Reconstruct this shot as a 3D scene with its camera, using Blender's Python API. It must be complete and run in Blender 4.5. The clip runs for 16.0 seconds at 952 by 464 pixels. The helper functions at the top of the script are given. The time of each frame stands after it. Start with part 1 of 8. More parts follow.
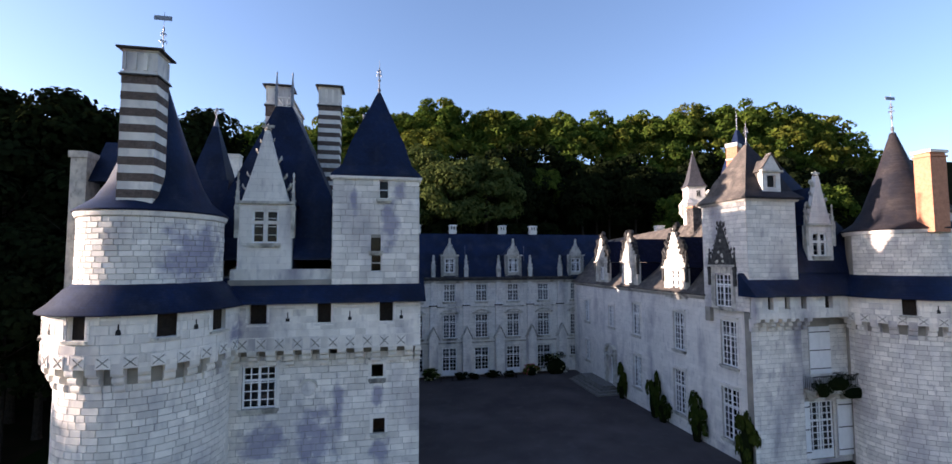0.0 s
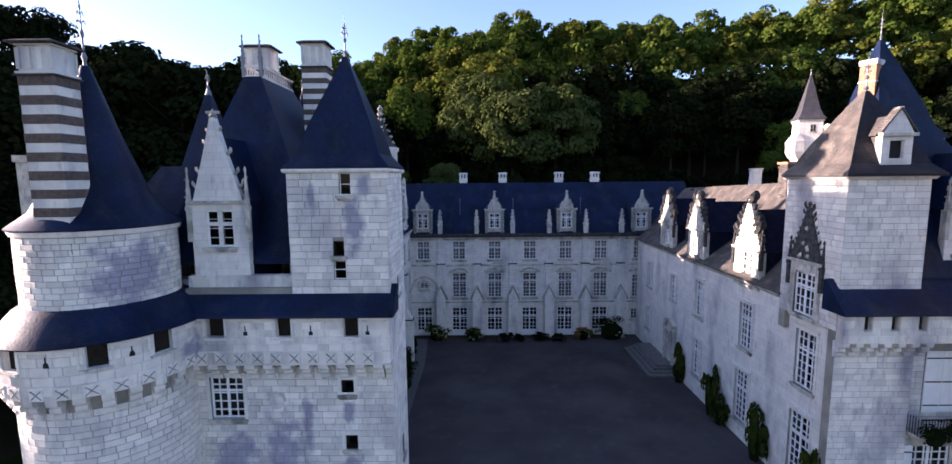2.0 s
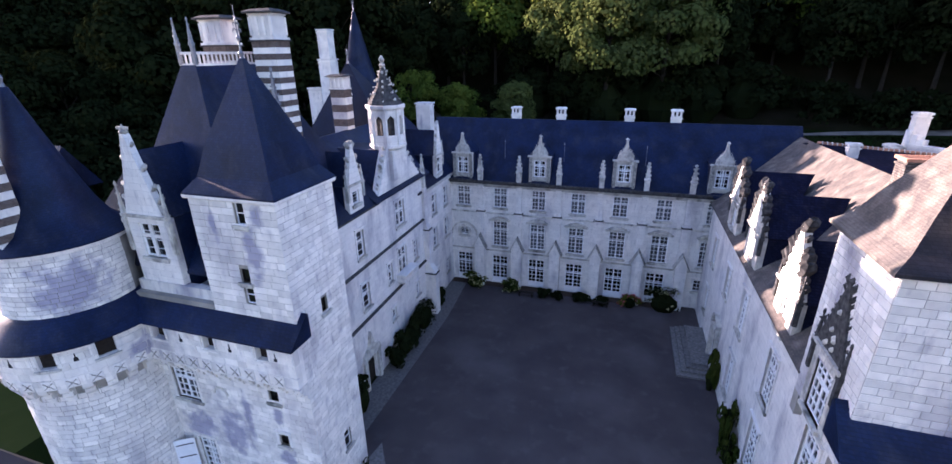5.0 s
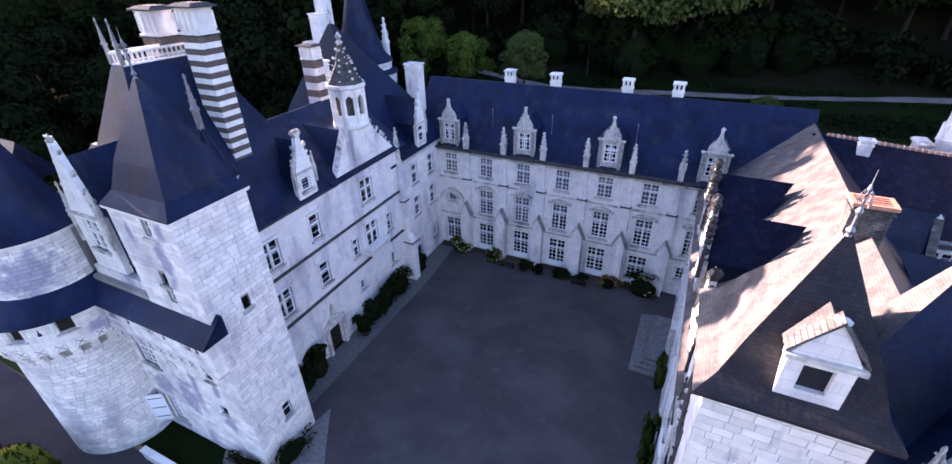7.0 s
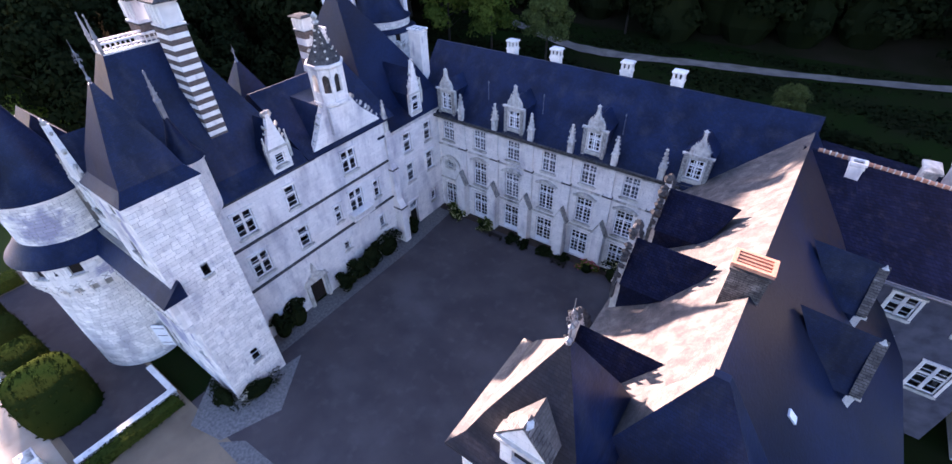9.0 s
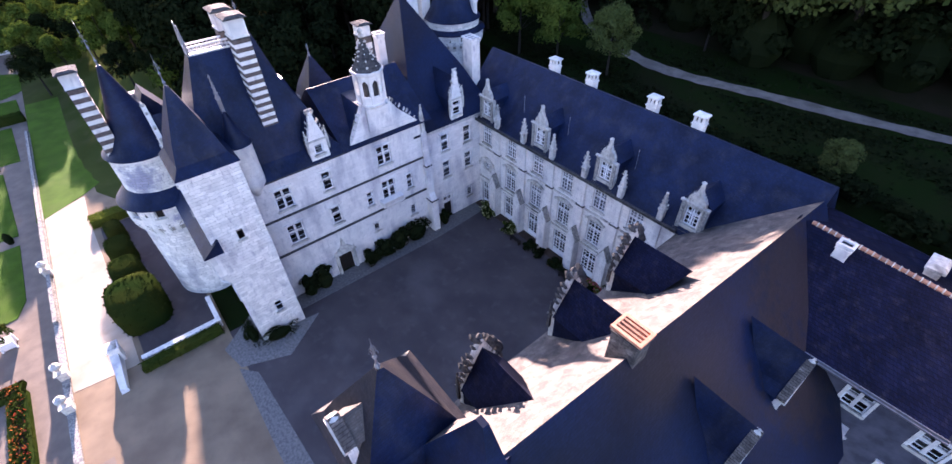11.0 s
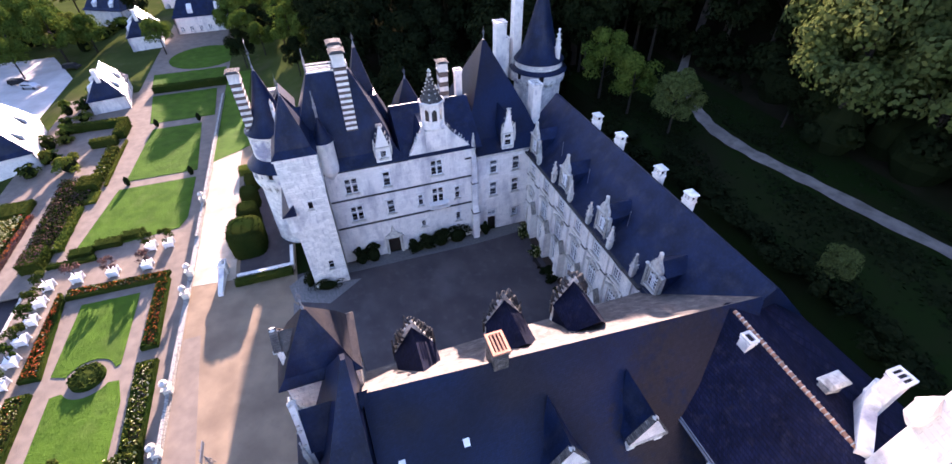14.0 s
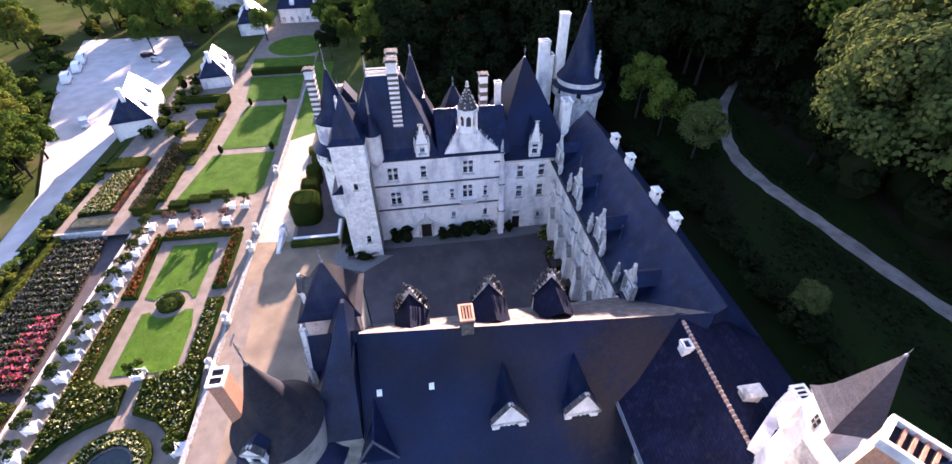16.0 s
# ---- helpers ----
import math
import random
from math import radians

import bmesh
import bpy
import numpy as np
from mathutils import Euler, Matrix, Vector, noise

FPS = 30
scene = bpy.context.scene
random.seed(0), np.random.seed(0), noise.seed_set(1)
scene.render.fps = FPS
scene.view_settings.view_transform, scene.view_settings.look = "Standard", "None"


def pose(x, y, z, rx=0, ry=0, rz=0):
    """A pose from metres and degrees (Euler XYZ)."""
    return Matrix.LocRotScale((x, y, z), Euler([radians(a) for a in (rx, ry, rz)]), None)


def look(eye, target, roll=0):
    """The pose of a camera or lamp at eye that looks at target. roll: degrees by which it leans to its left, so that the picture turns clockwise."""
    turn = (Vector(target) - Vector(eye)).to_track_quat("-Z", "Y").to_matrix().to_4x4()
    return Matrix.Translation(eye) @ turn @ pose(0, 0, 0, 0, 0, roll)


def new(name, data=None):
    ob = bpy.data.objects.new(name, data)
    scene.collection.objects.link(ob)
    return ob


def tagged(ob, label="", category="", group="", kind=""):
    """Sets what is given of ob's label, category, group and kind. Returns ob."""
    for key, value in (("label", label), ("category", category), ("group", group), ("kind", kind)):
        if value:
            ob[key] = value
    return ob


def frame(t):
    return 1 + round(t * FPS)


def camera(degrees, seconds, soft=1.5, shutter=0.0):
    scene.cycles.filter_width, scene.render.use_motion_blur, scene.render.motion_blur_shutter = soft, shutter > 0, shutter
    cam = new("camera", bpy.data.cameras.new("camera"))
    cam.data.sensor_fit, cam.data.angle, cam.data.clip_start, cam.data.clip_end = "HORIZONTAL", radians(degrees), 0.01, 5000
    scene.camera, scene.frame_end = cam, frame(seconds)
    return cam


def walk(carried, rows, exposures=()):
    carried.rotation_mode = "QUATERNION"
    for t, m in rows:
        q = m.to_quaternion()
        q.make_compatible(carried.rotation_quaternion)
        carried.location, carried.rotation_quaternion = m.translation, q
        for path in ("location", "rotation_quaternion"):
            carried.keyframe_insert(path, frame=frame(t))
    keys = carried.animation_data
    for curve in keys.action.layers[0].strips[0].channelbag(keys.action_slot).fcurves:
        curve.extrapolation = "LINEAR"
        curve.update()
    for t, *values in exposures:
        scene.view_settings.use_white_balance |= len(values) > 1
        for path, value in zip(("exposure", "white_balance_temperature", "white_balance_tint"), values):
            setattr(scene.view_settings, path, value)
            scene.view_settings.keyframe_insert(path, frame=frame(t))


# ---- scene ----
cam = camera(92.0, 16.0)
METRES, EYE, TILT, LEAN, TURN = 70.0, 13.3, 3.7, 0.2, -11.5
ROWS = [
    (0.0, 0.0, 0.0, 0.0, 0.0, 0.0, -0.0),
    (0.5, 0.0176, 0.0196, 0.0128, 2.99, -1.59, 0.3),
    (1.0, 0.0364, 0.0409, 0.027, 5.63, -4.55, 0.57),
    (1.5, 0.0544, 0.0604, 0.04, 8.44, -7.43, 0.78),
    (2.0, 0.0736, 0.0811, 0.0535, 11.82, -10.26, 1.07),
    (2.5, 0.0914, 0.0999, 0.0663, 15.31, -12.35, 1.33),
    (3.0, 0.1106, 0.1208, 0.0805, 19.12, -14.7, 1.64),
    (3.5, 0.1277, 0.1406, 0.0931, 22.46, -17.02, 1.93),
    (6.0, 0.2158, 0.2442, 0.1575, 32.2, -29.4, 2.64),
    (6.5, 0.2335, 0.2647, 0.1699, 34.24, -31.44, 2.8),
    (7.0, 0.2528, 0.2878, 0.1836, 36.47, -33.73, 2.99),
    (7.5, 0.2712, 0.3097, 0.196, 38.54, -35.85, 3.19),
    (8.0, 0.2912, 0.3333, 0.2092, 40.85, -38.04, 3.4),
    (10.5, 0.3873, 0.4458, 0.2731, 57.75, -44.06, 4.36),
    (11.0, 0.4076, 0.4679, 0.2869, 62.1, -43.57, 4.5),
    (11.5, 0.4266, 0.4887, 0.2994, 65.59, -43.23, 4.52),
    (12.0, 0.4477, 0.5109, 0.3124, 69.46, -42.66, 4.53),
    (12.5, 0.4662, 0.5312, 0.3252, 72.77, -42.31, 4.6),
    (13.0, 0.4869, 0.5533, 0.3387, 76.07, -41.97, 4.57),
    (13.5, 0.5061, 0.5733, 0.3513, 79.15, -41.72, 4.48),
    (14.0, 0.527, 0.5948, 0.3649, 82.62, -41.43, 4.38),
    (14.5, 0.547, 0.614, 0.3774, 85.74, -41.1, 4.26),
    (15.0, 0.5681, 0.6348, 0.3916, 88.81, -40.8, 4.18),
    (15.5, 0.5874, 0.6532, 0.4046, 91.14, -40.68, 4.06),
    (16.0, 0.6086, 0.6734, 0.4182, 93.42, -40.87, 3.96),
]
EXPOSURES = [(0.0, 1.65, 6500, 25), (1.5, 1.85, 6400, 31), (3.5, 2.25, 6250, 34), (7.0, 2.95, 6300, 40), (12.0, 3.05, 6350, 40), (16.0, 3.05, 6500, 38)]
walk(cam, [(t, pose(0, 0, EYE, TILT, LEAN, TURN) @ pose(METRES * x, METRES * y, METRES * z, 90 + pitch, roll, yaw)) for t, x, y, z, yaw, pitch, roll in ROWS], EXPOSURES)

# ---- sky and sun ----
SUN_AZ, SUN_EL = -81.0, 12.5
world = bpy.data.worlds.new("sky")
scene.world = world
world.use_nodes = True
wn, wl = world.node_tree.nodes, world.node_tree.links
sky = wn.new("ShaderNodeTexSky")
sky.sky_type = "NISHITA"
sky.sun_disc = False
sky.sun_elevation, sky.sun_rotation = radians(SUN_EL), radians(SUN_AZ)
sky.air_density, sky.dust_density, sky.ozone_density = 1.0, 0.7, 2.6
wl.new(sky.outputs[0], wn["Background"].inputs[0])
wn["Background"].inputs[1].default_value = 0.105
sun = new("sun", bpy.data.lights.new("sun", "SUN"))
sun.data.energy, sun.data.angle, sun.data.color = 5.0, radians(0.5), (1.0, 0.86, 0.70)
sa, se = radians(SUN_AZ), radians(SUN_EL)
sun.matrix_world = look((math.sin(sa) * math.cos(se) * 200, math.cos(sa) * math.cos(se) * 200, math.sin(se) * 200), (0, 0, 0))


# ---- materials ----
def mat(name, col, rough=0.85, col2=None, scale=6.0, stain=0.0, stain_col=(0.05, 0.05, 0.06), stain_scale=0.35, bump=0.15, bump_scale=30.0,
        island=0.0, obrand=0.0, spec=0.3, metal=0.0, streak=1.0, courses=None, island_hue=0.0, blots=(), blot_col=(0.2, 0.2, 0.3)):
    """A surface of two mixed tones, with grain, stains and relief in object space at real size."""
    m = bpy.data.materials.new(name)
    m.use_nodes = True
    n, l = m.node_tree.nodes, m.node_tree.links
    b = n["Principled BSDF"]
    b.inputs["Roughness"].default_value = rough
    b.inputs["Specular IOR Level"].default_value = spec
    b.inputs["Metallic"].default_value = metal
    geo = n.new("ShaderNodeNewGeometry")

    def tex(sc, detail=4.0, stretch=1.0):
        mp = n.new("ShaderNodeMapping")
        mp.inputs["Scale"].default_value = (1, 1, stretch)
        l.new(geo.outputs["Position"], mp.inputs[0])
        t = n.new("ShaderNodeTexNoise")
        t.inputs["Scale"].default_value = sc
        t.inputs["Detail"].default_value = detail
        l.new(mp.outputs[0], t.inputs["Vector"])
        return t

    def mix(fac, a, c, kind="MIX"):
        x = n.new("ShaderNodeMix")
        x.data_type, x.blend_type = "RGBA", kind
        for i, v in ((0, fac), (6, a), (7, c)):
            if hasattr(v, "links"):
                l.new(v, x.inputs[i])
            else:
                x.inputs[i].default_value = v if i == 0 else (*v, 1)
        return x.outputs[2]

    def ramp(src, lo, hi):
        r = n.new("ShaderNodeMapRange")
        r.inputs["From Min"].default_value, r.inputs["From Max"].default_value = lo, hi
        l.new(src, r.inputs["Value"])
        return r.outputs["Result"]

    col2 = col2 or tuple(c * 0.8 for c in col)
    out = mix(ramp(tex(scale).outputs["Fac"], 0.35, 0.65), col, col2)
    if island or obrand:
        oi = n.new("ShaderNodeObjectInfo")
        add = n.new("ShaderNodeMath")
        l.new(geo.outputs["Random Per Island"], add.inputs[0])
        l.new(oi.outputs["Random"], add.inputs[1])
        fr = n.new("ShaderNodeMath")
        fr.operation = "FRACT"
        l.new(add.outputs[0], fr.inputs[0])
        hv = n.new("ShaderNodeHueSaturation")
        l.new(out, hv.inputs["Color"])
        mr = n.new("ShaderNodeMapRange")
        mr.inputs["To Min"].default_value, mr.inputs["To Max"].default_value = 1 - max(island, obrand), 1 + max(island, obrand) * 0.6
        l.new(fr.outputs[0], mr.inputs["Value"])
        l.new(mr.outputs[0], hv.inputs["Value"])
        if island_hue:
            mh = n.new("ShaderNodeMapRange")
            mh.inputs["To Min"].default_value, mh.inputs["To Max"].default_value = 0.5 + island_hue, 0.5 - island_hue
            l.new(fr.outputs[0], mh.inputs["Value"])
            l.new(mh.outputs[0], hv.inputs["Hue"])
        out = hv.outputs[0]
    if stain:
        s1 = ramp(tex(stain_scale, 8.0, streak).outputs["Fac"], 0.52, 0.72)
        mm = n.new("ShaderNodeMath")
        mm.operation = "MULTIPLY"
        mm.inputs[1].default_value = stain
        l.new(s1, mm.inputs[0])
        out = mix(mm.outputs[0], out, stain_col)
        # finer specks of the same dirt
        s2 = ramp(tex(stain_scale * 6.5, 6.0, streak).outputs["Fac"], 0.56, 0.74)
        m2 = n.new("ShaderNodeMath")
        m2.operation = "MULTIPLY"
        m2.inputs[1].default_value = stain * 0.55
        l.new(s2, m2.inputs[0])
        out = mix(m2.outputs[0], out, stain_col)
    if blots:
        # damp patches of lichen with ragged edges: (x, y, z, half width, half height)
        wob = tex(1.7, 7.0).outputs["Fac"]
        total = None
        for bx, by, bz, rx_, rz_ in blots:
            sub = n.new("ShaderNodeVectorMath")
            sub.operation = "SUBTRACT"
            sub.inputs[1].default_value = (bx, by, bz)
            l.new(geo.outputs["Position"], sub.inputs[0])
            scl = n.new("ShaderNodeVectorMath")
            scl.operation = "MULTIPLY"
            scl.inputs[1].default_value = (1 / rx_, 1 / max(rx_, 0.8), 1 / rz_)
            l.new(sub.outputs[0], scl.inputs[0])
            ln = n.new("ShaderNodeVectorMath")
            ln.operation = "LENGTH"
            l.new(scl.outputs[0], ln.inputs[0])
            ma = n.new("ShaderNodeMath")
            ma.operation = "MULTIPLY_ADD"
            ma.inputs[1].default_value = 2.4
            l.new(wob, ma.inputs[0])
            l.new(ln.outputs["Value"], ma.inputs[2])
            one = ramp(ma.outputs[0], 2.35, 1.75)
            if total is None:
                total = one
            else:
                mx_ = n.new("ShaderNodeMath")
                mx_.operation = "MAXIMUM"
                l.new(total, mx_.inputs[0])
                l.new(one, mx_.inputs[1])
                total = mx_.outputs[0]
        mb = n.new("ShaderNodeMath")
        mb.operation = "MULTIPLY"
        mb.inputs[1].default_value = 0.72
        l.new(total, mb.inputs[0])
        out = mix(mb.outputs[0], out, blot_col)
    hgt = tex(bump_scale, 6.0).outputs["Fac"]
    if courses:
        courses = (*courses, 0.85)[:5]
        bt = n.new("ShaderNodeTexBrick")
        bt.inputs["Scale"].default_value = 1.0
        bt.inputs["Brick Width"].default_value, bt.inputs["Row Height"].default_value = courses[0], courses[1]
        bt.inputs["Mortar Size"].default_value = courses[2]
        bt.inputs["Color1"].default_value, bt.inputs["Color2"].default_value = (1, 1, 1, 1), (courses[4],) * 3 + (1,)
        bt.inputs["Mortar"].default_value = (courses[3],) * 3 + (1,)
        sp = n.new("ShaderNodeSeparateXYZ")
        l.new(geo.outputs["Position"], sp.inputs[0])
        ad = n.new("ShaderNodeMath")
        l.new(sp.outputs[0], ad.inputs[0])
        l.new(sp.outputs[1], ad.inputs[1])
        cb = n.new("ShaderNodeCombineXYZ")
        l.new(ad.outputs[0], cb.inputs[0])
        l.new(sp.outputs[2], cb.inputs[1])
        l.new(cb.outputs[0], bt.inputs["Vector"])
        out = mix(1.0, out, bt.outputs["Color"], "MULTIPLY")
    l.new(out, b.inputs["Base Color"])
    bp = n.new("ShaderNodeBump")
    bp.inputs["Strength"].default_value = bump
    bp.inputs["Distance"].default_value = 0.03
    l.new(hgt, bp.inputs["Height"])
    l.new(bp.outputs[0], b.inputs["Normal"])
    return m


def leaf_mat(name, col, col2, trans=0.25):
    m = mat(name, col, 0.9, col2, 0.25, bump=0.0, island=0.3, island_hue=0.02, spec=0.0)
    n, l = m.node_tree.nodes, m.node_tree.links
    b, out = n["Principled BSDF"], n["Material Output"]
    tr = n.new("ShaderNodeBsdfTranslucent")
    l.new(b.inputs["Base Color"].links[0].from_socket, tr.inputs["Color"])
    mx = n.new("ShaderNodeMixShader")
    mx.inputs[0].default_value = trans
    l.new(b.outputs[0], mx.inputs[1])
    l.new(tr.outputs[0], mx.inputs[2])
    l.new(mx.outputs[0], out.inputs["Surface"])
    return m


def glass_mat(name, tint, amount):
    m = bpy.data.materials.new(name)
    m.use_nodes = True
    n, l = m.node_tree.nodes, m.node_tree.links
    n.remove(n["Principled BSDF"])
    tr, gl, fr, mx = n.new("ShaderNodeBsdfTransparent"), n.new("ShaderNodeBsdfGlossy"), n.new("ShaderNodeFresnel"), n.new("ShaderNodeMixShader")
    tr.inputs[0].default_value = (*tint, 1)
    gl.inputs["Roughness"].default_value = 0.03
    fr.inputs["IOR"].default_value = amount
    l.new(fr.outputs[0], mx.inputs[0])
    l.new(tr.outputs[0], mx.inputs[1])
    l.new(gl.outputs[0], mx.inputs[2])
    l.new(mx.outputs[0], n["Material Output"].inputs["Surface"])
    return m


STONE = mat("tuffeau_limestone", (0.80, 0.755, 0.685), 0.9, (0.68, 0.645, 0.59), 1.6, stain=0.95, stain_col=(0.21, 0.20, 0.25), stain_scale=0.40, streak=0.4, bump=0.5, bump_scale=14, island=0.14, spec=0.1)
STONE_NORTH = mat("lichened_tuffeau_limestone", (0.80, 0.755, 0.685), 0.9, (0.68, 0.645, 0.59), 1.6, stain=0.62, stain_col=(0.21, 0.20, 0.25), stain_scale=0.55, streak=0.4, bump=0.5, bump_scale=14, island=0.18, spec=0.1, blot_col=(0.20, 0.195, 0.30),
                  blots=((-5.75, 25.2, 4.2, 1.0, 1.3), (-3.2, 25.2, 4.4, 1.0, 1.5), (-2.2, 25.2, 6.0, 0.28, 1.5), (-0.15, 25.2, 6.4, 0.35, 0.6), (-0.05, 25.2, 3.6, 0.5, 0.8), (0.35, 25.2, 15.3, 0.5, 1.7), (-1.5, 25.2, 16.6, 0.2, 0.8), (0.9, 25.2, 17.2, 0.35, 0.6), (-7.9, 22.9, 13.6, 1.5, 1.4), (-8.6, 21.6, 14.6, 0.7, 0.4), (-7.0, 24.4, 9.9, 0.4, 0.7)))
STONE_OLD = mat("weathered_limestone", (0.62, 0.59, 0.51), 0.92, (0.42, 0.40, 0.36), 3.0, stain=0.85, stain_col=(0.07, 0.07, 0.068), stain_scale=1.1, streak=0.5, bump=0.6, bump_scale=12, island=0.15, spec=0.1)
STONE_SMOOTH = mat("smooth_pale_limestone", (0.80, 0.76, 0.70), 0.88, (0.72, 0.685, 0.635), 1.3, stain=0.7, stain_col=(0.27, 0.26, 0.30), stain_scale=0.6, streak=0.3, bump=0.25, bump_scale=10, courses=(0.75, 0.34, 0.006, 0.62, 0.9), spec=0.1)
MORTAR = mat("lime_mortar", (0.33, 0.305, 0.265), 0.95, (0.20, 0.19, 0.17), 0.9, bump=0.4, spec=0.05)
STONE_CARVED = mat("carved_grey_limestone", (0.40, 0.38, 0.33), 0.93, (0.16, 0.155, 0.145), 7.0, stain=0.8, stain_col=(0.07, 0.07, 0.068), stain_scale=2.0, bump=0.9, bump_scale=9, spec=0.08)
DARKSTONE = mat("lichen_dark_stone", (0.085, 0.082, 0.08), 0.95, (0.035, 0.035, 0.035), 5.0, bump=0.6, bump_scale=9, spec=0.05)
SLATE = mat("blue_grey_slate", (0.0065, 0.0175, 0.056), 0.46, (0.003, 0.008, 0.026), 0.55, stain=0.55, stain_col=(0.036, 0.040, 0.058), stain_scale=0.9, streak=0.35, bump=0.3, bump_scale=9, spec=0.16, courses=(0.16, 0.10, 0.006, 0.5, 0.72))
# tile colour raised to stand for sun on the east-facing slopes
TILE = mat("sunlit_roof_tiles", (0.135, 0.115, 0.10), 0.8, (0.08, 0.071, 0.066), 1.5, stain=0.7, stain_col=(0.22, 0.19, 0.155), stain_scale=1.4, bump=0.6, bump_scale=8, spec=0.1, courses=(0.11, 0.075, 0.006, 0.62, 0.8))
TILE_DARK = mat("lichened_dark_slates", (0.010, 0.013, 0.036), 0.8, (0.005, 0.007, 0.020), 0.5, stain=0.6, stain_col=(0.030, 0.028, 0.042), stain_scale=1.8, bump=0.7, bump_scale=7, spec=0.08, courses=(0.18, 0.12, 0.010, 0.4, 0.6))
SLATE_GREY = mat("grey_brown_slate", (0.0055, 0.0155, 0.050), 0.5, (0.003, 0.007, 0.022), 0.16, stain=0.95, stain_col=(0.024, 0.019, 0.020), stain_scale=0.075, streak=0.6, bump=0.35, bump_scale=7, spec=0.14, courses=(0.16, 0.10, 0.006, 0.5, 0.72), blot_col=(0.024, 0.018, 0.018), blots=((35.0, 47.5, 12.0, 3.5, 3.5), (32.0, 52.0, 14.5, 4.5, 4.5)))
# grey slate paled to stand for glare on the turret roof
SLATE_PALE = mat("glare_paled_slate", (0.085, 0.083, 0.092), 0.55, (0.06, 0.06, 0.07), 0.8, stain=0.5, stain_col=(0.13, 0.12, 0.115), stain_scale=0.8, bump=0.5, bump_scale=7, spec=0.15, courses=(0.22, 0.14, 0.006, 0.5, 0.75))
RUBBLE = mat("brown_rubble_stone", (0.17, 0.15, 0.135), 0.95, (0.09, 0.08, 0.075), 2.5, stain=0.5, stain_col=(0.3, 0.27, 0.23), stain_scale=2.0, bump=0.8, bump_scale=6, spec=0.05, courses=(0.35, 0.12, 0.015, 0.4, 0.6))
# slate browned to stand for warm low sun on it
SLATE_BROWN = mat("sun_browned_slate", (0.036, 0.031, 0.033), 0.65, (0.020, 0.020, 0.027), 1.0, stain=0.5, stain_col=(0.066, 0.055, 0.048), stain_scale=0.8, streak=0.5, bump=0.5, bump_scale=7, spec=0.12, courses=(0.16, 0.10, 0.006, 0.5, 0.72))
LEAD = mat("grey_lead", (0.22, 0.23, 0.25), 0.45, (0.15, 0.16, 0.18), 5.0, metal=0.6, bump=0.1)
BRICK = mat("dark_brown_brick", (0.155, 0.118, 0.10), 0.9, (0.105, 0.082, 0.074), 6.0, stain=0.4, stain_col=(0.22, 0.2, 0.18), stain_scale=2.5, bump=0.4, spec=0.05, courses=(0.22, 0.07, 0.012, 0.7))
BRICK_RED = mat("orange_red_brick", (0.48, 0.22, 0.13), 0.9, (0.38, 0.17, 0.10), 6.0, bump=0.4, courses=(0.22, 0.07, 0.012, 1.3))
TERRA = mat("terracotta_ridge", (0.42, 0.19, 0.11), 0.85, (0.28, 0.14, 0.09), 5.0, stain=0.5, stain_col=(0.4, 0.36, 0.3), stain_scale=2.0, obrand=0.25)
WHITE = mat("white_paint", (0.80, 0.80, 0.79), 0.55, (0.74, 0.74, 0.73), 3.0, bump=0.05)
DARKWOOD = mat("dark_oak", (0.026, 0.020, 0.016), 0.7, (0.017, 0.013, 0.011), 8.0, bump=0.3, spec=0.1)
IRON = mat("black_iron", (0.02, 0.02, 0.022), 0.5, metal=0.5, bump=0.1)
DARK = mat("unlit_room", (0.02, 0.02, 0.022), 0.9, bump=0.0)
# glass tinted dark to stand for the unlit rooms behind it
GLASS = glass_mat("window_glass", (0.22, 0.25, 0.29), 1.35)
CURTAIN = mat("pale_blind", (0.62, 0.64, 0.64), 0.9, bump=0.05)
COURT = mat("court_gravel", (0.081, 0.069, 0.068), 0.95, (0.062, 0.053, 0.054), 0.30, stain=0.6, stain_col=(0.125, 0.112, 0.110), stain_scale=0.14, bump=0.5, bump_scale=40, spec=0.03)
# pale stone wall greyed down; the shade it lies in is put into the colour
GREYWALL = mat("shade_greyed_wall", (0.10, 0.10, 0.125), 0.95, (0.06, 0.06, 0.08), 1.2, stain=0.7, stain_col=(0.08, 0.08, 0.09), stain_scale=0.6, streak=0.4, bump=0.4, spec=0.05)
DRIVE = mat("sandy_drive_gravel", (0.25, 0.187, 0.125), 0.95, (0.18, 0.135, 0.093), 0.35, stain=0.5, stain_col=(0.135, 0.10, 0.072), stain_scale=0.22, bump=0.5, bump_scale=35, spec=0.03)
CARPARK = mat("white_limestone_gravel", (0.50, 0.46, 0.42), 0.95, (0.40, 0.37, 0.34), 0.3, stain=0.4, stain_col=(0.36, 0.32, 0.27), stain_scale=0.12, bump=0.4, bump_scale=30, spec=0.03)
FORECOURT = mat("sun_brightened_stone_dust", (0.46, 0.39, 0.305), 0.95, (0.35, 0.29, 0.22), 0.35, stain=0.5, stain_col=(0.24, 0.19, 0.14), stain_scale=0.22, bump=0.4, bump_scale=30, spec=0.03)
TRACK = mat("grey_track_gravel", (0.20, 0.175, 0.15), 0.95, (0.13, 0.115, 0.10), 0.7, stain=0.5, stain_col=(0.06, 0.06, 0.04), stain_scale=0.8, bump=0.5, bump_scale=20, spec=0.02)
COBBLE = mat("grey_cobble", (0.17, 0.16, 0.15), 0.9, (0.10, 0.096, 0.09), 5.0, island=0.3, bump=0.6, bump_scale=12)
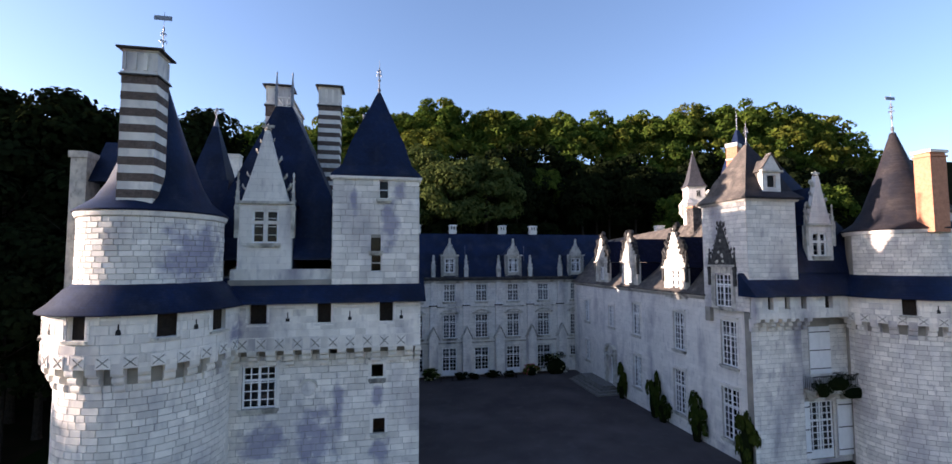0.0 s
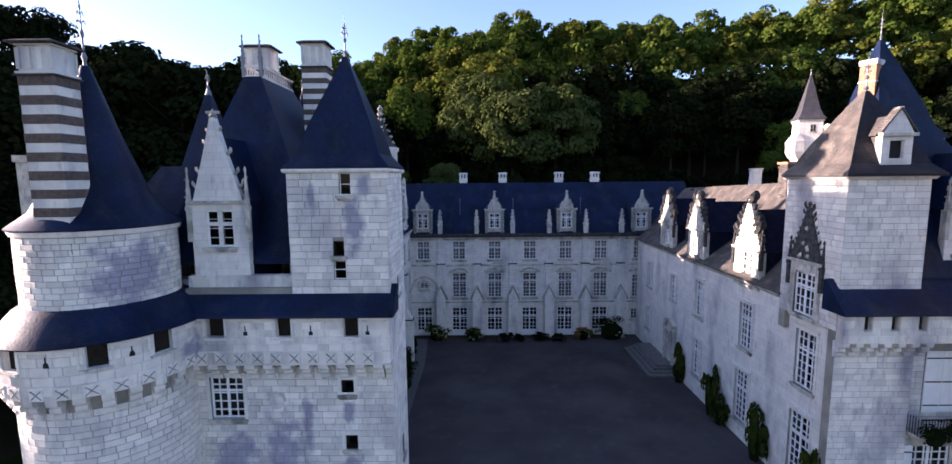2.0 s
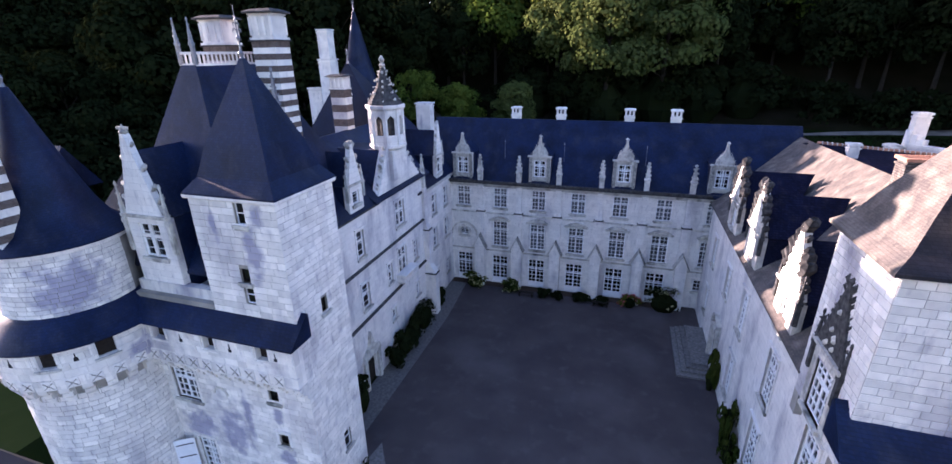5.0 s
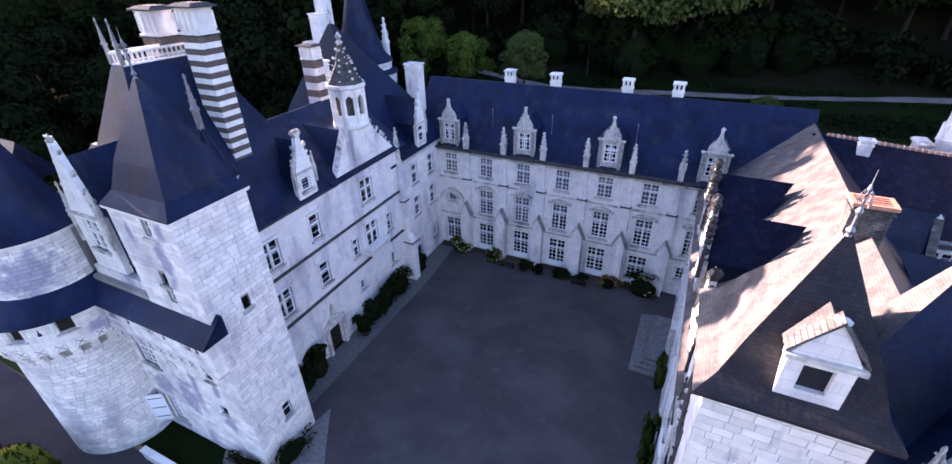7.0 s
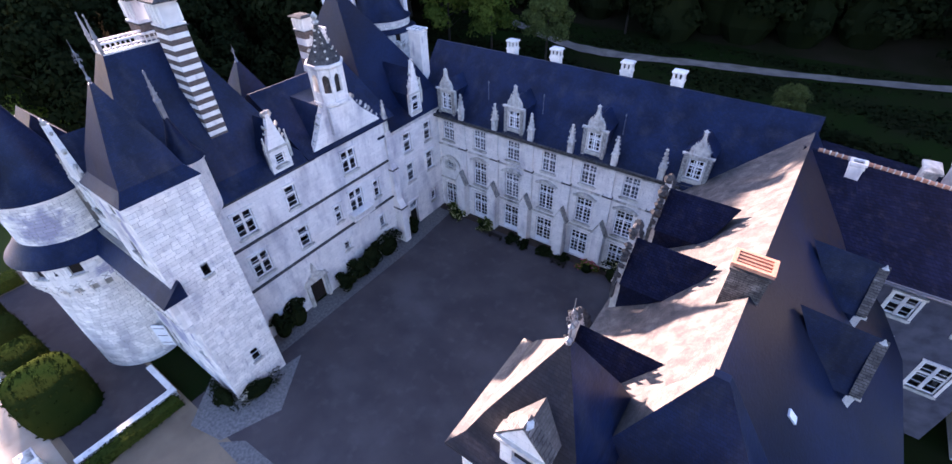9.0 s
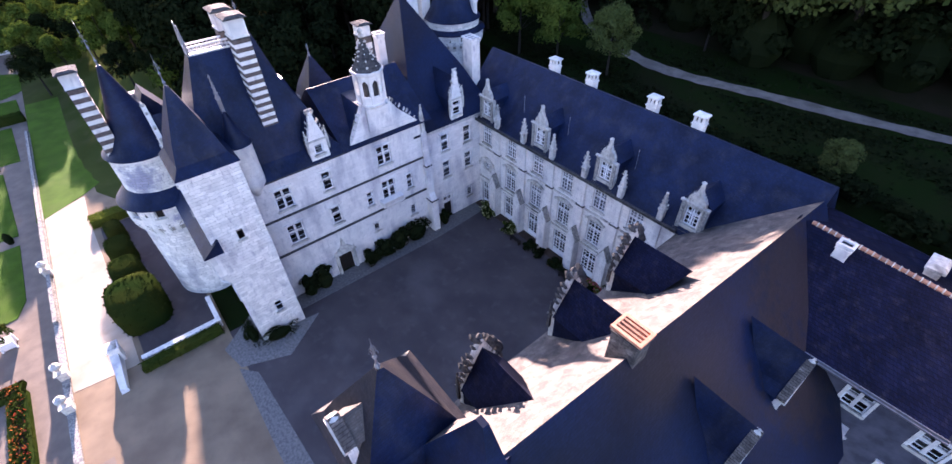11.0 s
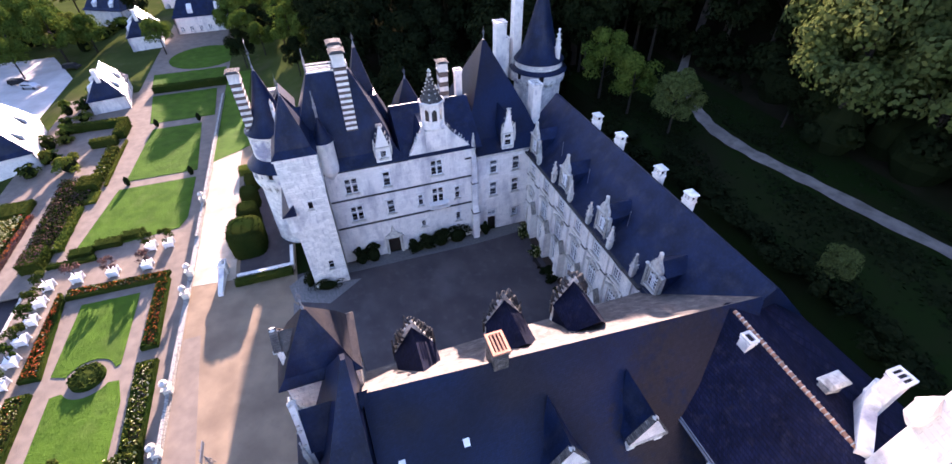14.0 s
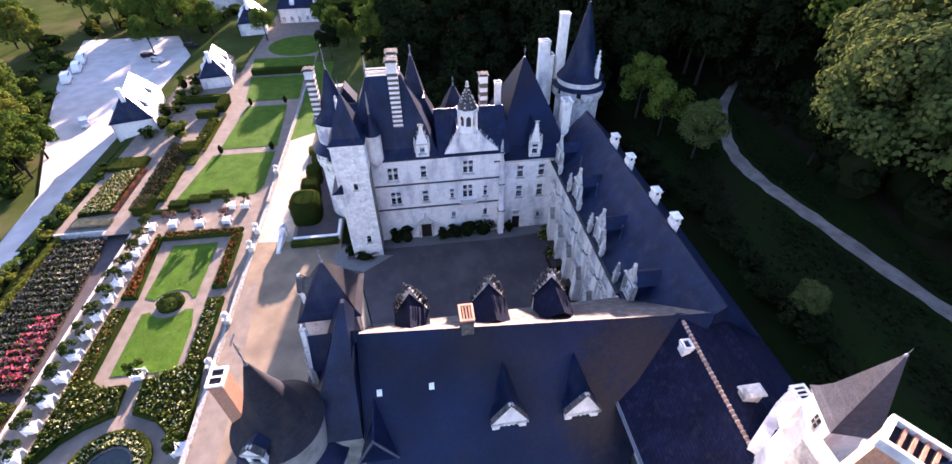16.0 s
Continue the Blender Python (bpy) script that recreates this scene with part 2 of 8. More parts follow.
GRASS = mat("mown_lawn", (0.058, 0.118, 0.014), 0.9, (0.040, 0.085, 0.011), 0.5, stain=0.4, stain_col=(0.085, 0.125, 0.028), stain_scale=0.3, bump=0.8, bump_scale=60, spec=0.02)
# meadow colour set far below real grass to stand for the shaded slope
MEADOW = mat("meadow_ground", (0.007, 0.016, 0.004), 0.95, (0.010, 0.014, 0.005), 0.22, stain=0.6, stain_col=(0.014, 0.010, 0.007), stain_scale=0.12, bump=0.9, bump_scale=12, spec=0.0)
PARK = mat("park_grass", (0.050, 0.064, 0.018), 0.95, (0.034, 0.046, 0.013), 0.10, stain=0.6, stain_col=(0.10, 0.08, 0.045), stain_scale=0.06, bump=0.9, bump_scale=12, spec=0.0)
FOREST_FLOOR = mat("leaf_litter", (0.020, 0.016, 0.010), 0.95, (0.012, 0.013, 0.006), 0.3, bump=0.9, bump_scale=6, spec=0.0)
EARTH = mat("bed_soil", (0.075, 0.052, 0.038), 0.95, (0.05, 0.036, 0.03), 2.0, bump=0.8, bump_scale=20, spec=0.0)
PATH = mat("beige_path", (0.21, 0.17, 0.135), 0.95, (0.165, 0.135, 0.108), 0.8, stain=0.5, stain_col=(0.13, 0.11, 0.092), stain_scale=0.35, bump=0.4, bump_scale=40, spec=0.03)
BARK = mat("tree_bark", (0.040, 0.033, 0.026), 0.95, (0.025, 0.021, 0.017), 6.0, bump=0.9, bump_scale=10, spec=0.03)
LEAF = leaf_mat("broadleaf_green", (0.052, 0.088, 0.015), (0.072, 0.10, 0.017))
LEAF_WARM = leaf_mat("autumn_tinted_leaf", (0.098, 0.125, 0.020), (0.095, 0.098, 0.018))
# brighter leaf copy; sun on the crowns is put into the colour
LEAF_PALE = leaf_mat("pale_sunlit_leaf", (0.075, 0.094, 0.030), (0.058, 0.080, 0.022))
# leaf copy darkened so that woods and thickets look shaded
LEAF_DARK = leaf_mat("shade_darkened_leaf", (0.008, 0.012, 0.005), (0.011, 0.016, 0.006), 0.06)
YEW = leaf_mat("dark_clipped_yew", (0.013, 0.025, 0.006), (0.030, 0.036, 0.008), 0.08)
BOX = leaf_mat("clipped_box_leaf", (0.021, 0.040, 0.008), (0.042, 0.054, 0.011), 0.12)
RED = leaf_mat("russet_flower", (0.30, 0.065, 0.025), (0.34, 0.13, 0.03))
PALEPINK = leaf_mat("faded_pink_flower", (0.42, 0.24, 0.25), (0.36, 0.25, 0.26))
PINK = leaf_mat("pink_flower", (0.60, 0.06, 0.10), (0.62, 0.16, 0.2))
CREAM = leaf_mat("cream_flower", (0.5, 0.47, 0.30), (0.38, 0.38, 0.16))
RUSSET = leaf_mat("bare_russet_twig", (0.10, 0.055, 0.045), (0.13, 0.075, 0.06), 0.1)
GREYGREEN = leaf_mat("grey_green_perennial", (0.115, 0.125, 0.085), (0.15, 0.13, 0.10), 0.15)

# ---- mesh helpers ----
WORLD = {}


def thing(name, at, label, category, group="", kind=""):
    e = new(name)
    e.location = at
    e.empty_display_size = 0.5
    WORLD[e] = Matrix.Translation(at)
    return tagged(e, label, category, group, kind)


def mesh_of(name, bm, material):
    me = bpy.data.meshes.new(name)
    bm.to_mesh(me)
    bm.free()
    for mm in material if isinstance(material, (list, tuple)) else [material]:
        me.materials.append(mm)
    return me


def part(name, bm, material=None, parent=None, label="", m=None, kind=""):
    """One mesh under a thing or a part. bm may be a bmesh or a ready mesh; m is its pose in the world."""
    me = mesh_of(name, bm, material) if isinstance(bm, bmesh.types.BMesh) else bm
    ob = new(name, me)
    m = m or Matrix.Identity(4)
    WORLD[ob] = m
    if parent:
        ob.parent = parent
        ob.matrix_basis = WORLD[parent].inverted() @ m
    else:
        ob.matrix_basis = m
    return tagged(ob, label, kind=kind)


def face(bm, *pts):
    return bm.faces.new([bm.verts.new(p) for p in pts])


def box(bm, x0, x1, y0, y1, z0, z1, m=None, taper=0.0):
    cx, cy = (x0 + x1) / 2, (y0 + y1) / 2
    k = 1 - taper
    lo = [(x0, y0, z0), (x1, y0, z0), (x1, y1, z0), (x0, y1, z0)]
    hi = [(cx + (x - cx) * k, cy + (y - cy) * k, z1) for x, y, _ in lo]
    return prism(bm, lo, hi, m)


def prism(bm, lo, hi, m=None):
    """A closed solid between two rings of the same number of points."""
    m = m or Matrix.Identity(4)
    a = [bm.verts.new(m @ Vector(p)) for p in lo]
    b = [bm.verts.new(m @ Vector(p)) for p in hi]
    n = len(a)
    bm.faces.new(a[::-1])
    bm.faces.new(b)
    for i in range(n):
        j = (i + 1) % n
        bm.faces.new((a[i], a[j], b[j], b[i]))
    return a + b


def rings(bm, loops, cap=True, closed=True, m=None):
    """Skin over a stack of loops of equal length."""
    m = m or Matrix.Identity(4)
    vs = [[bm.verts.new(m @ Vector(p)) for p in lp] for lp in loops]
    n = len(vs[0])
    for a, b in zip(vs, vs[1:]):
        for i in range(n if closed else n - 1):
            j = (i + 1) % n
            bm.faces.new((a[i], a[j], b[j], b[i]))
    if cap:
        bm.faces.new(vs[0][::-1])
        bm.faces.new(vs[-1])


def lathe(bm, prof, cx, cy, seg=24, turn=0.0, cap=True):
    rings(bm, [[(cx + max(r, 0.004) * math.cos(turn + 2 * math.pi * i / seg), cy + max(r, 0.004) * math.sin(turn + 2 * math.pi * i / seg), z) for i in range(seg)] for r, z in prof], cap)


def rect(x0, x1, y0, y1, z):
    return [(x0, y0, z), (x1, y0, z), (x1, y1, z), (x0, y1, z)]


def smooth(ob, angle=40):
    for p in ob.data.polygons:
        p.use_smooth = True
    ob.data.set_sharp_from_angle(angle=radians(angle))
    return ob


def wall_mesh(bm, m, length, height, holes, thick=0.6, z0=0.0):
    """A wall with openings right through it: x along it, z up, its outer face at y = 0 and its inner at y = thick."""
    xs = sorted({0.0, length, *[min(max(v, 0), length) for h in holes for v in h[:2]]})
    zs = sorted({z0, height, *[min(max(v, z0), height) for h in holes for v in h[2:]]})

    def solid(i, j):
        if i < 0 or j < 0 or i >= len(xs) - 1 or j >= len(zs) - 1:
            return False
        cx, cz = (xs[i] + xs[i + 1]) / 2, (zs[j] + zs[j + 1]) / 2
        return not any(h[0] < cx < h[1] and h[2] < cz < h[3] for h in holes)

    def q(*pts):
        bm.faces.new([bm.verts.new(m @ Vector(p)) for p in pts])

    for i in range(len(xs) - 1):
        for j in range(len(zs) - 1):
            if not solid(i, j):
                continue
            a, b, c, d = xs[i], xs[i + 1], zs[j], zs[j + 1]
            q((a, 0, c), (b, 0, c), (b, 0, d), (a, 0, d))
            q((b, thick, c), (a, thick, c), (a, thick, d), (b, thick, d))
            if not solid(i - 1, j):
                q((a, thick, c), (a, 0, c), (a, 0, d), (a, thick, d))
            if not solid(i + 1, j):
                q((b, 0, c), (b, thick, c), (b, thick, d), (b, 0, d))
            if not solid(i, j - 1):
                q((a, thick, c), (b, thick, c), (b, 0, c), (a, 0, c))
            if not solid(i, j + 1):
                q((a, 0, d), (b, 0, d), (b, thick, d), (a, thick, d))


RNG = random.Random(7)


def stone(bm, m, x0, x1, z0, z1, proud, ch=0.015):
    g = 0.0075
    x0, x1, z0, z1 = x0 + g, x1 - g, z0 + g, z1 - g
    o = [bm.verts.new(m @ Vector(p)) for p in ((x0, 0.0, z0), (x1, 0.0, z0), (x1, 0.0, z1), (x0, 0.0, z1))]
    i = [bm.verts.new(m @ Vector(p)) for p in ((x0 + ch, -proud, z0 + ch), (x1 - ch, -proud, z0 + ch), (x1 - ch, -proud, z1 - ch), (x0 + ch, -proud, z1 - ch))]
    bm.faces.new(i)
    for k in range(4):
        j = (k + 1) % 4
        bm.faces.new((o[k], o[j], i[j], i[k]))


def courses(x0, x1, z0, z1, holes, course=0.33, lo=0.45, hi=0.95, rng=None):
    """Blocks of an ashlar face, cut round its openings."""
    rng = rng or RNG
    z = z0
    n = max(1, round((z1 - z0) / course))
    course = (z1 - z0) / n
    for r in range(n):
        a, b = z0 + r * course, z0 + (r + 1) * course
        cuts = sorted([(max(h[0], x0), min(h[1], x1)) for h in holes if h[2] < b - 0.12 and h[3] > a + 0.12 and h[1] > x0 and h[0] < x1])
        spans, x = [], x0
        for c0, c1 in cuts:
            if c0 > x:
                spans.append((x, c0))
            x = max(x, c1)
        if x < x1:
            spans.append((x, x1))
        for s0, s1 in spans:
            x = s0 - rng.uniform(0, lo * 0.5)
            while x < s1 - 0.05:
                w = rng.uniform(lo, hi)
                if s1 - (x + w) < 0.25:
                    w = s1 - x
                yield max(x, s0), min(x + w, s1), a, b
                x += w


def ashlar(bm, m, x0, x1, z0, z1, holes=(), course=0.29, proud=0.016, lo=0.4, hi=0.85):
    for a, b, c, d in courses(x0, x1, z0, z1, holes, course, lo, hi):
        stone(bm, m, a, b, c, d, proud + RNG.uniform(-0.006, 0.008))


def ashlar_round(bm, cx, cy, r, z0, z1, holes=(), course=0.33, a0=0.0, a1=2 * math.pi, lo=0.45, hi=0.9):
    """Blocks on a drum; x runs along the arc, from the angle a0."""
    for a, b, c, d in courses(a0 * r, a1 * r, z0, z1, holes, course, lo, hi):
        mid = (a + b) / 2 / r
        m = Matrix.Translation((cx + r * math.cos(mid) * 0.999, cy + r * math.sin(mid) * 0.999, 0)) @ Matrix.Rotation(mid + math.pi / 2, 4, "Z")
        h = (b - a) / 2
        stone(bm, m, -h, h, c, d, 0.02 + RNG.uniform(-0.006, 0.008))


MESHES = {}


def window_parts(w, h, kind):
    """Meshes of a window of that size: frame, panes, sill, surround. Its outside looks along -y, its foot is at z = 0."""
    key = (round(w, 2), round(h, 2), kind)
    if key in MESHES:
        return MESHES[key]
    f = bmesh.new()
    t, d0, d1 = (0.095 if w > 0.65 else 0.035), 0.11, 0.19
    hw = w / 2
    tr = h * (0.66 if kind != "stone" else 0.62)
    st = None
    # bars as (middle, half width), across and up
    vb, hb = [], []
    if kind == "stone":
        st = bmesh.new()
        if w > 1.1:
            box(st, -0.1, 0.1, 0.06, 0.26, 0, h)
        if h > 1.3:
            box(st, -hw, hw, 0.062, 0.258, tr - 0.09, tr + 0.09)
        hb = [(h * k / 4, 0.01) for k in range(1, 4)]
    elif kind == "slit":
        pass
    elif kind != "plain":
        vb.append((0.0, 0.065))
        cols, rows = max(2, round(w / 0.38)), max(3, round(h / 0.42))
        vb += [(-hw + w * k / cols, 0.028) for k in range(1, cols) if abs(-hw + w * k / cols) > 0.1]
        if h > 1.6:
            hb.append((tr, 0.06))
        hb += [(h * k / rows, 0.027) for k in range(1, rows) if h <= 1.6 or abs(h * k / rows - tr) > 0.1]
    elif w < 0.65:
        hb = [(h * 0.5, 0.02)]
    else:
        vb, hb = [(0.0, 0.025)], [(h * k / 3, 0.018) for k in (1, 2)]
    vb, hb = sorted(vb), sorted(hb)
    xs = [t] + [v for c, e in vb for v in (c - e + hw, c + e + hw)] + [w - t]
    zs = [0.55 if kind == "door" else t] + [v for c, e in hb for v in (c - e, c + e) if not (kind == "door" and c < 0.65)] + [h - t]
    panes = [(xs[i], xs[i + 1], zs[j], zs[j + 1]) for i in range(0, len(xs), 2) for j in range(0, len(zs), 2) if xs[i + 1] > xs[i] and zs[j + 1] > zs[j]]
    wall_mesh(f, Matrix.Translation((-hw, d0, 0)), w, h, panes, d1 - d0)
    bmesh.ops.remove_doubles(f, verts=f.verts, dist=0.0005)
    g = bmesh.new()
    face(g, (-hw, 0.155, 0), (0, 0.155, 0), (0, 0.155, h), (-hw, 0.155, h))
    s = bmesh.new()
    box(s, -hw - 0.16, hw + 0.16, -0.14, 0.16, -0.14, 0.0)
    box(s, -hw - 0.1, hw + 0.1, -0.08, 0.1, -0.24, -0.142)
    u = bmesh.new()
    e = 0.16
    for a, b, c, dd in ((-hw - e, -hw, 0.002, h), (hw, hw + e, 0.002, h), (-hw - e, hw + e, h, h + e)):
        box(u, a, b, -0.05, 0.05, c, dd)
    box(u, -hw - e - 0.05, hw + e + 0.05, -0.13, 0.04, h + e + 0.002, h + e + 0.1)
    frame_mat = DARKWOOD if kind == "slit" else WHITE
    MESHES[key] = (mesh_of("window_frame", f, frame_mat), mesh_of("pane", g, GLASS), mesh_of("sill", s, STONE_OLD), mesh_of("surround", u, STONE_SMOOTH), mesh_of("stone_mullion", st, STONE_SMOOTH) if st else None)
    return MESHES[key]


def turned(x, y, z, deg):
    return Matrix.Translation((x, y, z)) @ Matrix.Rotation(radians(deg), 4, "Z")


def window(parent, m, w, h, kind="cross", sill=True, surround=True, blind=False, label=""):
    fr, pane, si, su, mu = window_parts(w, h, kind)
    ob = part("window", fr, None, parent, label or ("white-painted cross window with small panes" if kind not in ("stone",) else "pale-framed window behind a stone cross"), m)
    for k in (0, 1):
        gl = part("pane", pane, None, ob, m=m @ Matrix.Translation((k * w / 2, 0, 0)))
        gl.visible_shadow = False
    if sill:
        part("sill", si, None, ob, m=m)
    if surround:
        part("surround", su, None, ob, m=m)
    if mu:
        part("stone_mullion", mu, None, ob, m=m)
    if blind:
        bm = bmesh.new()
        box(bm, -w / 2 + 0.08, w / 2 - 0.08, 0.30, 0.33, 0.08, h - 0.08)
        part("blind", bm, CURTAIN, ob, "pale drawn blind", m)
    return ob


def crocket_line(bm, p, q, n, s, out=(0, 0, 1)):
    """Leafy hooks along an edge, curling out and up."""
    p, q = Vector(p), Vector(q)
    o = Vector(out).normalized()
    side = (q - p).normalized().cross(o)
    side = side.normalized() if side.length > 0.01 else Vector((1, 0, 0))
    for i in range(n):
        c = p.lerp(q, (i + 0.5 + RNG.uniform(-0.28, 0.28)) / n)
        r = s * RNG.uniform(0.6, 1.35)
        loops = []
        for rr, k, up in ((0.75, -0.4, 0.0), (0.7, 0.5, 0.1), (0.95, 1.1, 0.55), (0.45, 1.2, 1.2), (0.12, 0.8, 1.5)):
            e = c + o * (r * k) + Vector((0, 0, r * up))
            t_ = side * r * rr * 1.15
            d_ = (Vector((0, 0, 1)) * 0.8 - o * 0.4) * r * rr * 1.05
            tw = RNG.uniform(-0.25, 0.25)
            loops.append([e + t_ * math.cos(g + tw) + d_ * math.sin(g + tw) for g in (0.5, 1.75, 3.0, 4.3, 5.5)])
        rings(bm, loops)


def crockets(parent, p, q, n, s, out, material, label=""):
    """The hooks of one edge, each a part of its own."""
    p, q = Vector(p), Vector(q)
    for i in range(n):
        o = bmesh.new()
        crocket_line(o, p.lerp(q, i / n), p.lerp(q, (i + 1) / n), 1, s, out)
        part("crocket", o, material, parent, label)


def pinnacle(bm, x, y, z0, z1, w, knobs=True):
    """A square Gothic pinnacle: shaft, gablets, spire with crockets, knob."""
    h = z1 - z0
    zs = z0 + h * 0.42
    lathe(bm, [(w * 0.72, z0), (w * 0.72, zs), (w * 0.92, zs + 0.01), (w * 0.92, zs + h * 0.05), (w * 0.66, zs + h * 0.07), (w * 0.16, z1 - h * 0.08)], x, y, 4, math.pi / 4)
    lathe(bm, [(w * 0.12, z1 - h * 0.1), (w * 0.32, z1 - h * 0.06), (w * 0.3, z1 - h * 0.03), (0.02, z1)], x, y, 6)
    if knobs:
        for k in range(4):
            a = k * math.pi / 2 + math.pi / 4
            c, s = math.cos(a), math.sin(a)
            crocket_line(bm, (x + w * 0.6 * c, y + w * 0.6 * s, zs + h * 0.1), (x + w * 0.2 * c, y + w * 0.2 * s, z1 - h * 0.1), 3, w * 0.16, (c, s, 0))


def finial(parent, x, y, z0, z1, vane=False):
    h = z1 - z0
    bm = bmesh.new()
    lathe(bm, [(0.22, z0 - 0.35), (0.12, z0), (0.06, z0 + h * 0.08), (0.11, z0 + h * 0.14), (0.04, z0 + h * 0.2), (0.035, z0 + h * 0.36), (0.09, z0 + h * 0.42), (0.03, z0 + h * 0.48), (0.022, z0 + h * 0.7), (0.05, z0 + h * 0.74), (0.014, z0 + h * 0.8), (0.008, z1)], x, y, 10)
    for k in range(6):
        a = k * math.pi / 3
        c, s = math.cos(a), math.sin(a)
        for f, r in ((0.55, 0.16), (0.66, 0.12)):
            zz = z0 + h * f
            rings(bm, [[(x + c * (q - 0.01), y + s * (q - 0.01), z0 + h * f + dz - 0.02), (x + c * (q + 0.01), y + s * (q + 0.01), zz + dz - 0.02), (x + c * q - s * 0.015, y + s * q + c * 0.015, zz + dz + 0.02)] for q, dz in ((0.03, 0.0), (r * 0.6, 0.10), (r, 0.04), (r * 0.9, -0.06))])
    if vane:
        box(bm, x - 0.45, x + 0.35, y - 0.012, y + 0.012, z1 - 0.42, z1 - 0.2)
    return part("finial", bm, LEAD, parent, "tall pointed lead finial")


def dormer(parent, m, w, hw, hg, depth, win, roofmat=None, style="gothic", blank=False, name="dormer"):
    """A stone dormer: front with window, gable and pinnacles, cheeks and a small roof running back. m: foot of its front, outside along -y."""
    f = bmesh.new()
    hwid = w / 2
    ww, wh, wz = win
    wall_mesh(f, m @ Matrix.Translation((-hwid, 0, 0)), w, hw, [(hwid - ww / 2, hwid + ww / 2, wz, wz + wh)], 0.35)
    # gable
    g0 = hw + 0.14
    if style == "gothic":
        tip = [(-hwid * 0.88, g0), (hwid * 0.88, g0), (hwid * 0.40, g0 + hg * 0.52), (0.10, g0 + hg * 0.92), (-0.10, g0 + hg * 0.92), (-hwid * 0.40, g0 + hg * 0.52)]
    elif style == "curved":
        tip = [(-hwid * 0.72, g0), (hwid * 0.72, g0), (hwid * 0.66, g0 + hg * 0.18), (hwid * 0.48, g0 + hg * 0.34), (hwid * 0.26, g0 + hg * 0.44), (0.15, g0 + hg * 0.6), (0.07, g0 + hg * 0.92), (-0.07, g0 + hg * 0.92), (-0.15, g0 + hg * 0.6), (-hwid * 0.26, g0 + hg * 0.44), (-hwid * 0.48, g0 + hg * 0.34), (-hwid * 0.66, g0 + hg * 0.18)]
    else:
        tip = [(-hwid, g0), (hwid, g0), (0.05, g0 + hg * 0.92), (-0.05, g0 + hg * 0.92)]
    face_mat = STONE_SMOOTH if style == "plain" else STONE_SMOOTH if style == "gothic" else STONE_OLD
    ob = part(name, f, face_mat, parent)
    for s in (-1, 1):
        c = bmesh.new()
        x0, x1 = (hwid - 0.25, hwid) if s > 0 else (-hwid, -hwid + 0.25)
        box(c, x0, x1, 0.352, depth, 0, hw, m)
        part("cheek", c, roofmat or SLATE, ob, "slate-hung dormer cheek")
    c = bmesh.new()
    box(c, -hwid - 0.12, hwid + 0.12, -0.16, 0.1, hw, hw + 0.14, m)
    part("cornice", c, STONE_OLD, ob)
    if style != "tracery":
        c = bmesh.new()
        prism(c, [(x, 0.28, z) for x, z in tip], [(x, -0.04, z) for x, z in tip], m)
        part("gable", c, face_mat, ob)
    if style == "curved":
        for s in (-1, 1):
            c = bmesh.new()
            box(c, s * (hwid - 0.17) - 0.15, s * (hwid - 0.17) + 0.15, -0.1, -0.002, 0.25, hw, m)
            part("pilaster", c, STONE_CARVED, ob, "weathered carved pilaster")
        c = bmesh.new()
        box(c, -hwid - 0.08, hwid + 0.08, -0.2, 0.0, -0.05, 0.22, m)
        part("plinth", c, DARKSTONE, ob, "dark weathered dormer foot")
    if style == "plain":
        for s in (-1, 1):
            c = bmesh.new()
            a0, a1 = Vector((s * (hwid + 0.12), 0, g0)), Vector((0, 0, g0 + hg * 0.97))
            prism(c, [a0 + Vector((0, -0.1, 0)), a0 + Vector((0, 0.34, 0)), a0 + Vector((0, 0.34, 0.09)), a0 + Vector((0, -0.1, 0.09))], [a1 + Vector((0, -0.1, -0.05)), a1 + Vector((0, 0.34, -0.05)), a1 + Vector((0, 0.34, 0.06)), a1 + Vector((0, -0.1, 0.06))], m)
            part("coping", c, RUBBLE, ob, "dark weathered gable coping")
    if style == "tracery":
        gb = bmesh.new()
        prism(gb, [(x, 0.28, z) for x, z in tip], [(x, -0.04, z) for x, z in tip], m)
        part("gable", gb, DARKSTONE, ob, "dark carved tracery gable")
        gb = bmesh.new()
        for k in range(7):
            u, v = RNG.uniform(-0.5, 0.5), RNG.uniform(0.05, 0.6)
            x = u * hwid * (1 - v)
            lp = [m @ Vector((x + 0.08 * math.cos(a), -0.04 - 0.1 * math.sin(b), g0 + hg * v + 0.12 * math.sin(a))) for b in (0, 1.2) for a in [2 * math.pi * i / 8 for i in range(8)]]
            rings(gb, [lp[:8], [c_.lerp(m @ Vector((x, -0.14, g0 + hg * v)), 0.5) for c_ in lp[8:]]])
        part("carving", gb, STONE_OLD, ob, "pale carved foliage")
    ctr = m @ Vector((0, 0.1, 0))
    zb = m.translation.z
    orn = DARKSTONE if style in ("dark", "tracery") else STONE_OLD
    lab = "weathered carved crocket"
    if style == "curved":
        for s in (-1, 1):
            crockets(ob, m @ Vector((s * hwid * 0.7, 0.1, g0 + hg * 0.1)), m @ Vector((s * 0.12, 0.1, g0 + hg * 0.62)), 5, 0.075, m.to_3x3() @ Vector((s * 0.6, 0, 0.5)), orn, lab)
    elif style != "plain":
        for s in (-1, 1):
            o = bmesh.new()
            pinnacle(o, *(m @ Vector((s * (hwid + 0.05), 0.0, 0)))[:2], zb + hw * 0.55, zb + g0 + hg * 0.38, 0.2)
            part("pinnacle", o, orn, ob, "slender crocketed pinnacle")
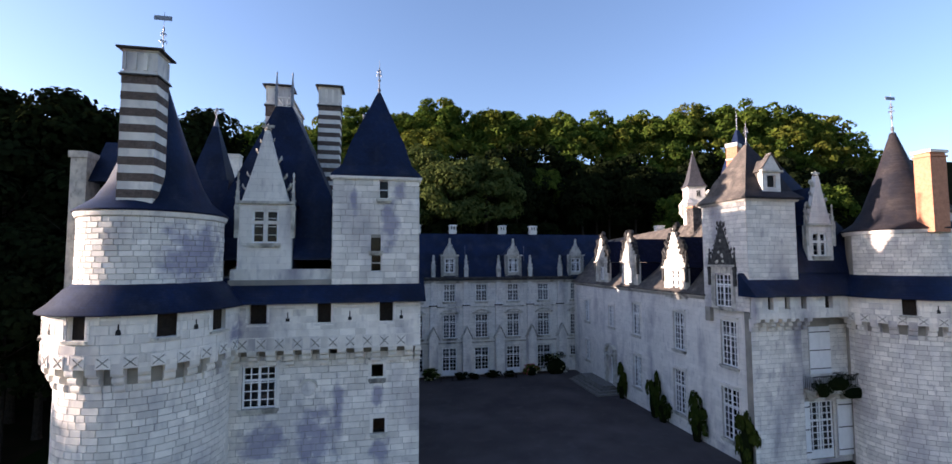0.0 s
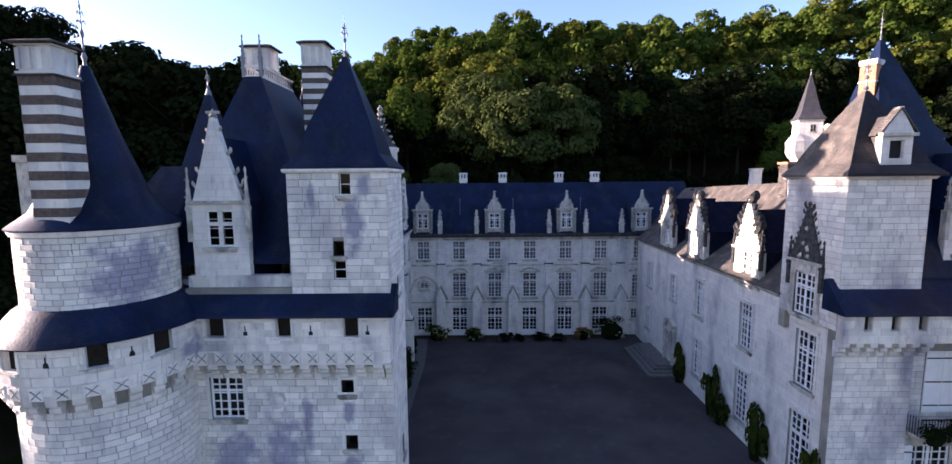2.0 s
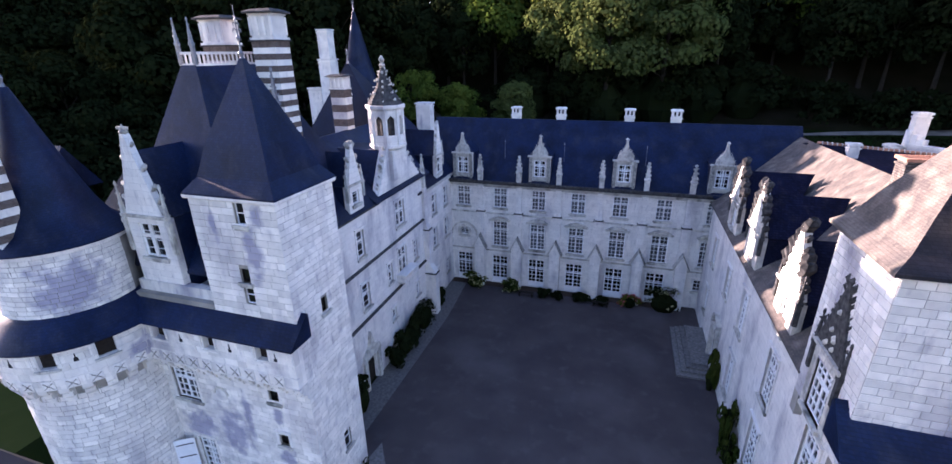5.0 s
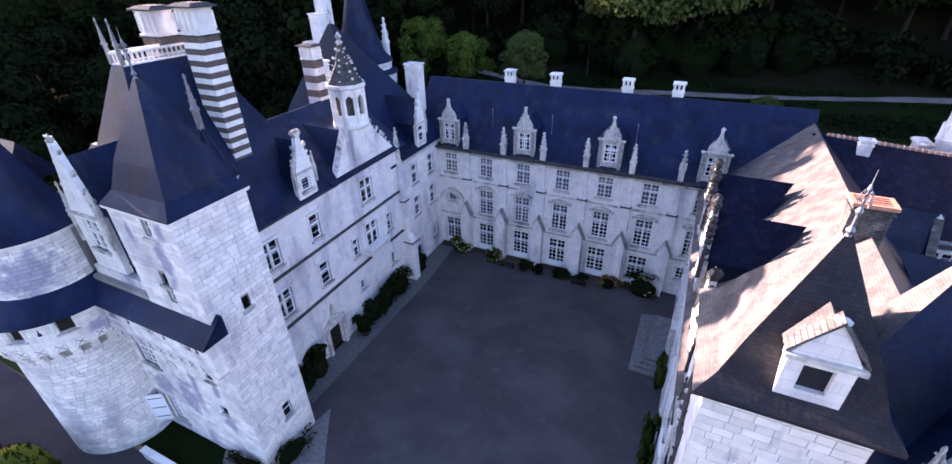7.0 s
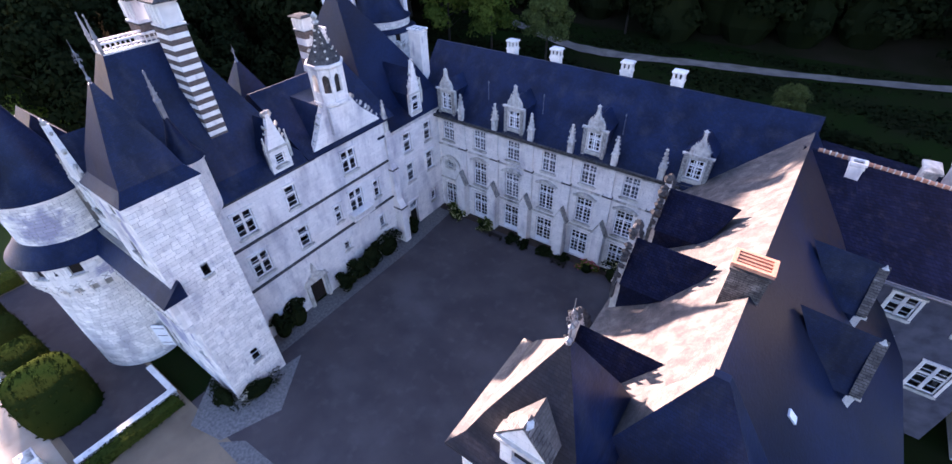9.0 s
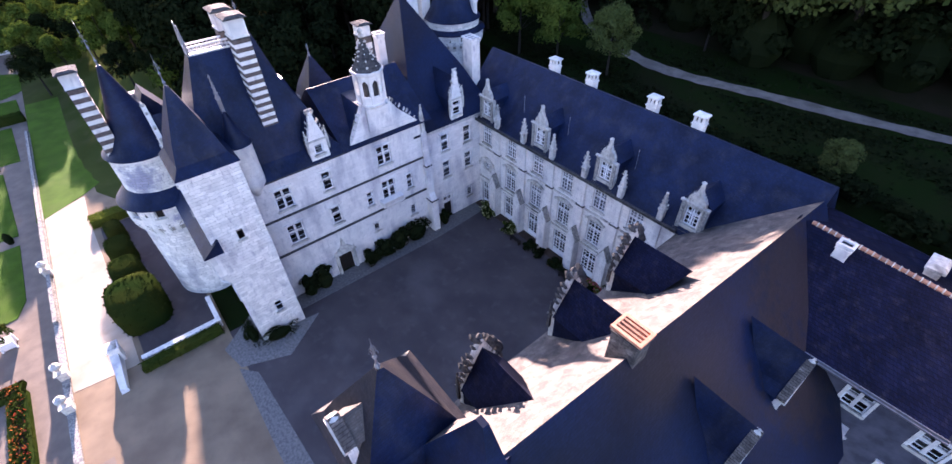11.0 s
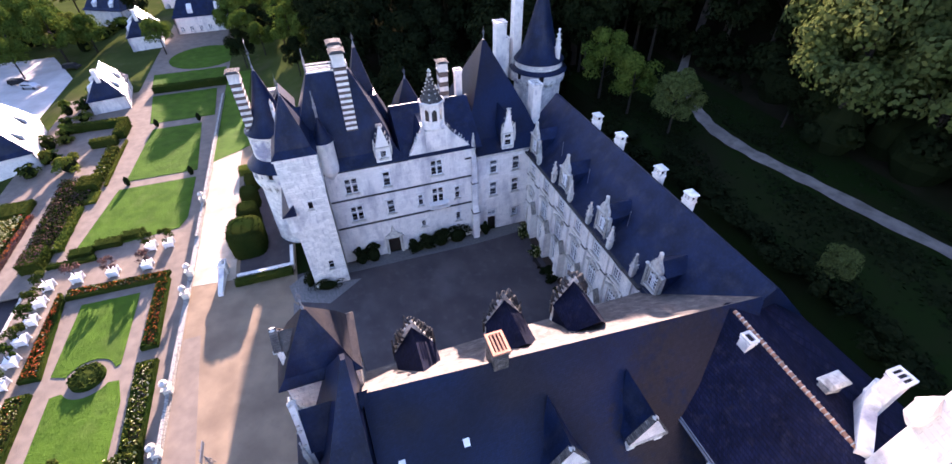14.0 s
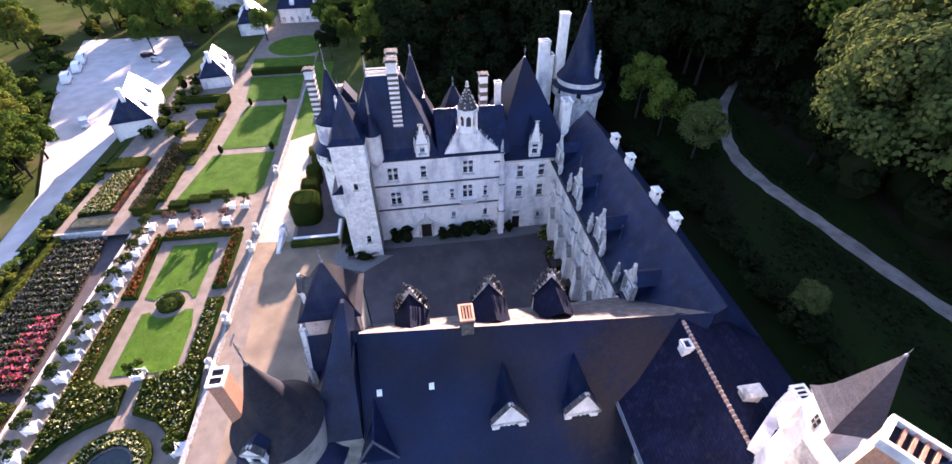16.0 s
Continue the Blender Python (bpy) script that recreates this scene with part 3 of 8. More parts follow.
            crockets(ob, m @ Vector((s * hwid * 0.95, 0.1, g0 + 0.1)), m @ Vector((s * 0.1, 0.1, g0 + hg * 0.9)), {"gothic": 4, "tracery": 8}.get(style, 7), {"gothic": 0.15, "tracery": 0.15}.get(style, 0.26), m.to_3x3() @ Vector((s * 0.6, 0, 0.5)), orn, lab)
    o = bmesh.new()
    lathe(o, [(0.13, zb + g0 + hg * 0.86), (0.08, zb + g0 + hg * 0.9), (0.2, zb + g0 + hg * 0.94), (0.1, zb + g0 + hg * 0.97), (0.02, zb + g0 + hg * 1.02)], ctr.x, ctr.y, 8)
    if style == "gothic":
        box(o, -0.3, 0.3, 0.04, 0.16, g0 + hg * 0.965, g0 + hg * 0.995, m)
    part("finial", o, orn, ob, "carved stone finial")
    r = bmesh.new()
    zr = g0 + hg * (0.72 if style != "curved" else 0.4)
    lo = [(-hwid - 0.1, 0.28, hw + 0.05), (hwid + 0.1, 0.28, hw + 0.05), (0.0, 0.28, zr)]
    hi = [(-hwid - 0.1, depth, hw + 0.05), (hwid + 0.1, depth, hw + 0.05), (0.0, depth + (zr - hw) * 0.5, zr)]
    prism(r, lo, hi, m)
    part("dormer_roof", r, roofmat or SLATE, ob)
    return ob


def dormer_window(parent, m, win, kind):
    ww, wh, wz = win
    return window(parent, m @ Matrix.Translation((0, 0, wz)), ww, wh, kind, True, False)


def striped_chimney(parent, x, y, z0, z1, wx, wy, bands=9, name="chimney", cap=1.9, start=0.0):
    """Shaft of alternating brown brick and white stone, with a moulded stone head."""
    st = bmesh.new()
    hx, hy = wx / 2, wy / 2
    zt = z1 - cap
    n = bands * 2
    box(st, x - hx, x + hx, y - hy, y + hy, z0, zt)
    strips = []
    hd = bmesh.new()
    rings(hd, [rect(x - hx - e, x + hx + e, y - hy - e, y + hy + e, zt + a * cap + 0.002) for e, a in ((0.05, 0.05), (0.05, 0.12), (-0.04, 0.13), (-0.04, 0.80), (0.02, 0.81), (0.02, 0.862))])
    for k in range(4):
        for s in (-1, 1):
            xx = x - hx * 0.9 + k * wx * 0.3
            strips.append((xx, y + s * (hy - 0.03)))
    ob = part(name, st, STONE, parent, "tall chimney of alternating brick and white stone bands")
    part("chimney_head", hd, STONE, ob, "pale panelled stone chimney head")
    for xx, yy in strips:
        sb = bmesh.new()
        box(sb, xx - 0.07, xx + 0.07, yy - 0.05, yy + 0.05, zt + 0.19 * cap, zt + 0.755 * cap)
        part("pilaster", sb, STONE, ob)
    bb = bmesh.new()
    bh = (zt - z0) / n
    box(bb, -hx - 0.014, hx + 0.014, -hy - 0.014, hy + 0.014, 0.0, bh)
    band = mesh_of("brick_band", bb, BRICK)
    for i in range(bands):
        part("brick_band", band, None, ob, m=Matrix.Translation((x, y, z0 + (2 * i + 1) * bh)))
    sl = bmesh.new()
    box(sl, x - hx - 0.1, x + hx + 0.1, y - hy - 0.1, y + hy + 0.1, zt, zt + 0.05 * cap)
    part("drip_course", sl, DARKSTONE, ob)
    sl = bmesh.new()
    rings(sl, [rect(x - hx - 0.20, x + hx + 0.20, y - hy - 0.20, y + hy + 0.20, zt + 0.863 * cap), rect(x - hx - 0.20, x + hx + 0.20, y - hy - 0.20, y + hy + 0.20, zt + 0.912 * cap), rect(x - hx + 0.1, x + hx - 0.1, y - hy + 0.1, y + hy - 0.1, z1)])
    part("cap", sl, DARKSTONE, ob, "dark weathered cap slab")
    fl = bmesh.new()
    for k in range(3):
        xx = x - hx * 0.62 + k * wx * 0.31
        box(fl, xx - wx * 0.1, xx + wx * 0.1, y - hy * 0.6, y + hy * 0.6, z1 - 0.02, z1 + 0.012)
    part("flue", fl, DARK, ob, "dark flue plates on the cap")
    return ob


def stone_chimney(parent, x, y, z0, z1, wx, wy, material=None, slots=3, top=None, name="chimney", along=False):
    bm = bmesh.new()
    hx, hy = wx / 2, wy / 2
    box(bm, x - hx, x + hx, y - hy, y + hy, z0, z1 - 0.42)
    box(bm, x - hx - 0.06, x + hx + 0.06, y - hy - 0.06, y + hy + 0.06, z1 - 0.418, z1 - 0.32)
    box(bm, x - hx + 0.02, x + hx - 0.02, y - hy + 0.02, y + hy - 0.02, z1 - 0.318, z1 - 0.16)
    ob = part(name, bm, material or STONE, parent)
    e = 0.09
    # open top: rim and divider slabs over a dark recess
    hb = bmesh.new()
    box(hb, x - hx + 0.09, x + hx - 0.09, y - hy + 0.09, y + hy - 0.09, z1 - 0.157, z1 - 0.12)
    part("flue", hb, DARK, ob, "dark flue bottom")
    t = bmesh.new()
    for a, b, c, d in ((-hx - e, hx + e, -hy - e, -hy + 0.08), (-hx - e, hx + e, hy - 0.08, hy + e), (-hx - e, -hx + 0.08, -hy + 0.082, hy - 0.082), (hx - 0.08, hx + e, -hy + 0.082, hy - 0.082)):
        box(t, x + a, x + b, y + c, y + d, z1 - 0.158, z1)
    part("rim", t, top or material or STONE, ob)
    for k in range(1, slots):
        t = bmesh.new()
        if wx >= wy and not along:
            xx = x - hx + wx * k / slots
            box(t, xx - 0.05, xx + 0.05, y - hy + 0.082, y + hy - 0.082, z1 - 0.158, z1 - 0.01)
        else:
            yy = y - hy + wy * k / slots
            box(t, x - hx + 0.082, x + hx - 0.082, yy - 0.05, yy + 0.05, z1 - 0.158, z1 - 0.01)
        part("divider", t, top or material or STONE, ob)
    return ob


def ridge_chimney(parent, x, y, z0, z1, wx, wy):
    """A small white stone chimney whose slab stands on corner posts."""
    bm = bmesh.new()
    hx, hy = wx / 2, wy / 2
    box(bm, x - hx, x + hx, y - hy, y + hy, z0, z1 - 0.62)
    box(bm, x - hx - 0.07, x + hx + 0.07, y - hy - 0.07, y + hy + 0.07, z1 - 0.90, z1 - 0.80)
    ob = part("chimney", bm, STONE, parent)
    for sx in (-1, 0, 1):
        for sy in (-1, 1):
            bm = bmesh.new()
            box(bm, x + sx * (hx - 0.1) - 0.09, x + sx * (hx - 0.1) + 0.09, y + sy * (hy - 0.1) - 0.09, y + sy * (hy - 0.1) + 0.09, z1 - 0.62, z1 - 0.2)
            part("post", bm, STONE, ob)
    bm = bmesh.new()
    box(bm, x - hx * 0.7, x + hx * 0.7, y - hy * 0.5, y + hy * 0.5, z1 - 0.618, z1 - 0.22)
    part("flue", bm, DARK, ob)
    bm = bmesh.new()
    rings(bm, [rect(x - hx - 0.09, x + hx + 0.09, y - hy - 0.09, y + hy + 0.09, z1 - 0.198), rect(x - hx - 0.09, x + hx + 0.09, y - hy - 0.09, y + hy + 0.09, z1 - 0.08), rect(x - hx + 0.1, x + hx - 0.1, y - hy + 0.1, y + hy - 0.1, z1)])
    part("slab", bm, STONE, ob)
    return ob


def hip(bm, base, z0, top, z1, flare=0.0, kick=0.12):
    """A closed hipped roof: base and top are (x0, x1, y0, y1)."""
    x0, x1, y0, y1 = base
    a0, a1, b0, b1 = top
    lp = [rect(x0, x1, y0, y1, z0 - 0.12), rect(x0, x1, y0, y1, z0)]
    if flare:
        k = 0.16
        f = k + kick * flare
        lp.append(rect(x0 + (a0 - x0) * f, x1 + (a1 - x1) * f, y0 + (b0 - y0) * f, y1 + (b1 - y1) * f, z0 + (z1 - z0) * k * 0.72))
        k2 = 0.38
        f2 = k2 + kick * flare * 0.35
        lp.append(rect(x0 + (a0 - x0) * f2, x1 + (a1 - x1) * f2, y0 + (b0 - y0) * f2, y1 + (b1 - y1) * f2, z0 + (z1 - z0) * k2 * 0.96))
    lp.append(rect(a0, a1, b0, b1, z1))
    rings(bm, lp)
    return bm


def corbel_mesh():
    bm = bmesh.new()
    # three stepped, rounded lobes under a lintel, outside along -y
    w = 0.19
    prof = [(0.0, 0.0), (-0.14, 0.02), (-0.20, 0.10), (-0.20, 0.21), (-0.13, 0.25), (-0.13, 0.28), (-0.34, 0.30), (-0.40, 0.38), (-0.40, 0.48), (-0.32, 0.52), (-0.32, 0.55), (-0.54, 0.57), (-0.60, 0.65), (-0.60, 0.80), (0.0, 0.80)]
    a = [bm.verts.new((-w, y, z)) for y, z in prof]
    b = [bm.verts.new((w, y, z)) for y, z in prof]
    bm.faces.new(a)
    bm.faces.new(b[::-1])
    for i in range(len(a)):
        j = (i + 1) % len(a)
        bm.faces.new((a[j], a[i], b[i], b[j]))
    return mesh_of("corbel", bm, STONE)


CORBEL = corbel_mesh()


# ---- north-east round tower ----
def round_tower(name, cx, cy, rl, ru, zfoot, z_corb, z_par, z_eave, z_drum, z_top, z_tip, label, crenels, a0, a1, cone=None):
    t = thing(name, (cx, cy, zfoot), label, "tower")
    core = bmesh.new()
    rp = rl + 0.45
    lathe(core, [(rl, zfoot), (rl, z_corb), (rl, z_par), (ru, z_par + 0.3), (ru, z_top)], cx, cy, 48)
    smooth(part("wall", core, MORTAR, t, "lime-jointed drum core"))
    st = bmesh.new()
    ashlar_round(st, cx, cy, rl + 0.012, max(zfoot, -1.0), z_corb + 0.3, [], 0.29, a0, a1, 0.35, 0.75)
    ashlar_round(st, cx, cy, ru + 0.006, z_drum - 0.3, z_top - 0.24, [], 0.25, a0, a1, 0.3, 0.65)
    # parapet with openings
    holes = [(a * rp, a * rp + 0.75, z_eave - 1.0, z_eave - 0.06) for a in crenels]
    turn_ = 2 * math.pi * rp
    ashlar_round(st, cx, cy, rp + 0.004, z_par, z_eave - 0.05, holes + [(h[0] - turn_, h[1] - turn_, h[2], h[3]) for h in holes], 0.36, a0, a1)
    for h in holes:
        mid = (h[0] + h[1]) / 2 / rp
        hm = Matrix.Translation((cx + (rp - 0.22) * math.cos(mid), cy + (rp - 0.22) * math.sin(mid), 0)) @ Matrix.Rotation(mid + math.pi / 2, 4, "Z")
        hb = bmesh.new()
        box(hb, -0.55, 0.55, 0.0, 0.06, h[2] - 0.1, h[3] + 0.08, hm)
        part("opening_board", hb, DARKWOOD, t, "dark boarded loophole")
        hb = bmesh.new()
        box(hb, -0.52, 0.52, -0.34, 0.0, h[2] - 0.12, h[2] - 0.02, hm)
        part("sill", hb, STONE_OLD, t)
    part("stonework", st, STONE_NORTH, t, "pale coursed limestone blocks", kind="stuff")
    par = bmesh.new()
    seg = 96
    for i in range(seg):
        b0, b1 = 2 * math.pi * i / seg, 2 * math.pi * (i + 1) / seg
        mid = (b0 + b1) / 2
        hit = [h for h in holes if h[0] < (mid % (2 * math.pi)) * rp < h[1] or h[0] < ((mid % (2 * math.pi)) + 2 * math.pi) * rp < h[1]]
        spans = [(z_par - 0.19, z_eave)] if not hit else [(z_par - 0.19, hit[0][2]), (hit[0][3], z_eave)]
        for s0, s1 in spans:
            def pt(r, a, z):
                return (cx + r * math.cos(a), cy + r * math.sin(a), z)
            prism(par, [pt(rp - 0.35, b0, s0), pt(rp, b0, s0), pt(rp, b1, s0), pt(rp - 0.35, b1, s0)], [pt(rp - 0.35, b0, s1), pt(rp, b0, s1), pt(rp, b1, s1), pt(rp - 0.35, b1, s1)])
    part("parapet", par, STONE, t)
    bnd = bmesh.new()
    lathe(bnd, [(ru - 0.1, z_top - 0.24), (ru + 0.10, z_top - 0.22), (ru + 0.16, z_top - 0.08), (ru + 0.16, z_top), (ru - 0.1, z_top + 0.01)], cx, cy, 64, cap=False)
    smooth(part("moulding", bnd, STONE_SMOOTH, t))
    # a raised roll round the top and sides of each merlon
    gaps = sorted(crenels)
    for k_, g0_ in enumerate(gaps):
        g1_ = gaps[(k_ + 1) % len(gaps)] + (2 * math.pi if k_ == len(gaps) - 1 else 0)
        b0_, b1_ = g0_ + 0.75 / rp + 0.03, g1_ - 0.03
        if b1_ - b0_ > 1.6:
            continue
        rl_ = bmesh.new()
        nn = 14
        aa = [b0_ + (b1_ - b0_) * q_ / nn for q_ in range(nn + 1)]
        rings(rl_, [[(cx + r_ * math.cos(a_), cy + r_ * math.sin(a_), z_) for r_, z_ in ((rp - 0.05, z_eave - 0.26), (rp + 0.065, z_eave - 0.24), (rp + 0.065, z_eave - 0.15), (rp - 0.05, z_eave - 0.13))] for a_ in aa])
        for e_ in (b0_ + 0.012, b1_ - 0.012):
            box(rl_, -0.045, 0.045, -0.06, 0.05, z_eave - 0.95, z_eave - 0.2, Matrix.Translation((cx + rp * math.cos(e_), cy + rp * math.sin(e_), 0)) @ Matrix.Rotation(e_ + math.pi / 2, 4, "Z"))
        part("merlon_roll", rl_, STONE_SMOOTH, t, "raised stone roll round a merlon")
        mid_ = (b0_ + b1_) / 2
        mm_ = Matrix.Translation((cx + (rp + 0.004) * math.cos(mid_), cy + (rp + 0.004) * math.sin(mid_), 0)) @ Matrix.Rotation(mid_ + math.pi / 2, 4, "Z")
        rl_ = bmesh.new()
        prism(rl_, [(-0.10, -0.03, z_eave - 0.82), (0.10, -0.03, z_eave - 0.82), (0.08, -0.03, z_eave - 0.64), (0.025, -0.03, z_eave - 0.6), (0.025, -0.03, z_eave - 0.38), (-0.025, -0.03, z_eave - 0.38), (-0.025, -0.03, z_eave - 0.6), (-0.08, -0.03, z_eave - 0.64)],
              [(-0.10, 0.02, z_eave - 0.82), (0.10, 0.02, z_eave - 0.82), (0.08, 0.02, z_eave - 0.64), (0.025, 0.02, z_eave - 0.6), (0.025, 0.02, z_eave - 0.38), (-0.025, 0.02, z_eave - 0.38), (-0.025, 0.02, z_eave - 0.6), (-0.08, 0.02, z_eave - 0.64)], mm_)
        part("arrow_loop", rl_, DARK, t, "dark keyhole loop")
    n = 26
    for i in range(n):
        a = 2 * math.pi * i / n
        if not (a0 <= a <= a1 or a0 <= a - 2 * math.pi <= a1 or a0 <= a + 2 * math.pi <= a1):
            continue
        m = Matrix.Translation((cx + (rl - 0.02) * math.cos(a), cy + (rl - 0.02) * math.sin(a), z_corb)) @ Matrix.Rotation(a + math.pi / 2, 4, "Z") @ Matrix.Diagonal((1.1, 0.75, (z_par - 0.19 - z_corb) / 0.8, 1))
        part("corbel", CORBEL, None, t, m=m)
        # carved panel over each gap
        b = a + math.pi / n
        pm = Matrix.Translation((cx + (rp + 0.02) * math.cos(b), cy + (rp + 0.02) * math.sin(b), z_par - 0.17)) @ Matrix.Rotation(b + math.pi / 2, 4, "Z") @ Matrix.Diagonal((1, 1, 1.16, 1))
        part("carved_panel", PANEL, None, t, m=pm)
    sk = bmesh.new()
    lathe(sk, [(rp - 0.2, z_eave - 0.06), (rp + 0.30, z_eave - 0.05), (rp + 0.31, z_eave), (rp - 0.05, z_eave + 0.30), (ru + 0.35, z_drum - 0.25), (ru + 0.02, z_drum), (ru - 0.2, z_drum)], cx, cy, 64, cap=False)
    smooth(part("walk_roof", sk, SLATE, t, "blue-grey slate skirt roof over the wall walk"), 30)
    h = z_tip - z_top
    cn = bmesh.new()
    lathe(cn, [(ru + 0.22, z_top + 0.01), (ru + 0.24, z_top + 0.07), (ru * 0.82, z_top + h * 0.10), (ru * 0.66, z_top + h * 0.22), (ru * 0.36, z_top + h * 0.58), (0.16, z_tip)], cx, cy, 48)
    smooth(part("roof", cn, cone or SLATE, t, "tall conical slate roof"), 30)
    return t


pb = bmesh.new()
box(pb, -0.26, 0.26, -0.03, 0.05, 0.0, 0.42)
for s in (-1, 1):
    prism(pb, [(-0.2 * s - 0.03, -0.05, 0.06), (-0.2 * s + 0.03, -0.05, 0.06), (0.2 * s + 0.03, -0.05, 0.36), (0.2 * s - 0.03, -0.05, 0.36)], [(-0.2 * s - 0.03, -0.031, 0.06), (-0.2 * s + 0.03, -0.031, 0.06), (0.2 * s + 0.03, -0.031, 0.36), (0.2 * s - 0.03, -0.031, 0.36)])
for f_ in list(pb.faces)[6:]:
    f_.material_index = 1
PANEL = mesh_of("carved_panel", pb, (STONE_SMOOTH, STONE_CARVED))

NE = round_tower("north_east_round_tower", -10.6, 24.45, 3.3, 2.85, -3.0, 8.15, 9.34, 11.28, 12.42, 15.5, 22.3,
                 "round cream limestone tower with corbelled parapet and conical slate roof", [3.55, 4.32, 5.15, 5.75], -2.8, 0.35)
finial(NE, -10.6, 24.45, 22.2, 25.6, True)
striped_chimney(NE, -10.33, 22.4, 15.0, 22.7, 1.36, 1.1, 9, cap=1.35)
cb_ = bmesh.new()
rings(cb_, [rect(-11.3, -9.6, 21.75, 23.0, 14.6), rect(-11.3, -9.6, 21.75, 23.0, 15.55), rect(-11.1, -9.62, 21.8, 22.98, 15.75)])
part("chimney_foot", cb_, BRICK, NE, "dark brick chimney foot")
GB = thing("stone_gable", (-14.1, 25.3, 9.0), "weathered stone gable pier with a small slate roof", "gable")
dpm = bmesh.new()
box(dpm, -14.45, -13.78, 24.8, 25.9, 9.0, 18.3)
box(dpm, -14.52, -13.72, 24.72, 25.98, 18.302, 18.6)
part("shaft", dpm, STONE_OLD, GB)
dpm = bmesh.new()
prism(dpm, [(-13.76, 24.9, 17.2), (-13.76, 27.6, 17.2), (-13.76, 26.2, 19.4)], [(-11.2, 24.9, 17.2), (-11.2, 27.6, 17.2), (-11.2, 26.2, 19.4)])
part("roof", dpm, SLATE, GB)

# ---- north curtain wall with wall walk ----
CW = thing("north_curtain_wall", (-3.0, 25.2, -3.0), "cream limestone curtain wall with corbelled slate-roofed wall walk", "wall")
holes = [(0.8, 2.4, 9.0, 11.1), (7.1, 7.7, 10.2, 10.9), (7.2, 7.8, 7.4, 8.2), (1.3, 2.5, 3.9, 6.3)]
bm = bmesh.new()
wm = Matrix.Translation((-7.6, 25.2, -3.0))
wall_mesh(bm, wm, 9.54, 15.4, holes, 0.7)
part("wall", bm, MORTAR, CW)
NEAR = []
rng = random.Random(3)
for q in courses(0, 9.6, 4.5, 11.6, holes, 0.33, 0.45, 0.95, rng):
    NEAR.append((wm, q))
st = bmesh.new()
ashlar(st, wm, 0, 9.6, 0, 4.5, holes)
part("stonework", st, STONE_NORTH, CW, "pale coursed limestone blocks", kind="stuff")
pholes = [(1.1, 1.9, 0.7, 1.7), (4.29, 4.97, 0.68, 1.7), (7.39, 8.07, 0.66, 1.7)]
pm = Matrix.Translation((-7.5, 24.6, 9.55))
bm = bmesh.new()
wall_mesh(bm, pm, 9.5, 1.78, pholes, 0.35, -0.58)
box(bm, 1.75, 2.0, 24.95, 25.2, 8.97, 11.3)
part("parapet", bm, STONE_NORTH, CW)
st = bmesh.new()
ashlar(st, pm, 0, 9.5, 0.03, 1.74, pholes, 0.34, 0.02)
part("parapet_stonework", st, STONE_NORTH, CW, kind="stuff")
bm = bmesh.new()
box(bm, -7.5, 2.04, 24.555, 24.7, 8.93, 8.975)
box(bm, -7.5, 2.04, 24.565, 24.7, 9.56, 9.6)
for a, b, c, d in pholes:
    box(bm, -7.5 + a - 0.12, -7.5 + b + 0.12, 24.55, 24.68, 9.55 + c - 0.12, 9.55 + c - 0.02)
part("moulding", bm, STONE_SMOOTH, CW)
for a, b, c, d in pholes:
    bm = bmesh.new()
    box(bm, -7.5 + a - 0.1, -7.5 + b + 0.1, 24.90, 24.94, 9.55 + c - 0.1, 9.55 + d + 0.06)
    part("opening_board", bm, DARKWOOD, CW, "dark boarded loophole")
for i in range(11):
    x = -7.085 + i * 0.85
    part("corbel", CORBEL, None, CW, m=Matrix.Translation((x, 25.18, 8.07)) @ Matrix.Diagonal((1.15, 0.98, 1.08, 1)))
    if i < 10:
        part("carved_panel", PANEL, None, CW, m=Matrix.Translation((x + 0.425, 24.575, 8.98)) @ Matrix.Diagonal((0.98, 1.4, 1.38, 1)))
part("corbel", CORBEL, None, CW, m=Matrix.Translation((1.88, 25.18, 8.07)) @ Matrix.Diagonal((0.8, 0.98, 1.08, 1)))
for a, b in ((-7.45, -6.46), (-5.54, -3.27), (-2.47, -0.17), (0.63, 1.98)):
    bm = bmesh.new()
    box(bm, a, b, 24.53, 24.62, 11.06, 11.14)
    for e in (a, b - 0.08):
        box(bm, e, e + 0.08, 24.532, 24.62, 10.35, 11.058)
    part("merlon_roll", bm, STONE_SMOOTH, CW, "raised stone roll round a merlon")
bm = bmesh.new()
lathe(bm, [(0.36, 0.0), (0.36, 0.03), (0.30, 0.05)], 0, 0, 20)
bm.transform(Matrix.Translation((-3.64, 25.19, 6.85)) @ Matrix.Rotation(radians(90), 4, "X"))
part("medallion", bm, STONE_SMOOTH, CW, "pale blank stone roundel")
bm = bmesh.new()
for k in range(8):
    a0_, a1_ = math.pi * k / 8, math.pi * (k + 1) / 8
    p = [(-3.64 + r * math.cos(a), 6.9 + r * math.sin(a)) for r, a in ((0.47, a0_), (0.47, a1_), (0.39, a1_), (0.39, a0_))]
    prism(bm, [(u, 25.2, v) for u, v in p], [(u, 25.11, v) for u, v in p])
part("hood_mould", bm, STONE_OLD, CW, "weathered hood over the roundel")
bm = bmesh.new()
rings(bm, [[(x, 24.25, 11.24), (x, 24.27, 11.34), (x, 24.75, 11.74), (x, 25.62, 12.5), (x, 25.7, 12.45), (x, 25.7, 11.24)] for x in (-7.9, 2.25)])
part("walk_roof", bm, SLATE, CW, "blue-grey slate lean-to roof")
bm = bmesh.new()
box(bm, -7.6, -2.62, 25.5, 25.9, 12.0, 12.95)
part("coping", bm, STONE, CW, "pale stone upstand")
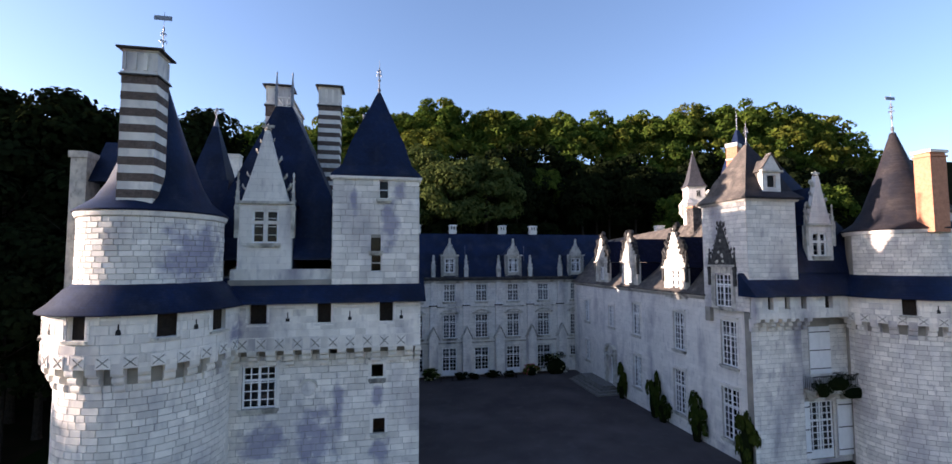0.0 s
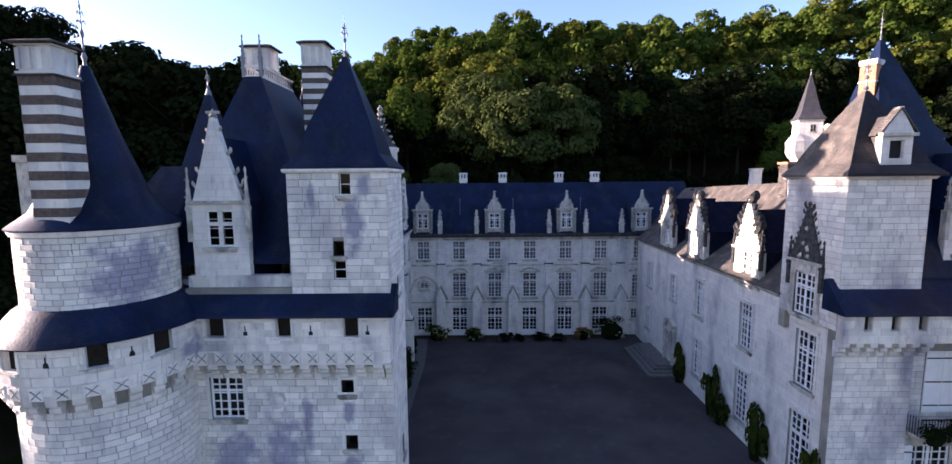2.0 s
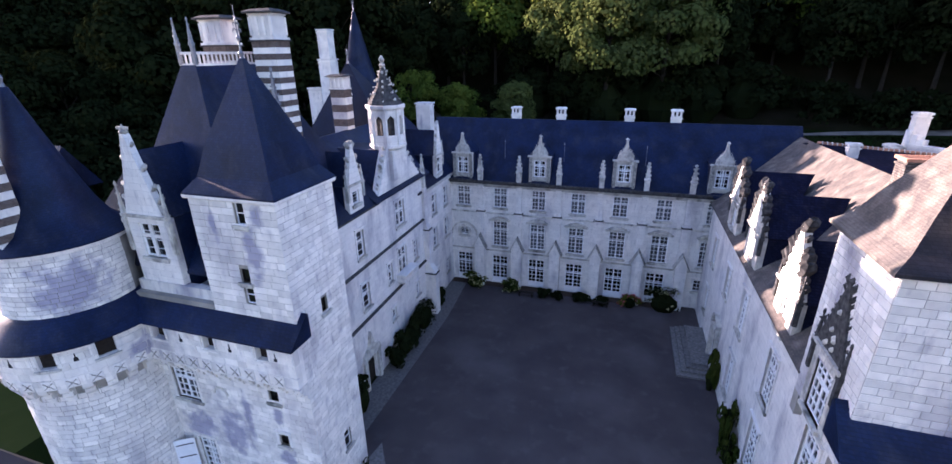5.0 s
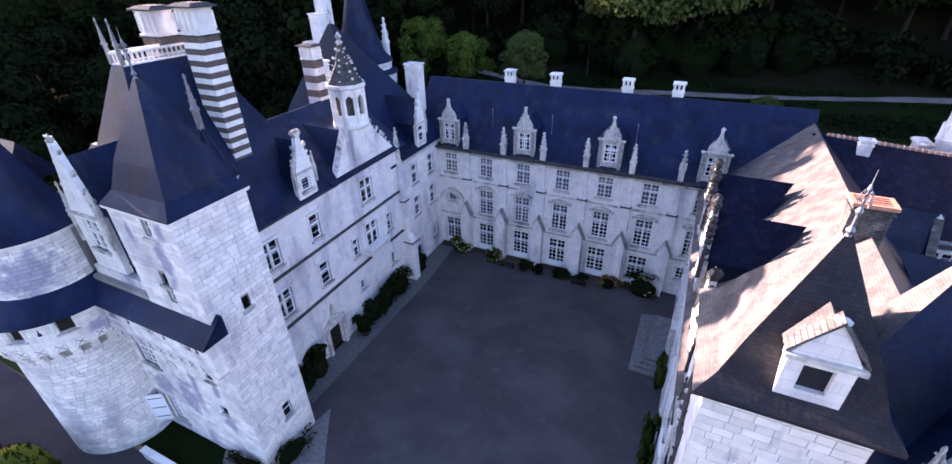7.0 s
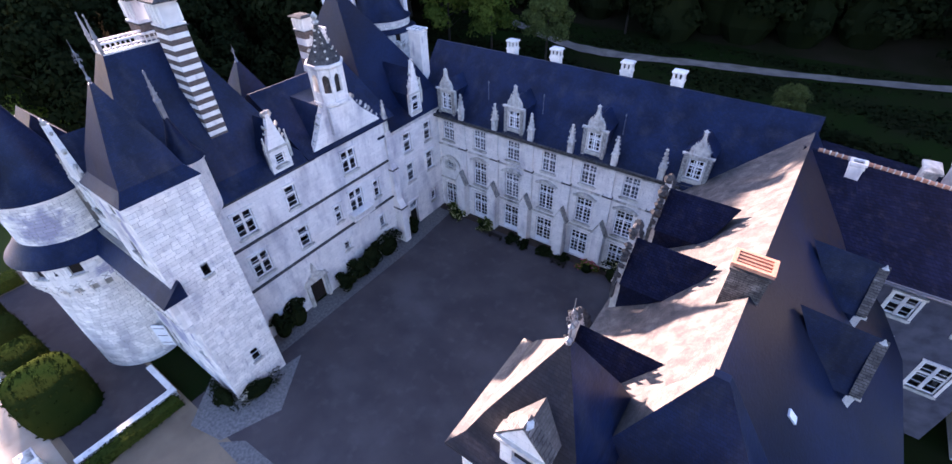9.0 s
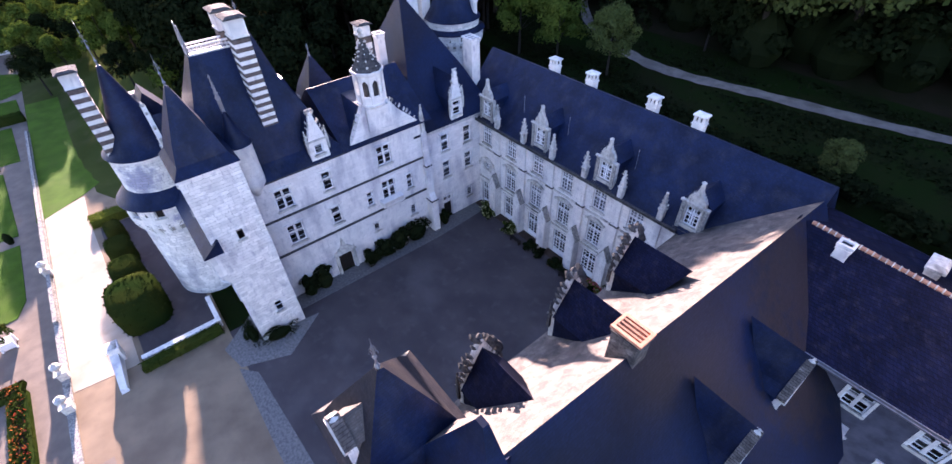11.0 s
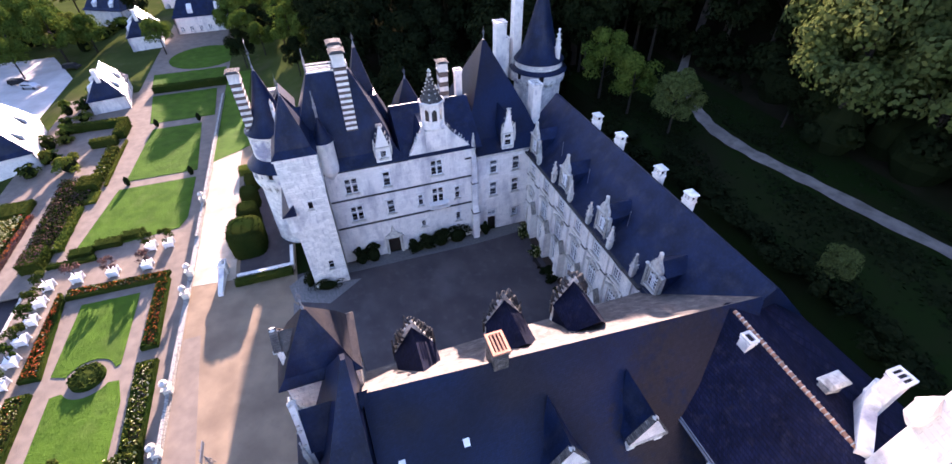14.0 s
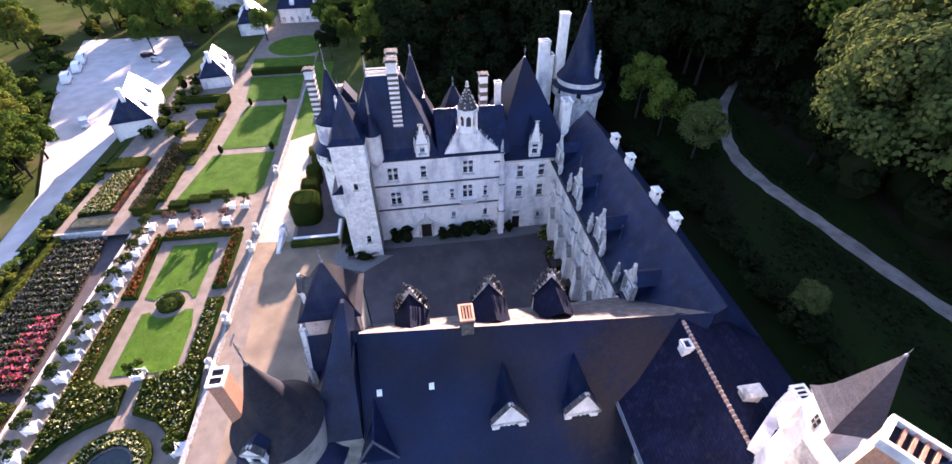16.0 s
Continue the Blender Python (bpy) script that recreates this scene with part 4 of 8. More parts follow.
window(CW, Matrix.Translation((-6.0, 25.2, 6.0)), 1.6, 2.1, "cross", True, True)
window(CW, Matrix.Translation((-5.7, 25.2, 0.9)), 1.2, 2.4, "cross", True, True)
m = turned(-6.42, 25.02, 0.9, -146)
bm = bmesh.new()
box(bm, 0.0, 1.05, -0.03, 0.03, 0.0, 2.4, m)
sh_ = part("shutter", bm, WHITE, CW, "white plank shutter standing open", None)
for z in (0.35, 1.2, 2.05):
    bm = bmesh.new()
    box(bm, 0.02, 1.0, 0.03, 0.045, z - 0.03, z + 0.03, m)
    part("strap", bm, IRON, sh_)
for e in ((0.0, 0.08), (0.97, 1.05)):
    bm = bmesh.new()
    box(bm, e[0], e[1], 0.03, 0.055, 0.0, 2.4, m)
    part("batten", bm, WHITE, sh_)
for x, z in ((-0.2, 7.2), (-0.1, 4.4)):
    window(CW, Matrix.Translation((x, 25.2, z)), 0.6, 0.75, "slit", True, True, label="small dark stone-framed opening")
# keyhole loops in the parapet
bm = bmesh.new()
for x in (-4.6, -1.6, 1.0):
    box(bm, x - 0.09, x + 0.09, 24.565, 24.6, 10.35, 10.52)
    box(bm, x - 0.025, x + 0.025, 24.565, 24.6, 10.522, 10.8)
part("arrow_loop", bm, DARK, CW, "narrow dark keyhole loops")

# ---- stair tower ----
ST = thing("stair_tower", (-0.3, 27.2, 0.0), "square cream limestone stair tower with steep slate pyramid roof", "tower")
bm = bmesh.new()
sh = [(2.4, 2.9, 16.7, 17.7), (2.0, 2.5, 13.9, 14.6), (2.0, 2.55, 12.8, 13.7)]
nm = Matrix.Translation((-2.6, 25.2, 0))
wall_mesh(bm, nm, 4.55, 17.9, sh, 0.5, 11.2)
em = turned(1.95, 25.2, 0, 90)
eh = [(1.9, 2.35, 11.6, 12.4), (2.1, 2.7, 2.6, 3.9)]
wall_mesh(bm, em, 4.0, 17.9, eh, 0.5)
wall_mesh(bm, turned(1.95, 29.2, 0, 180), 4.55, 17.9, [], 0.5)
wall_mesh(bm, turned(-2.6, 29.2, 0, -90), 4.0, 17.9, [], 0.5)
part("wall", bm, MORTAR, ST)
for q in courses(0, 4.55, 11.8, 17.75, sh, 0.33, 0.45, 0.95, rng):
    NEAR.append((nm, q))
st = bmesh.new()
ashlar(st, em, -0.02, 4.0, 0.0, 17.75, eh)
ashlar(st, turned(1.95, 29.2, 0, 180), 0, 4.55, 13.5, 17.75)
ashlar(st, turned(-2.6, 29.2, 0, -90), 0, 4.0, 13.0, 17.75)
part("stonework", st, STONE, ST, "pale coursed limestone blocks", kind="stuff")
bm = bmesh.new()
rings(bm, [rect(-2.7, 2.05, 25.1, 29.3, 17.72), rect(-2.75, 2.1, 25.05, 29.35, 17.8), rect(-2.75, 2.1, 25.05, 29.35, 17.9)])
part("cornice", bm, STONE_SMOOTH, ST)
bm = bmesh.new()
hip(bm, (-2.72, 2.08, 25.06, 29.36), 17.98, (-0.36, -0.18, 27.23, 27.41), 23.3, 0.55)
part("roof", bm, SLATE, ST, "steep flared slate pyramid")
finial(ST, -0.27, 27.32, 23.2, 25.3)
window(ST, Matrix.Translation((0.05, 25.2, 16.7)), 0.5, 1.0, "plain", True, False)
window(ST, Matrix.Translation((-0.35, 25.2, 13.9)), 0.5, 0.7, "slit", True, False, label="small dark opening")
window(ST, Matrix.Translation((-0.33, 25.2, 12.8)), 0.55, 0.9, "plain", False, False)
window(ST, turned(1.95, 27.32, 11.6, 90), 0.45, 0.8, "slit", True, False, label="small dark opening")
window(ST, turned(1.95, 27.6, 2.6, 90), 0.6, 1.3, "plain", True, False)

# corbelled turret behind the stair tower
TU = thing("corbelled_turret", (-1.2, 30.0, 12.6), "small round corbelled stone turret with pointed slate cap", "turret")
bm = bmesh.new()
lathe(bm, [(0.15, 12.6), (0.6, 13.3), (0.95, 13.8), (1.0, 14.2), (1.0, 17.3), (1.08, 17.4), (1.08, 17.55)], -1.25, 30.05, 24)
smooth(part("wall", bm, STONE_SMOOTH, TU))
bm = bmesh.new()
lathe(bm, [(1.15, 17.56), (0.7, 18.3), (0.22, 19.8), (0.15, 20.2)], -1.25, 30.05, 20)
smooth(part("roof", bm, SLATE, TU))
bm = bmesh.new()
pinnacle(bm, -1.25, 30.05, 19.8, 22.9, 0.24)
part("finial", bm, LEAD, TU, "crocketed lead finial")

# ---- keep: tall hipped roof ----
KP = thing("keep", (-6.5, 32.0, 0.0), "tall hipped slate-roofed keep with two banded chimneys", "castle keep")
bm = bmesh.new()
wall_mesh(bm, turned(-13.0, 38.5, 0, -90), 12.0, 13.6, [], 0.6)
wall_mesh(bm, turned(-13.0, 26.4, 0, 0), 11.6, 12.6, [], 0.6)
part("wall", bm, STONE_SMOOTH, KP)
bm = bmesh.new()
hip(bm, (-9.9, -1.05, 25.9, 38.6), 13.55, (-6.55, -5.6, 29.9, 34.2), 23.0, 0.5)
part("roof", bm, SLATE, KP, "very steep hipped slate roof")
bm = bmesh.new()
hip(bm, (-14.0, -8.5, 27.0, 39.0), 13.5, (-11.2, -9.0, 29.5, 37.0), 18.2, 0.3)
part("side_roof", bm, SLATE, KP, "lower slate roof behind the keep")
striped_chimney(KP, -3.7, 33.3, 15.5, 25.7, 1.45, 1.2, 14, cap=1.6)
striped_chimney(KP, -7.05, 33.3, 19.5, 25.5, 1.55, 1.2, 3, cap=1.6)
bm = bmesh.new()
for x in np.arange(-6.5, -5.6, 0.28):
    for y in (29.95, 34.15):
        box(bm, x - 0.03, x + 0.03, y - 0.03, y + 0.03, 23.0, 23.5)
for y in np.arange(29.95, 34.2, 0.28):
    for x in (-6.5, -5.66):
        box(bm, x - 0.03, x + 0.03, y - 0.03, y + 0.03, 23.0, 23.5)
for a, b, c, d in ((-6.6, -5.56, 29.9, 30.0), (-6.6, -5.56, 34.1, 34.2), (-6.6, -6.48, 30.0, 34.1), (-5.68, -5.56, 30.0, 34.1)):
    box(bm, a, b, c, d, 23.5, 23.62)
    box(bm, a, b, c, d, 22.95, 23.06)
part("balustrade", bm, STONE_SMOOTH, KP, "pierced stone balustrade round the roof top")
for x, y in ((-6.55, 29.95), (-5.62, 29.95)):
    bm = bmesh.new()
    pinnacle(bm, x, y, 23.0, 25.2, 0.16)
    part("finial", bm, LEAD, KP, "slender lead pinnacle")

gd = dormer(KP, Matrix.Translation((-6.0, 25.6, 12.4)), 2.62, 3.95, 4.1, 3.4, (1.3, 1.75, 1.9), style="gothic")
dormer_window(gd, Matrix.Translation((-6.0, 25.6, 12.4)), (1.3, 1.75, 1.9), "stone")

# ---- rear pyramid roofs of the east range ----
for nm_, x, y, z0, z1, hw_, lab in (("north_east_pavilion", -11.8, 35.6, 14.0, 23.4, 2.6, "slender steep slate pyramid roof pavilion"), ("east_pavilion", -13.0, 41.3, 13.5, 18.2, 2.4, "small slate-roofed pavilion with flared eaves")):
    t = thing(nm_, (x, y, 0), lab, "pavilion")
    bm = bmesh.new()
    box(bm, x - hw_ + 0.25, x + hw_ - 0.25, y - hw_ + 0.25, y + hw_ - 0.25, 0, z0 - 0.1)
    part("wall", bm, STONE_SMOOTH, t)
    bm = bmesh.new()
    hip(bm, (x - hw_, x + hw_, y - hw_, y + hw_), z0, (x - 0.08, x + 0.08, y - 0.08, y + 0.08), z1, 0.7)
    part("roof", bm, SLATE, t)
    finial(t, x, y, z1, z1 + 1.3)

# ---- east wing, facade on the court ----
EW = thing("east_wing", (-1.2, 38.0, 0.0), "pale limestone court facade with string courses, stone-cross windows and gable", "building")
XE = -1.2
Y0, Y1 = 29.2, 46.4
fm = turned(XE, Y0, 0, 90)
wins = [(31.85, 10.3, 1.5, 2.0), (35.9, 10.4, 0.9, 1.9), (41.9, 10.6, 1.5, 2.0), (31.85, 6.3, 1.5, 2.1), (35.9, 6.4, 0.95, 1.9), (39.6, 6.6, 0.7, 1.6), (41.8, 6.5, 1.5, 2.2), (44.3, 6.6, 0.7, 1.7), (39.7, 3.2, 0.7, 1.0), (44.3, 3.0, 0.7, 1.3)]
holes = [(y - Y0 - w / 2, y - Y0 + w / 2, z, z + h) for y, z, w, h in wins] + [(35.6 - Y0 - 0.75, 35.6 - Y0 + 0.75, 0.0, 2.5)]
bm = bmesh.new()
wall_mesh(bm, fm, Y1 - Y0, 13.6, holes, 0.6)
# gable above the eaves
gy = [(38.6, 13.6), (46.3, 13.6), (45.6, 14.3), (44.2, 15.6), (43.2, 17.0), (40.7, 17.0), (39.9, 15.6), (39.2, 14.3)]
prism(bm, [(XE - 0.6, y, z) for y, z in gy], [(XE, y, z) for y, z in gy])
part("wall", bm, STONE_SMOOTH, EW)
for a, b, c, d in ((-12.2, -11.6, 36.0, 47.5), (-13.6, -13.0, 26.4, 39.0), (-11.6, -2.0, 46.5, 47.1)):
    bm = bmesh.new()
    box(bm, a, b, c, d, 0, 13.4)
    part("rear_wall", bm, STONE_SMOOTH, EW)
bm = bmesh.new()
for z, e in ((9.55, 0.16), (5.55, 0.18), (13.45, 0.22)):
    y1 = Y1 if z < 13 else 38.6
    rings(bm, [[(XE + 0.002, y, z - 0.16), (XE + e, y, z - 0.05), (XE + e, y, z + 0.05), (XE + 0.002, y, z + 0.12)] for y in (29.25, y1)])
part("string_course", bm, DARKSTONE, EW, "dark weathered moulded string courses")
bm = bmesh.new()
rings(bm, [[(XE + 0.3, y, 13.5), (XE + 0.32, y, 13.62), (-6.6, y, 17.6), (-6.7, y, 17.6), (-12.0, y, 13.6), (-12.0, y, 13.4)] for y in (38.0, 47.5)])
prism(bm, [(XE - 0.55, 38.9, 13.5), (XE - 0.55, 46.2, 13.5), (XE - 0.55, 43.2, 16.8), (XE - 0.55, 40.7, 16.8)], [(-6.0, 38.9, 13.5), (-6.0, 46.2, 13.5), (-6.0, 43.2, 16.8), (-6.0, 40.7, 16.8)])
part("roof", bm, SLATE, EW, "dark slate roof")
for y, z, w, h in wins:
    window(EW, turned(XE, y, z, 90), w, h, "stone")
crockets(EW, (XE - 0.2, 39.0, 14.0), (XE - 0.2, 40.7, 17.0), 8, 0.14, (0, -0.6, 0.4), STONE_OLD, "weathered crocket on the gable")
crockets(EW, (XE - 0.2, 46.0, 14.0), (XE - 0.2, 43.2, 17.0), 8, 0.12, (0, 0.6, 0.4), STONE_OLD, "weathered crocket on the gable")
# entrance with a Gothic frame
bm = bmesh.new()
for s in (-1, 1):
    box(bm, XE - 0.1, XE + 0.22, 35.6 + s * 0.95 - 0.16, 35.6 + s * 0.95 + 0.16, 0, 3.0)
pts = [(36.9, 2.55), (36.3, 3.2), (35.9, 3.5), (35.6, 4.6), (35.3, 3.5), (34.9, 3.2), (34.3, 2.55)]
prism(bm, [(XE, y, z) for y, z in pts], [(XE + 0.24, y, z) for y, z in pts])
ob = part("door_surround", bm, STONE_OLD, EW, "carved Gothic door surround")
bm = bmesh.new()
box(bm, XE - 0.35, XE - 0.28, 34.85, 36.35, 0.0, 2.5)
dr = part("door", bm, DARKWOOD, EW, "dark plank oak door")
for k in range(5):
    bm = bmesh.new()
    box(bm, XE - 0.278, XE - 0.25, 34.87 + k * 0.3, 35.12 + k * 0.3, 0.02, 2.48)
    part("plank", bm, DARKWOOD, dr)
# balcony under the large window
bm = bmesh.new()
prism(bm, [(XE, 41.1, 5.55), (XE, 42.5, 5.55), (XE + 0.3, 42.3, 5.55), (XE + 0.3, 41.3, 5.55)], [(XE, 40.6, 6.1), (XE, 43.0, 6.1), (XE + 0.75, 42.9, 6.1), (XE + 0.75, 40.7, 6.1)])
box(bm, XE, XE + 0.8, 40.55, 43.05, 6.102, 6.2)
for y in np.arange(40.65, 43.05, 0.2):
    box(bm, XE + 0.66, XE + 0.74, y - 0.04, y + 0.04, 6.2, 6.62)
box(bm, XE, XE + 0.8, 40.55, 40.67, 6.2, 6.62)
box(bm, XE, XE + 0.8, 42.93, 43.05, 6.2, 6.62)
box(bm, XE, XE + 0.82, 40.53, 43.07, 6.622, 6.74)
part("balcony", bm, STONE_SMOOTH, EW, "small stone balcony with carved front")
de = dormer(EW, turned(XE, 36.0, 13.3, 90), 1.7, 2.2, 2.7, 3.0, (0.8, 0.9, 0.9), style="gothic")
dormer_window(de, turned(XE, 36.0, 13.3, 90), (0.8, 0.9, 0.9), "stone")
# octagonal lantern over the gable
LA = thing("lantern_turret", (-1.75, 42.0, 15.4), "octagonal carved stone lantern turret with crocketed spire", "turret")
bm = bmesh.new()
box(bm, -2.9, -0.85, 40.85, 43.15, 14.5, 16.7)
lathe(bm, [(1.15, 16.7), (1.38, 16.9), (1.38, 17.1)], -1.75, 42.0, 8, math.pi / 8)
for k in range(8):
    a = k * math.pi / 4 + math.pi / 8
    box(bm, -1.75 + 1.15 * math.cos(a) - 0.13, -1.75 + 1.15 * math.cos(a) + 0.13, 42.0 + 1.15 * math.sin(a) - 0.13, 42.0 + 1.15 * math.sin(a) + 0.13, 17.1, 19.6)
for k in range(8):
    a = k * math.pi / 4
    m = Matrix.Translation((-1.75 + 1.11 * math.cos(a), 42.0 + 1.11 * math.sin(a), 17.1)) @ Matrix.Rotation(a + math.pi / 2, 4, "Z")
    box(bm, -0.42, 0.42, -0.05, 0.08, 0.0, 0.7, m)
    arch = [(-0.41, 1.55), (-0.29, 1.85), (0.0, 2.15), (0.29, 1.85), (0.41, 1.55), (0.41, 2.5), (-0.41, 2.5)]
    for c in ((0, 1, 6), (1, 2, 6), (2, 5, 6), (2, 3, 5), (3, 4, 5)):
        prism(bm, [(arch[i][0], 0.08, arch[i][1]) for i in c], [(arch[i][0], -0.05, arch[i][1]) for i in c], m)
lathe(bm, [(1.33, 19.6), (1.45, 19.75), (1.45, 19.95), (1.2, 19.97)], -1.75, 42.0, 8, math.pi / 8)
part("wall", bm, STONE_SMOOTH, LA)
# plain dark drum fills the lantern behind its arches
bm = bmesh.new()
lathe(bm, [(0.8, 17.1), (0.8, 19.6)], -1.75, 42.0, 8)
part("shutter", bm, DARKSTONE, LA, "plain dark inner drum")
bm = bmesh.new()
lathe(bm, [(1.32, 19.96), (0.52, 21.2), (0.14, 22.5)], -1.75, 42.0, 8, math.pi / 8)
sp = part("roof", bm, DARKSTONE, LA, "dark stone spire")
for k in range(8):
    a = k * math.pi / 4 + math.pi / 8
    c, s = math.cos(a), math.sin(a)
    crockets(sp, (-1.75 + 1.15 * c, 42 + 1.15 * s, 20.1), (-1.75 + 0.2 * c, 42 + 0.2 * s, 22.3), 5, 0.08, (c, s, 0), STONE_OLD, "pale stone crocket")
bm = bmesh.new()
lathe(bm, [(0.1, 22.4), (0.28, 22.65), (0.12, 22.8), (0.25, 23.0), (0.03, 23.3)], -1.75, 42.0, 6)
part("finial", bm, STONE_OLD, sp, "pale carved stone knob")
# buttress with pinnacle between wing and corner pavilion
BT = thing("corner_buttress", (XE + 0.3, 46.5, 0.0), "stepped limestone buttress with crocketed pinnacle", "buttress")
bm = bmesh.new()
box(bm, XE - 0.2, XE + 1.0, 46.1, 46.9, 0, 4.3)
prism(bm, rect(XE - 0.2, XE + 1.0, 46.1, 46.9, 4.3), rect(XE - 0.2, XE + 0.5, 46.15, 46.85, 5.1))
box(bm, XE - 0.2, XE + 0.5, 46.15, 46.85, 5.102, 8.6)
prism(bm, rect(XE - 0.2, XE + 0.5, 46.15, 46.85, 8.602), rect(XE - 0.2, XE + 0.25, 46.2, 46.8, 9.1))
box(bm, XE - 0.2, XE + 0.25, 46.2, 46.8, 9.102, 12.4)
part("shaft", bm, STONE_SMOOTH, BT)
bm = bmesh.new()
pinnacle(bm, XE + 0.05, 46.5, 12.4, 15.4, 0.36)
part("pinnacle", bm, STONE_OLD, BT)
bm = bmesh.new()
box(bm, XE - 0.2, XE + 1.08, 46.02, 46.98, 4.2, 4.32)
part("weathering", bm, DARKSTONE, BT)
bm = bmesh.new()
box(bm, XE - 0.2, XE + 0.58, 46.1, 46.9, 8.5, 8.62)
part("weathering", bm, DARKSTONE, BT)

# ---- south-east corner pavilion ----
CP = thing("corner_pavilion", (-9.0, 50.5, 0.0), "pale limestone corner pavilion with big pyramidal slate roof", "building")
XP = -1.35
wins = [(49.2, 9.1, 1.0, 1.9), (52.2, 9.1, 1.0, 1.9), (49.2, 5.7, 1.0, 2.0), (52.2, 5.7, 1.0, 2.0), (52.3, 1.6, 0.8, 1.2)]
fm = turned(XP, 46.4, 0, 90)
bm = bmesh.new()
holes = [(y - 46.4 - w / 2, y - 46.4 + w / 2, z, z + h) for y, z, w, h in wins] + [(49.0 - 46.4 - 0.6, 49.0 - 46.4 + 0.6, 0.0, 2.2), (49.0 - 46.4 - 0.6, 49.0 - 46.4 + 0.6, 2.4, 3.2)]
wall_mesh(bm, fm, 8.0, 12.0, holes, 0.6)
box(bm, -18.0, -2.2, 46.4, 57.0, 0, 11.8)
part("wall", bm, STONE_SMOOTH, CP)
for y, z, w, h in wins:
    window(CP, turned(XP, y, z, 90), w, h, "stone", True, True, blind=(y < 50 and z < 8))
window(CP, turned(XP, 49.0, 2.4, 90), 1.2, 0.8, "plain", False, True)
bm = bmesh.new()
box(bm, XP - 0.4, XP - 0.33, 48.4, 49.6, 0, 2.2)
part("door", bm, DARKWOOD, CP, "dark door standing in shadow")
bm = bmesh.new()
rings(bm, [[(XP + 0.002, y, 11.6), (XP + 0.2, y, 11.75), (XP + 0.28, y, 11.9), (XP + 0.28, y, 12.05), (XP - 0.2, y, 12.1)] for y in (46.95, 53.98)])
part("cornice", bm, STONE_OLD, CP)
bm = bmesh.new()
hip(bm, (-15.6, XP + 0.25, 45.4, 56.6), 12.12, (-10.25, -9.95, 50.8, 51.1), 22.6, 0.35)
part("roof", bm, SLATE_GREY, CP, "broad steep slate pyramid")
finial(CP, -10.1, 50.95, 22.5, 24.2)
dc = dormer(CP, turned(XP, 51.0, 12.0, 90), 1.5, 2.4, 3.0, 2.6, (0.95, 1.5, 0.7), style="gothic")
dormer_window(dc, turned(XP, 51.0, 12.0, 90), (0.95, 1.5, 0.7), "stone")
stone_chimney(CP, -4.6, 55.7, 12.5, 18.7, 1.5, 1.1)
striped_chimney(CP, -7.2, 44.8, 15.0, 21.9, 1.3, 1.0, 5, cap=1.2)
stone_chimney(CP, -8.3, 47.0, 15.0, 20.2, 0.8, 0.8, slots=1)
stone_chimney(CP, -15.0, 55.0, 14.0, 23.0, 1.4, 1.4, slots=2)

# ---- rear round tower ----
RT = round_tower("rear_round_tower", -15.0, 61.0, 3.3, 3.3, 0.0, 14.2, 15.1, 16.2, 16.6, 17.4, 27.8, "pale machicolated round tower with tall slate cone", [5.0, 5.9], -2.6, 1.6)
finial(RT, -15.0, 61.0, 27.6, 29.6)
stone_chimney(RT, -17.2, 58.3, 14.0, 26.0, 1.3, 1.2, slots=2)
stone_chimney(RT, -17.8, 56.6, 12.0, 20.0, 1.6, 1.4, slots=2)
bm = bmesh.new()
pinnacle(bm, -12.6, 62.6, 17.2, 22.0, 0.55)
part("dormer", bm, STONE_SMOOTH, RT, "slim stone dormer pinnacle")

# ---- south wing ----
SW = thing("south_wing", (11.5, 54.0, 0.0), "pale limestone court wing with buttresses, white casements and slate roof", "building")
YS, X0, X1 = 54.0, -1.35, 25.6
cols = [0.0, 3.9, 7.8, 11.65, 15.55, 19.4]
wins = []
for i, x in enumerate(cols):
    wins.append((x, 0.12, 1.7, 3.1, "door"))
    if i:
        wins.append((x, 4.35, 1.55, 2.75, "cross"))
    wins.append((x, 8.6, 1.4, 2.05, "cross"))
wins += [(23.6, 1.8, 1.6, 1.2, "cross"), (23.65, 4.3, 1.55, 2.55, "cross"), (23.7, 8.6, 1.5, 2.05, "cross"), (0.0, 5.3, 1.0, 0.8, "oculus")]
holes = [(x - X0 - w / 2, x - X0 + w / 2, z, z + h) for x, z, w, h, k in wins]
bm = bmesh.new()
wall_mesh(bm, Matrix.Translation((X0, YS, 0)), X1 - X0, 11.2, holes, 0.6)
part("wall", bm, STONE_SMOOTH, SW)
for i, (x, z, w, h, k) in enumerate(wins):
    window(SW, Matrix.Translation((x, YS, z)), w, h, "plain" if k == "oculus" else k, k != "door", True, blind=(z > 8 and x > 18) or (4 < z < 5 and x in (7.8,)), label="white-painted glazed double door with small panes" if k == "door" else "")
bm = bmesh.new()
for z0_, z1_, e in ((7.9, 8.06, 0.12), (3.75, 3.9, 0.1), (10.75, 10.9, 0.14), (10.9, 11.08, 0.26), (11.08, 11.2, 0.36)):
    box(bm, X0, X1, YS - e, YS + 0.05, z0_ + 0.002, z1_)
part("cornice", bm, STONE_OLD, SW, "weathered moulded cornice and string courses")
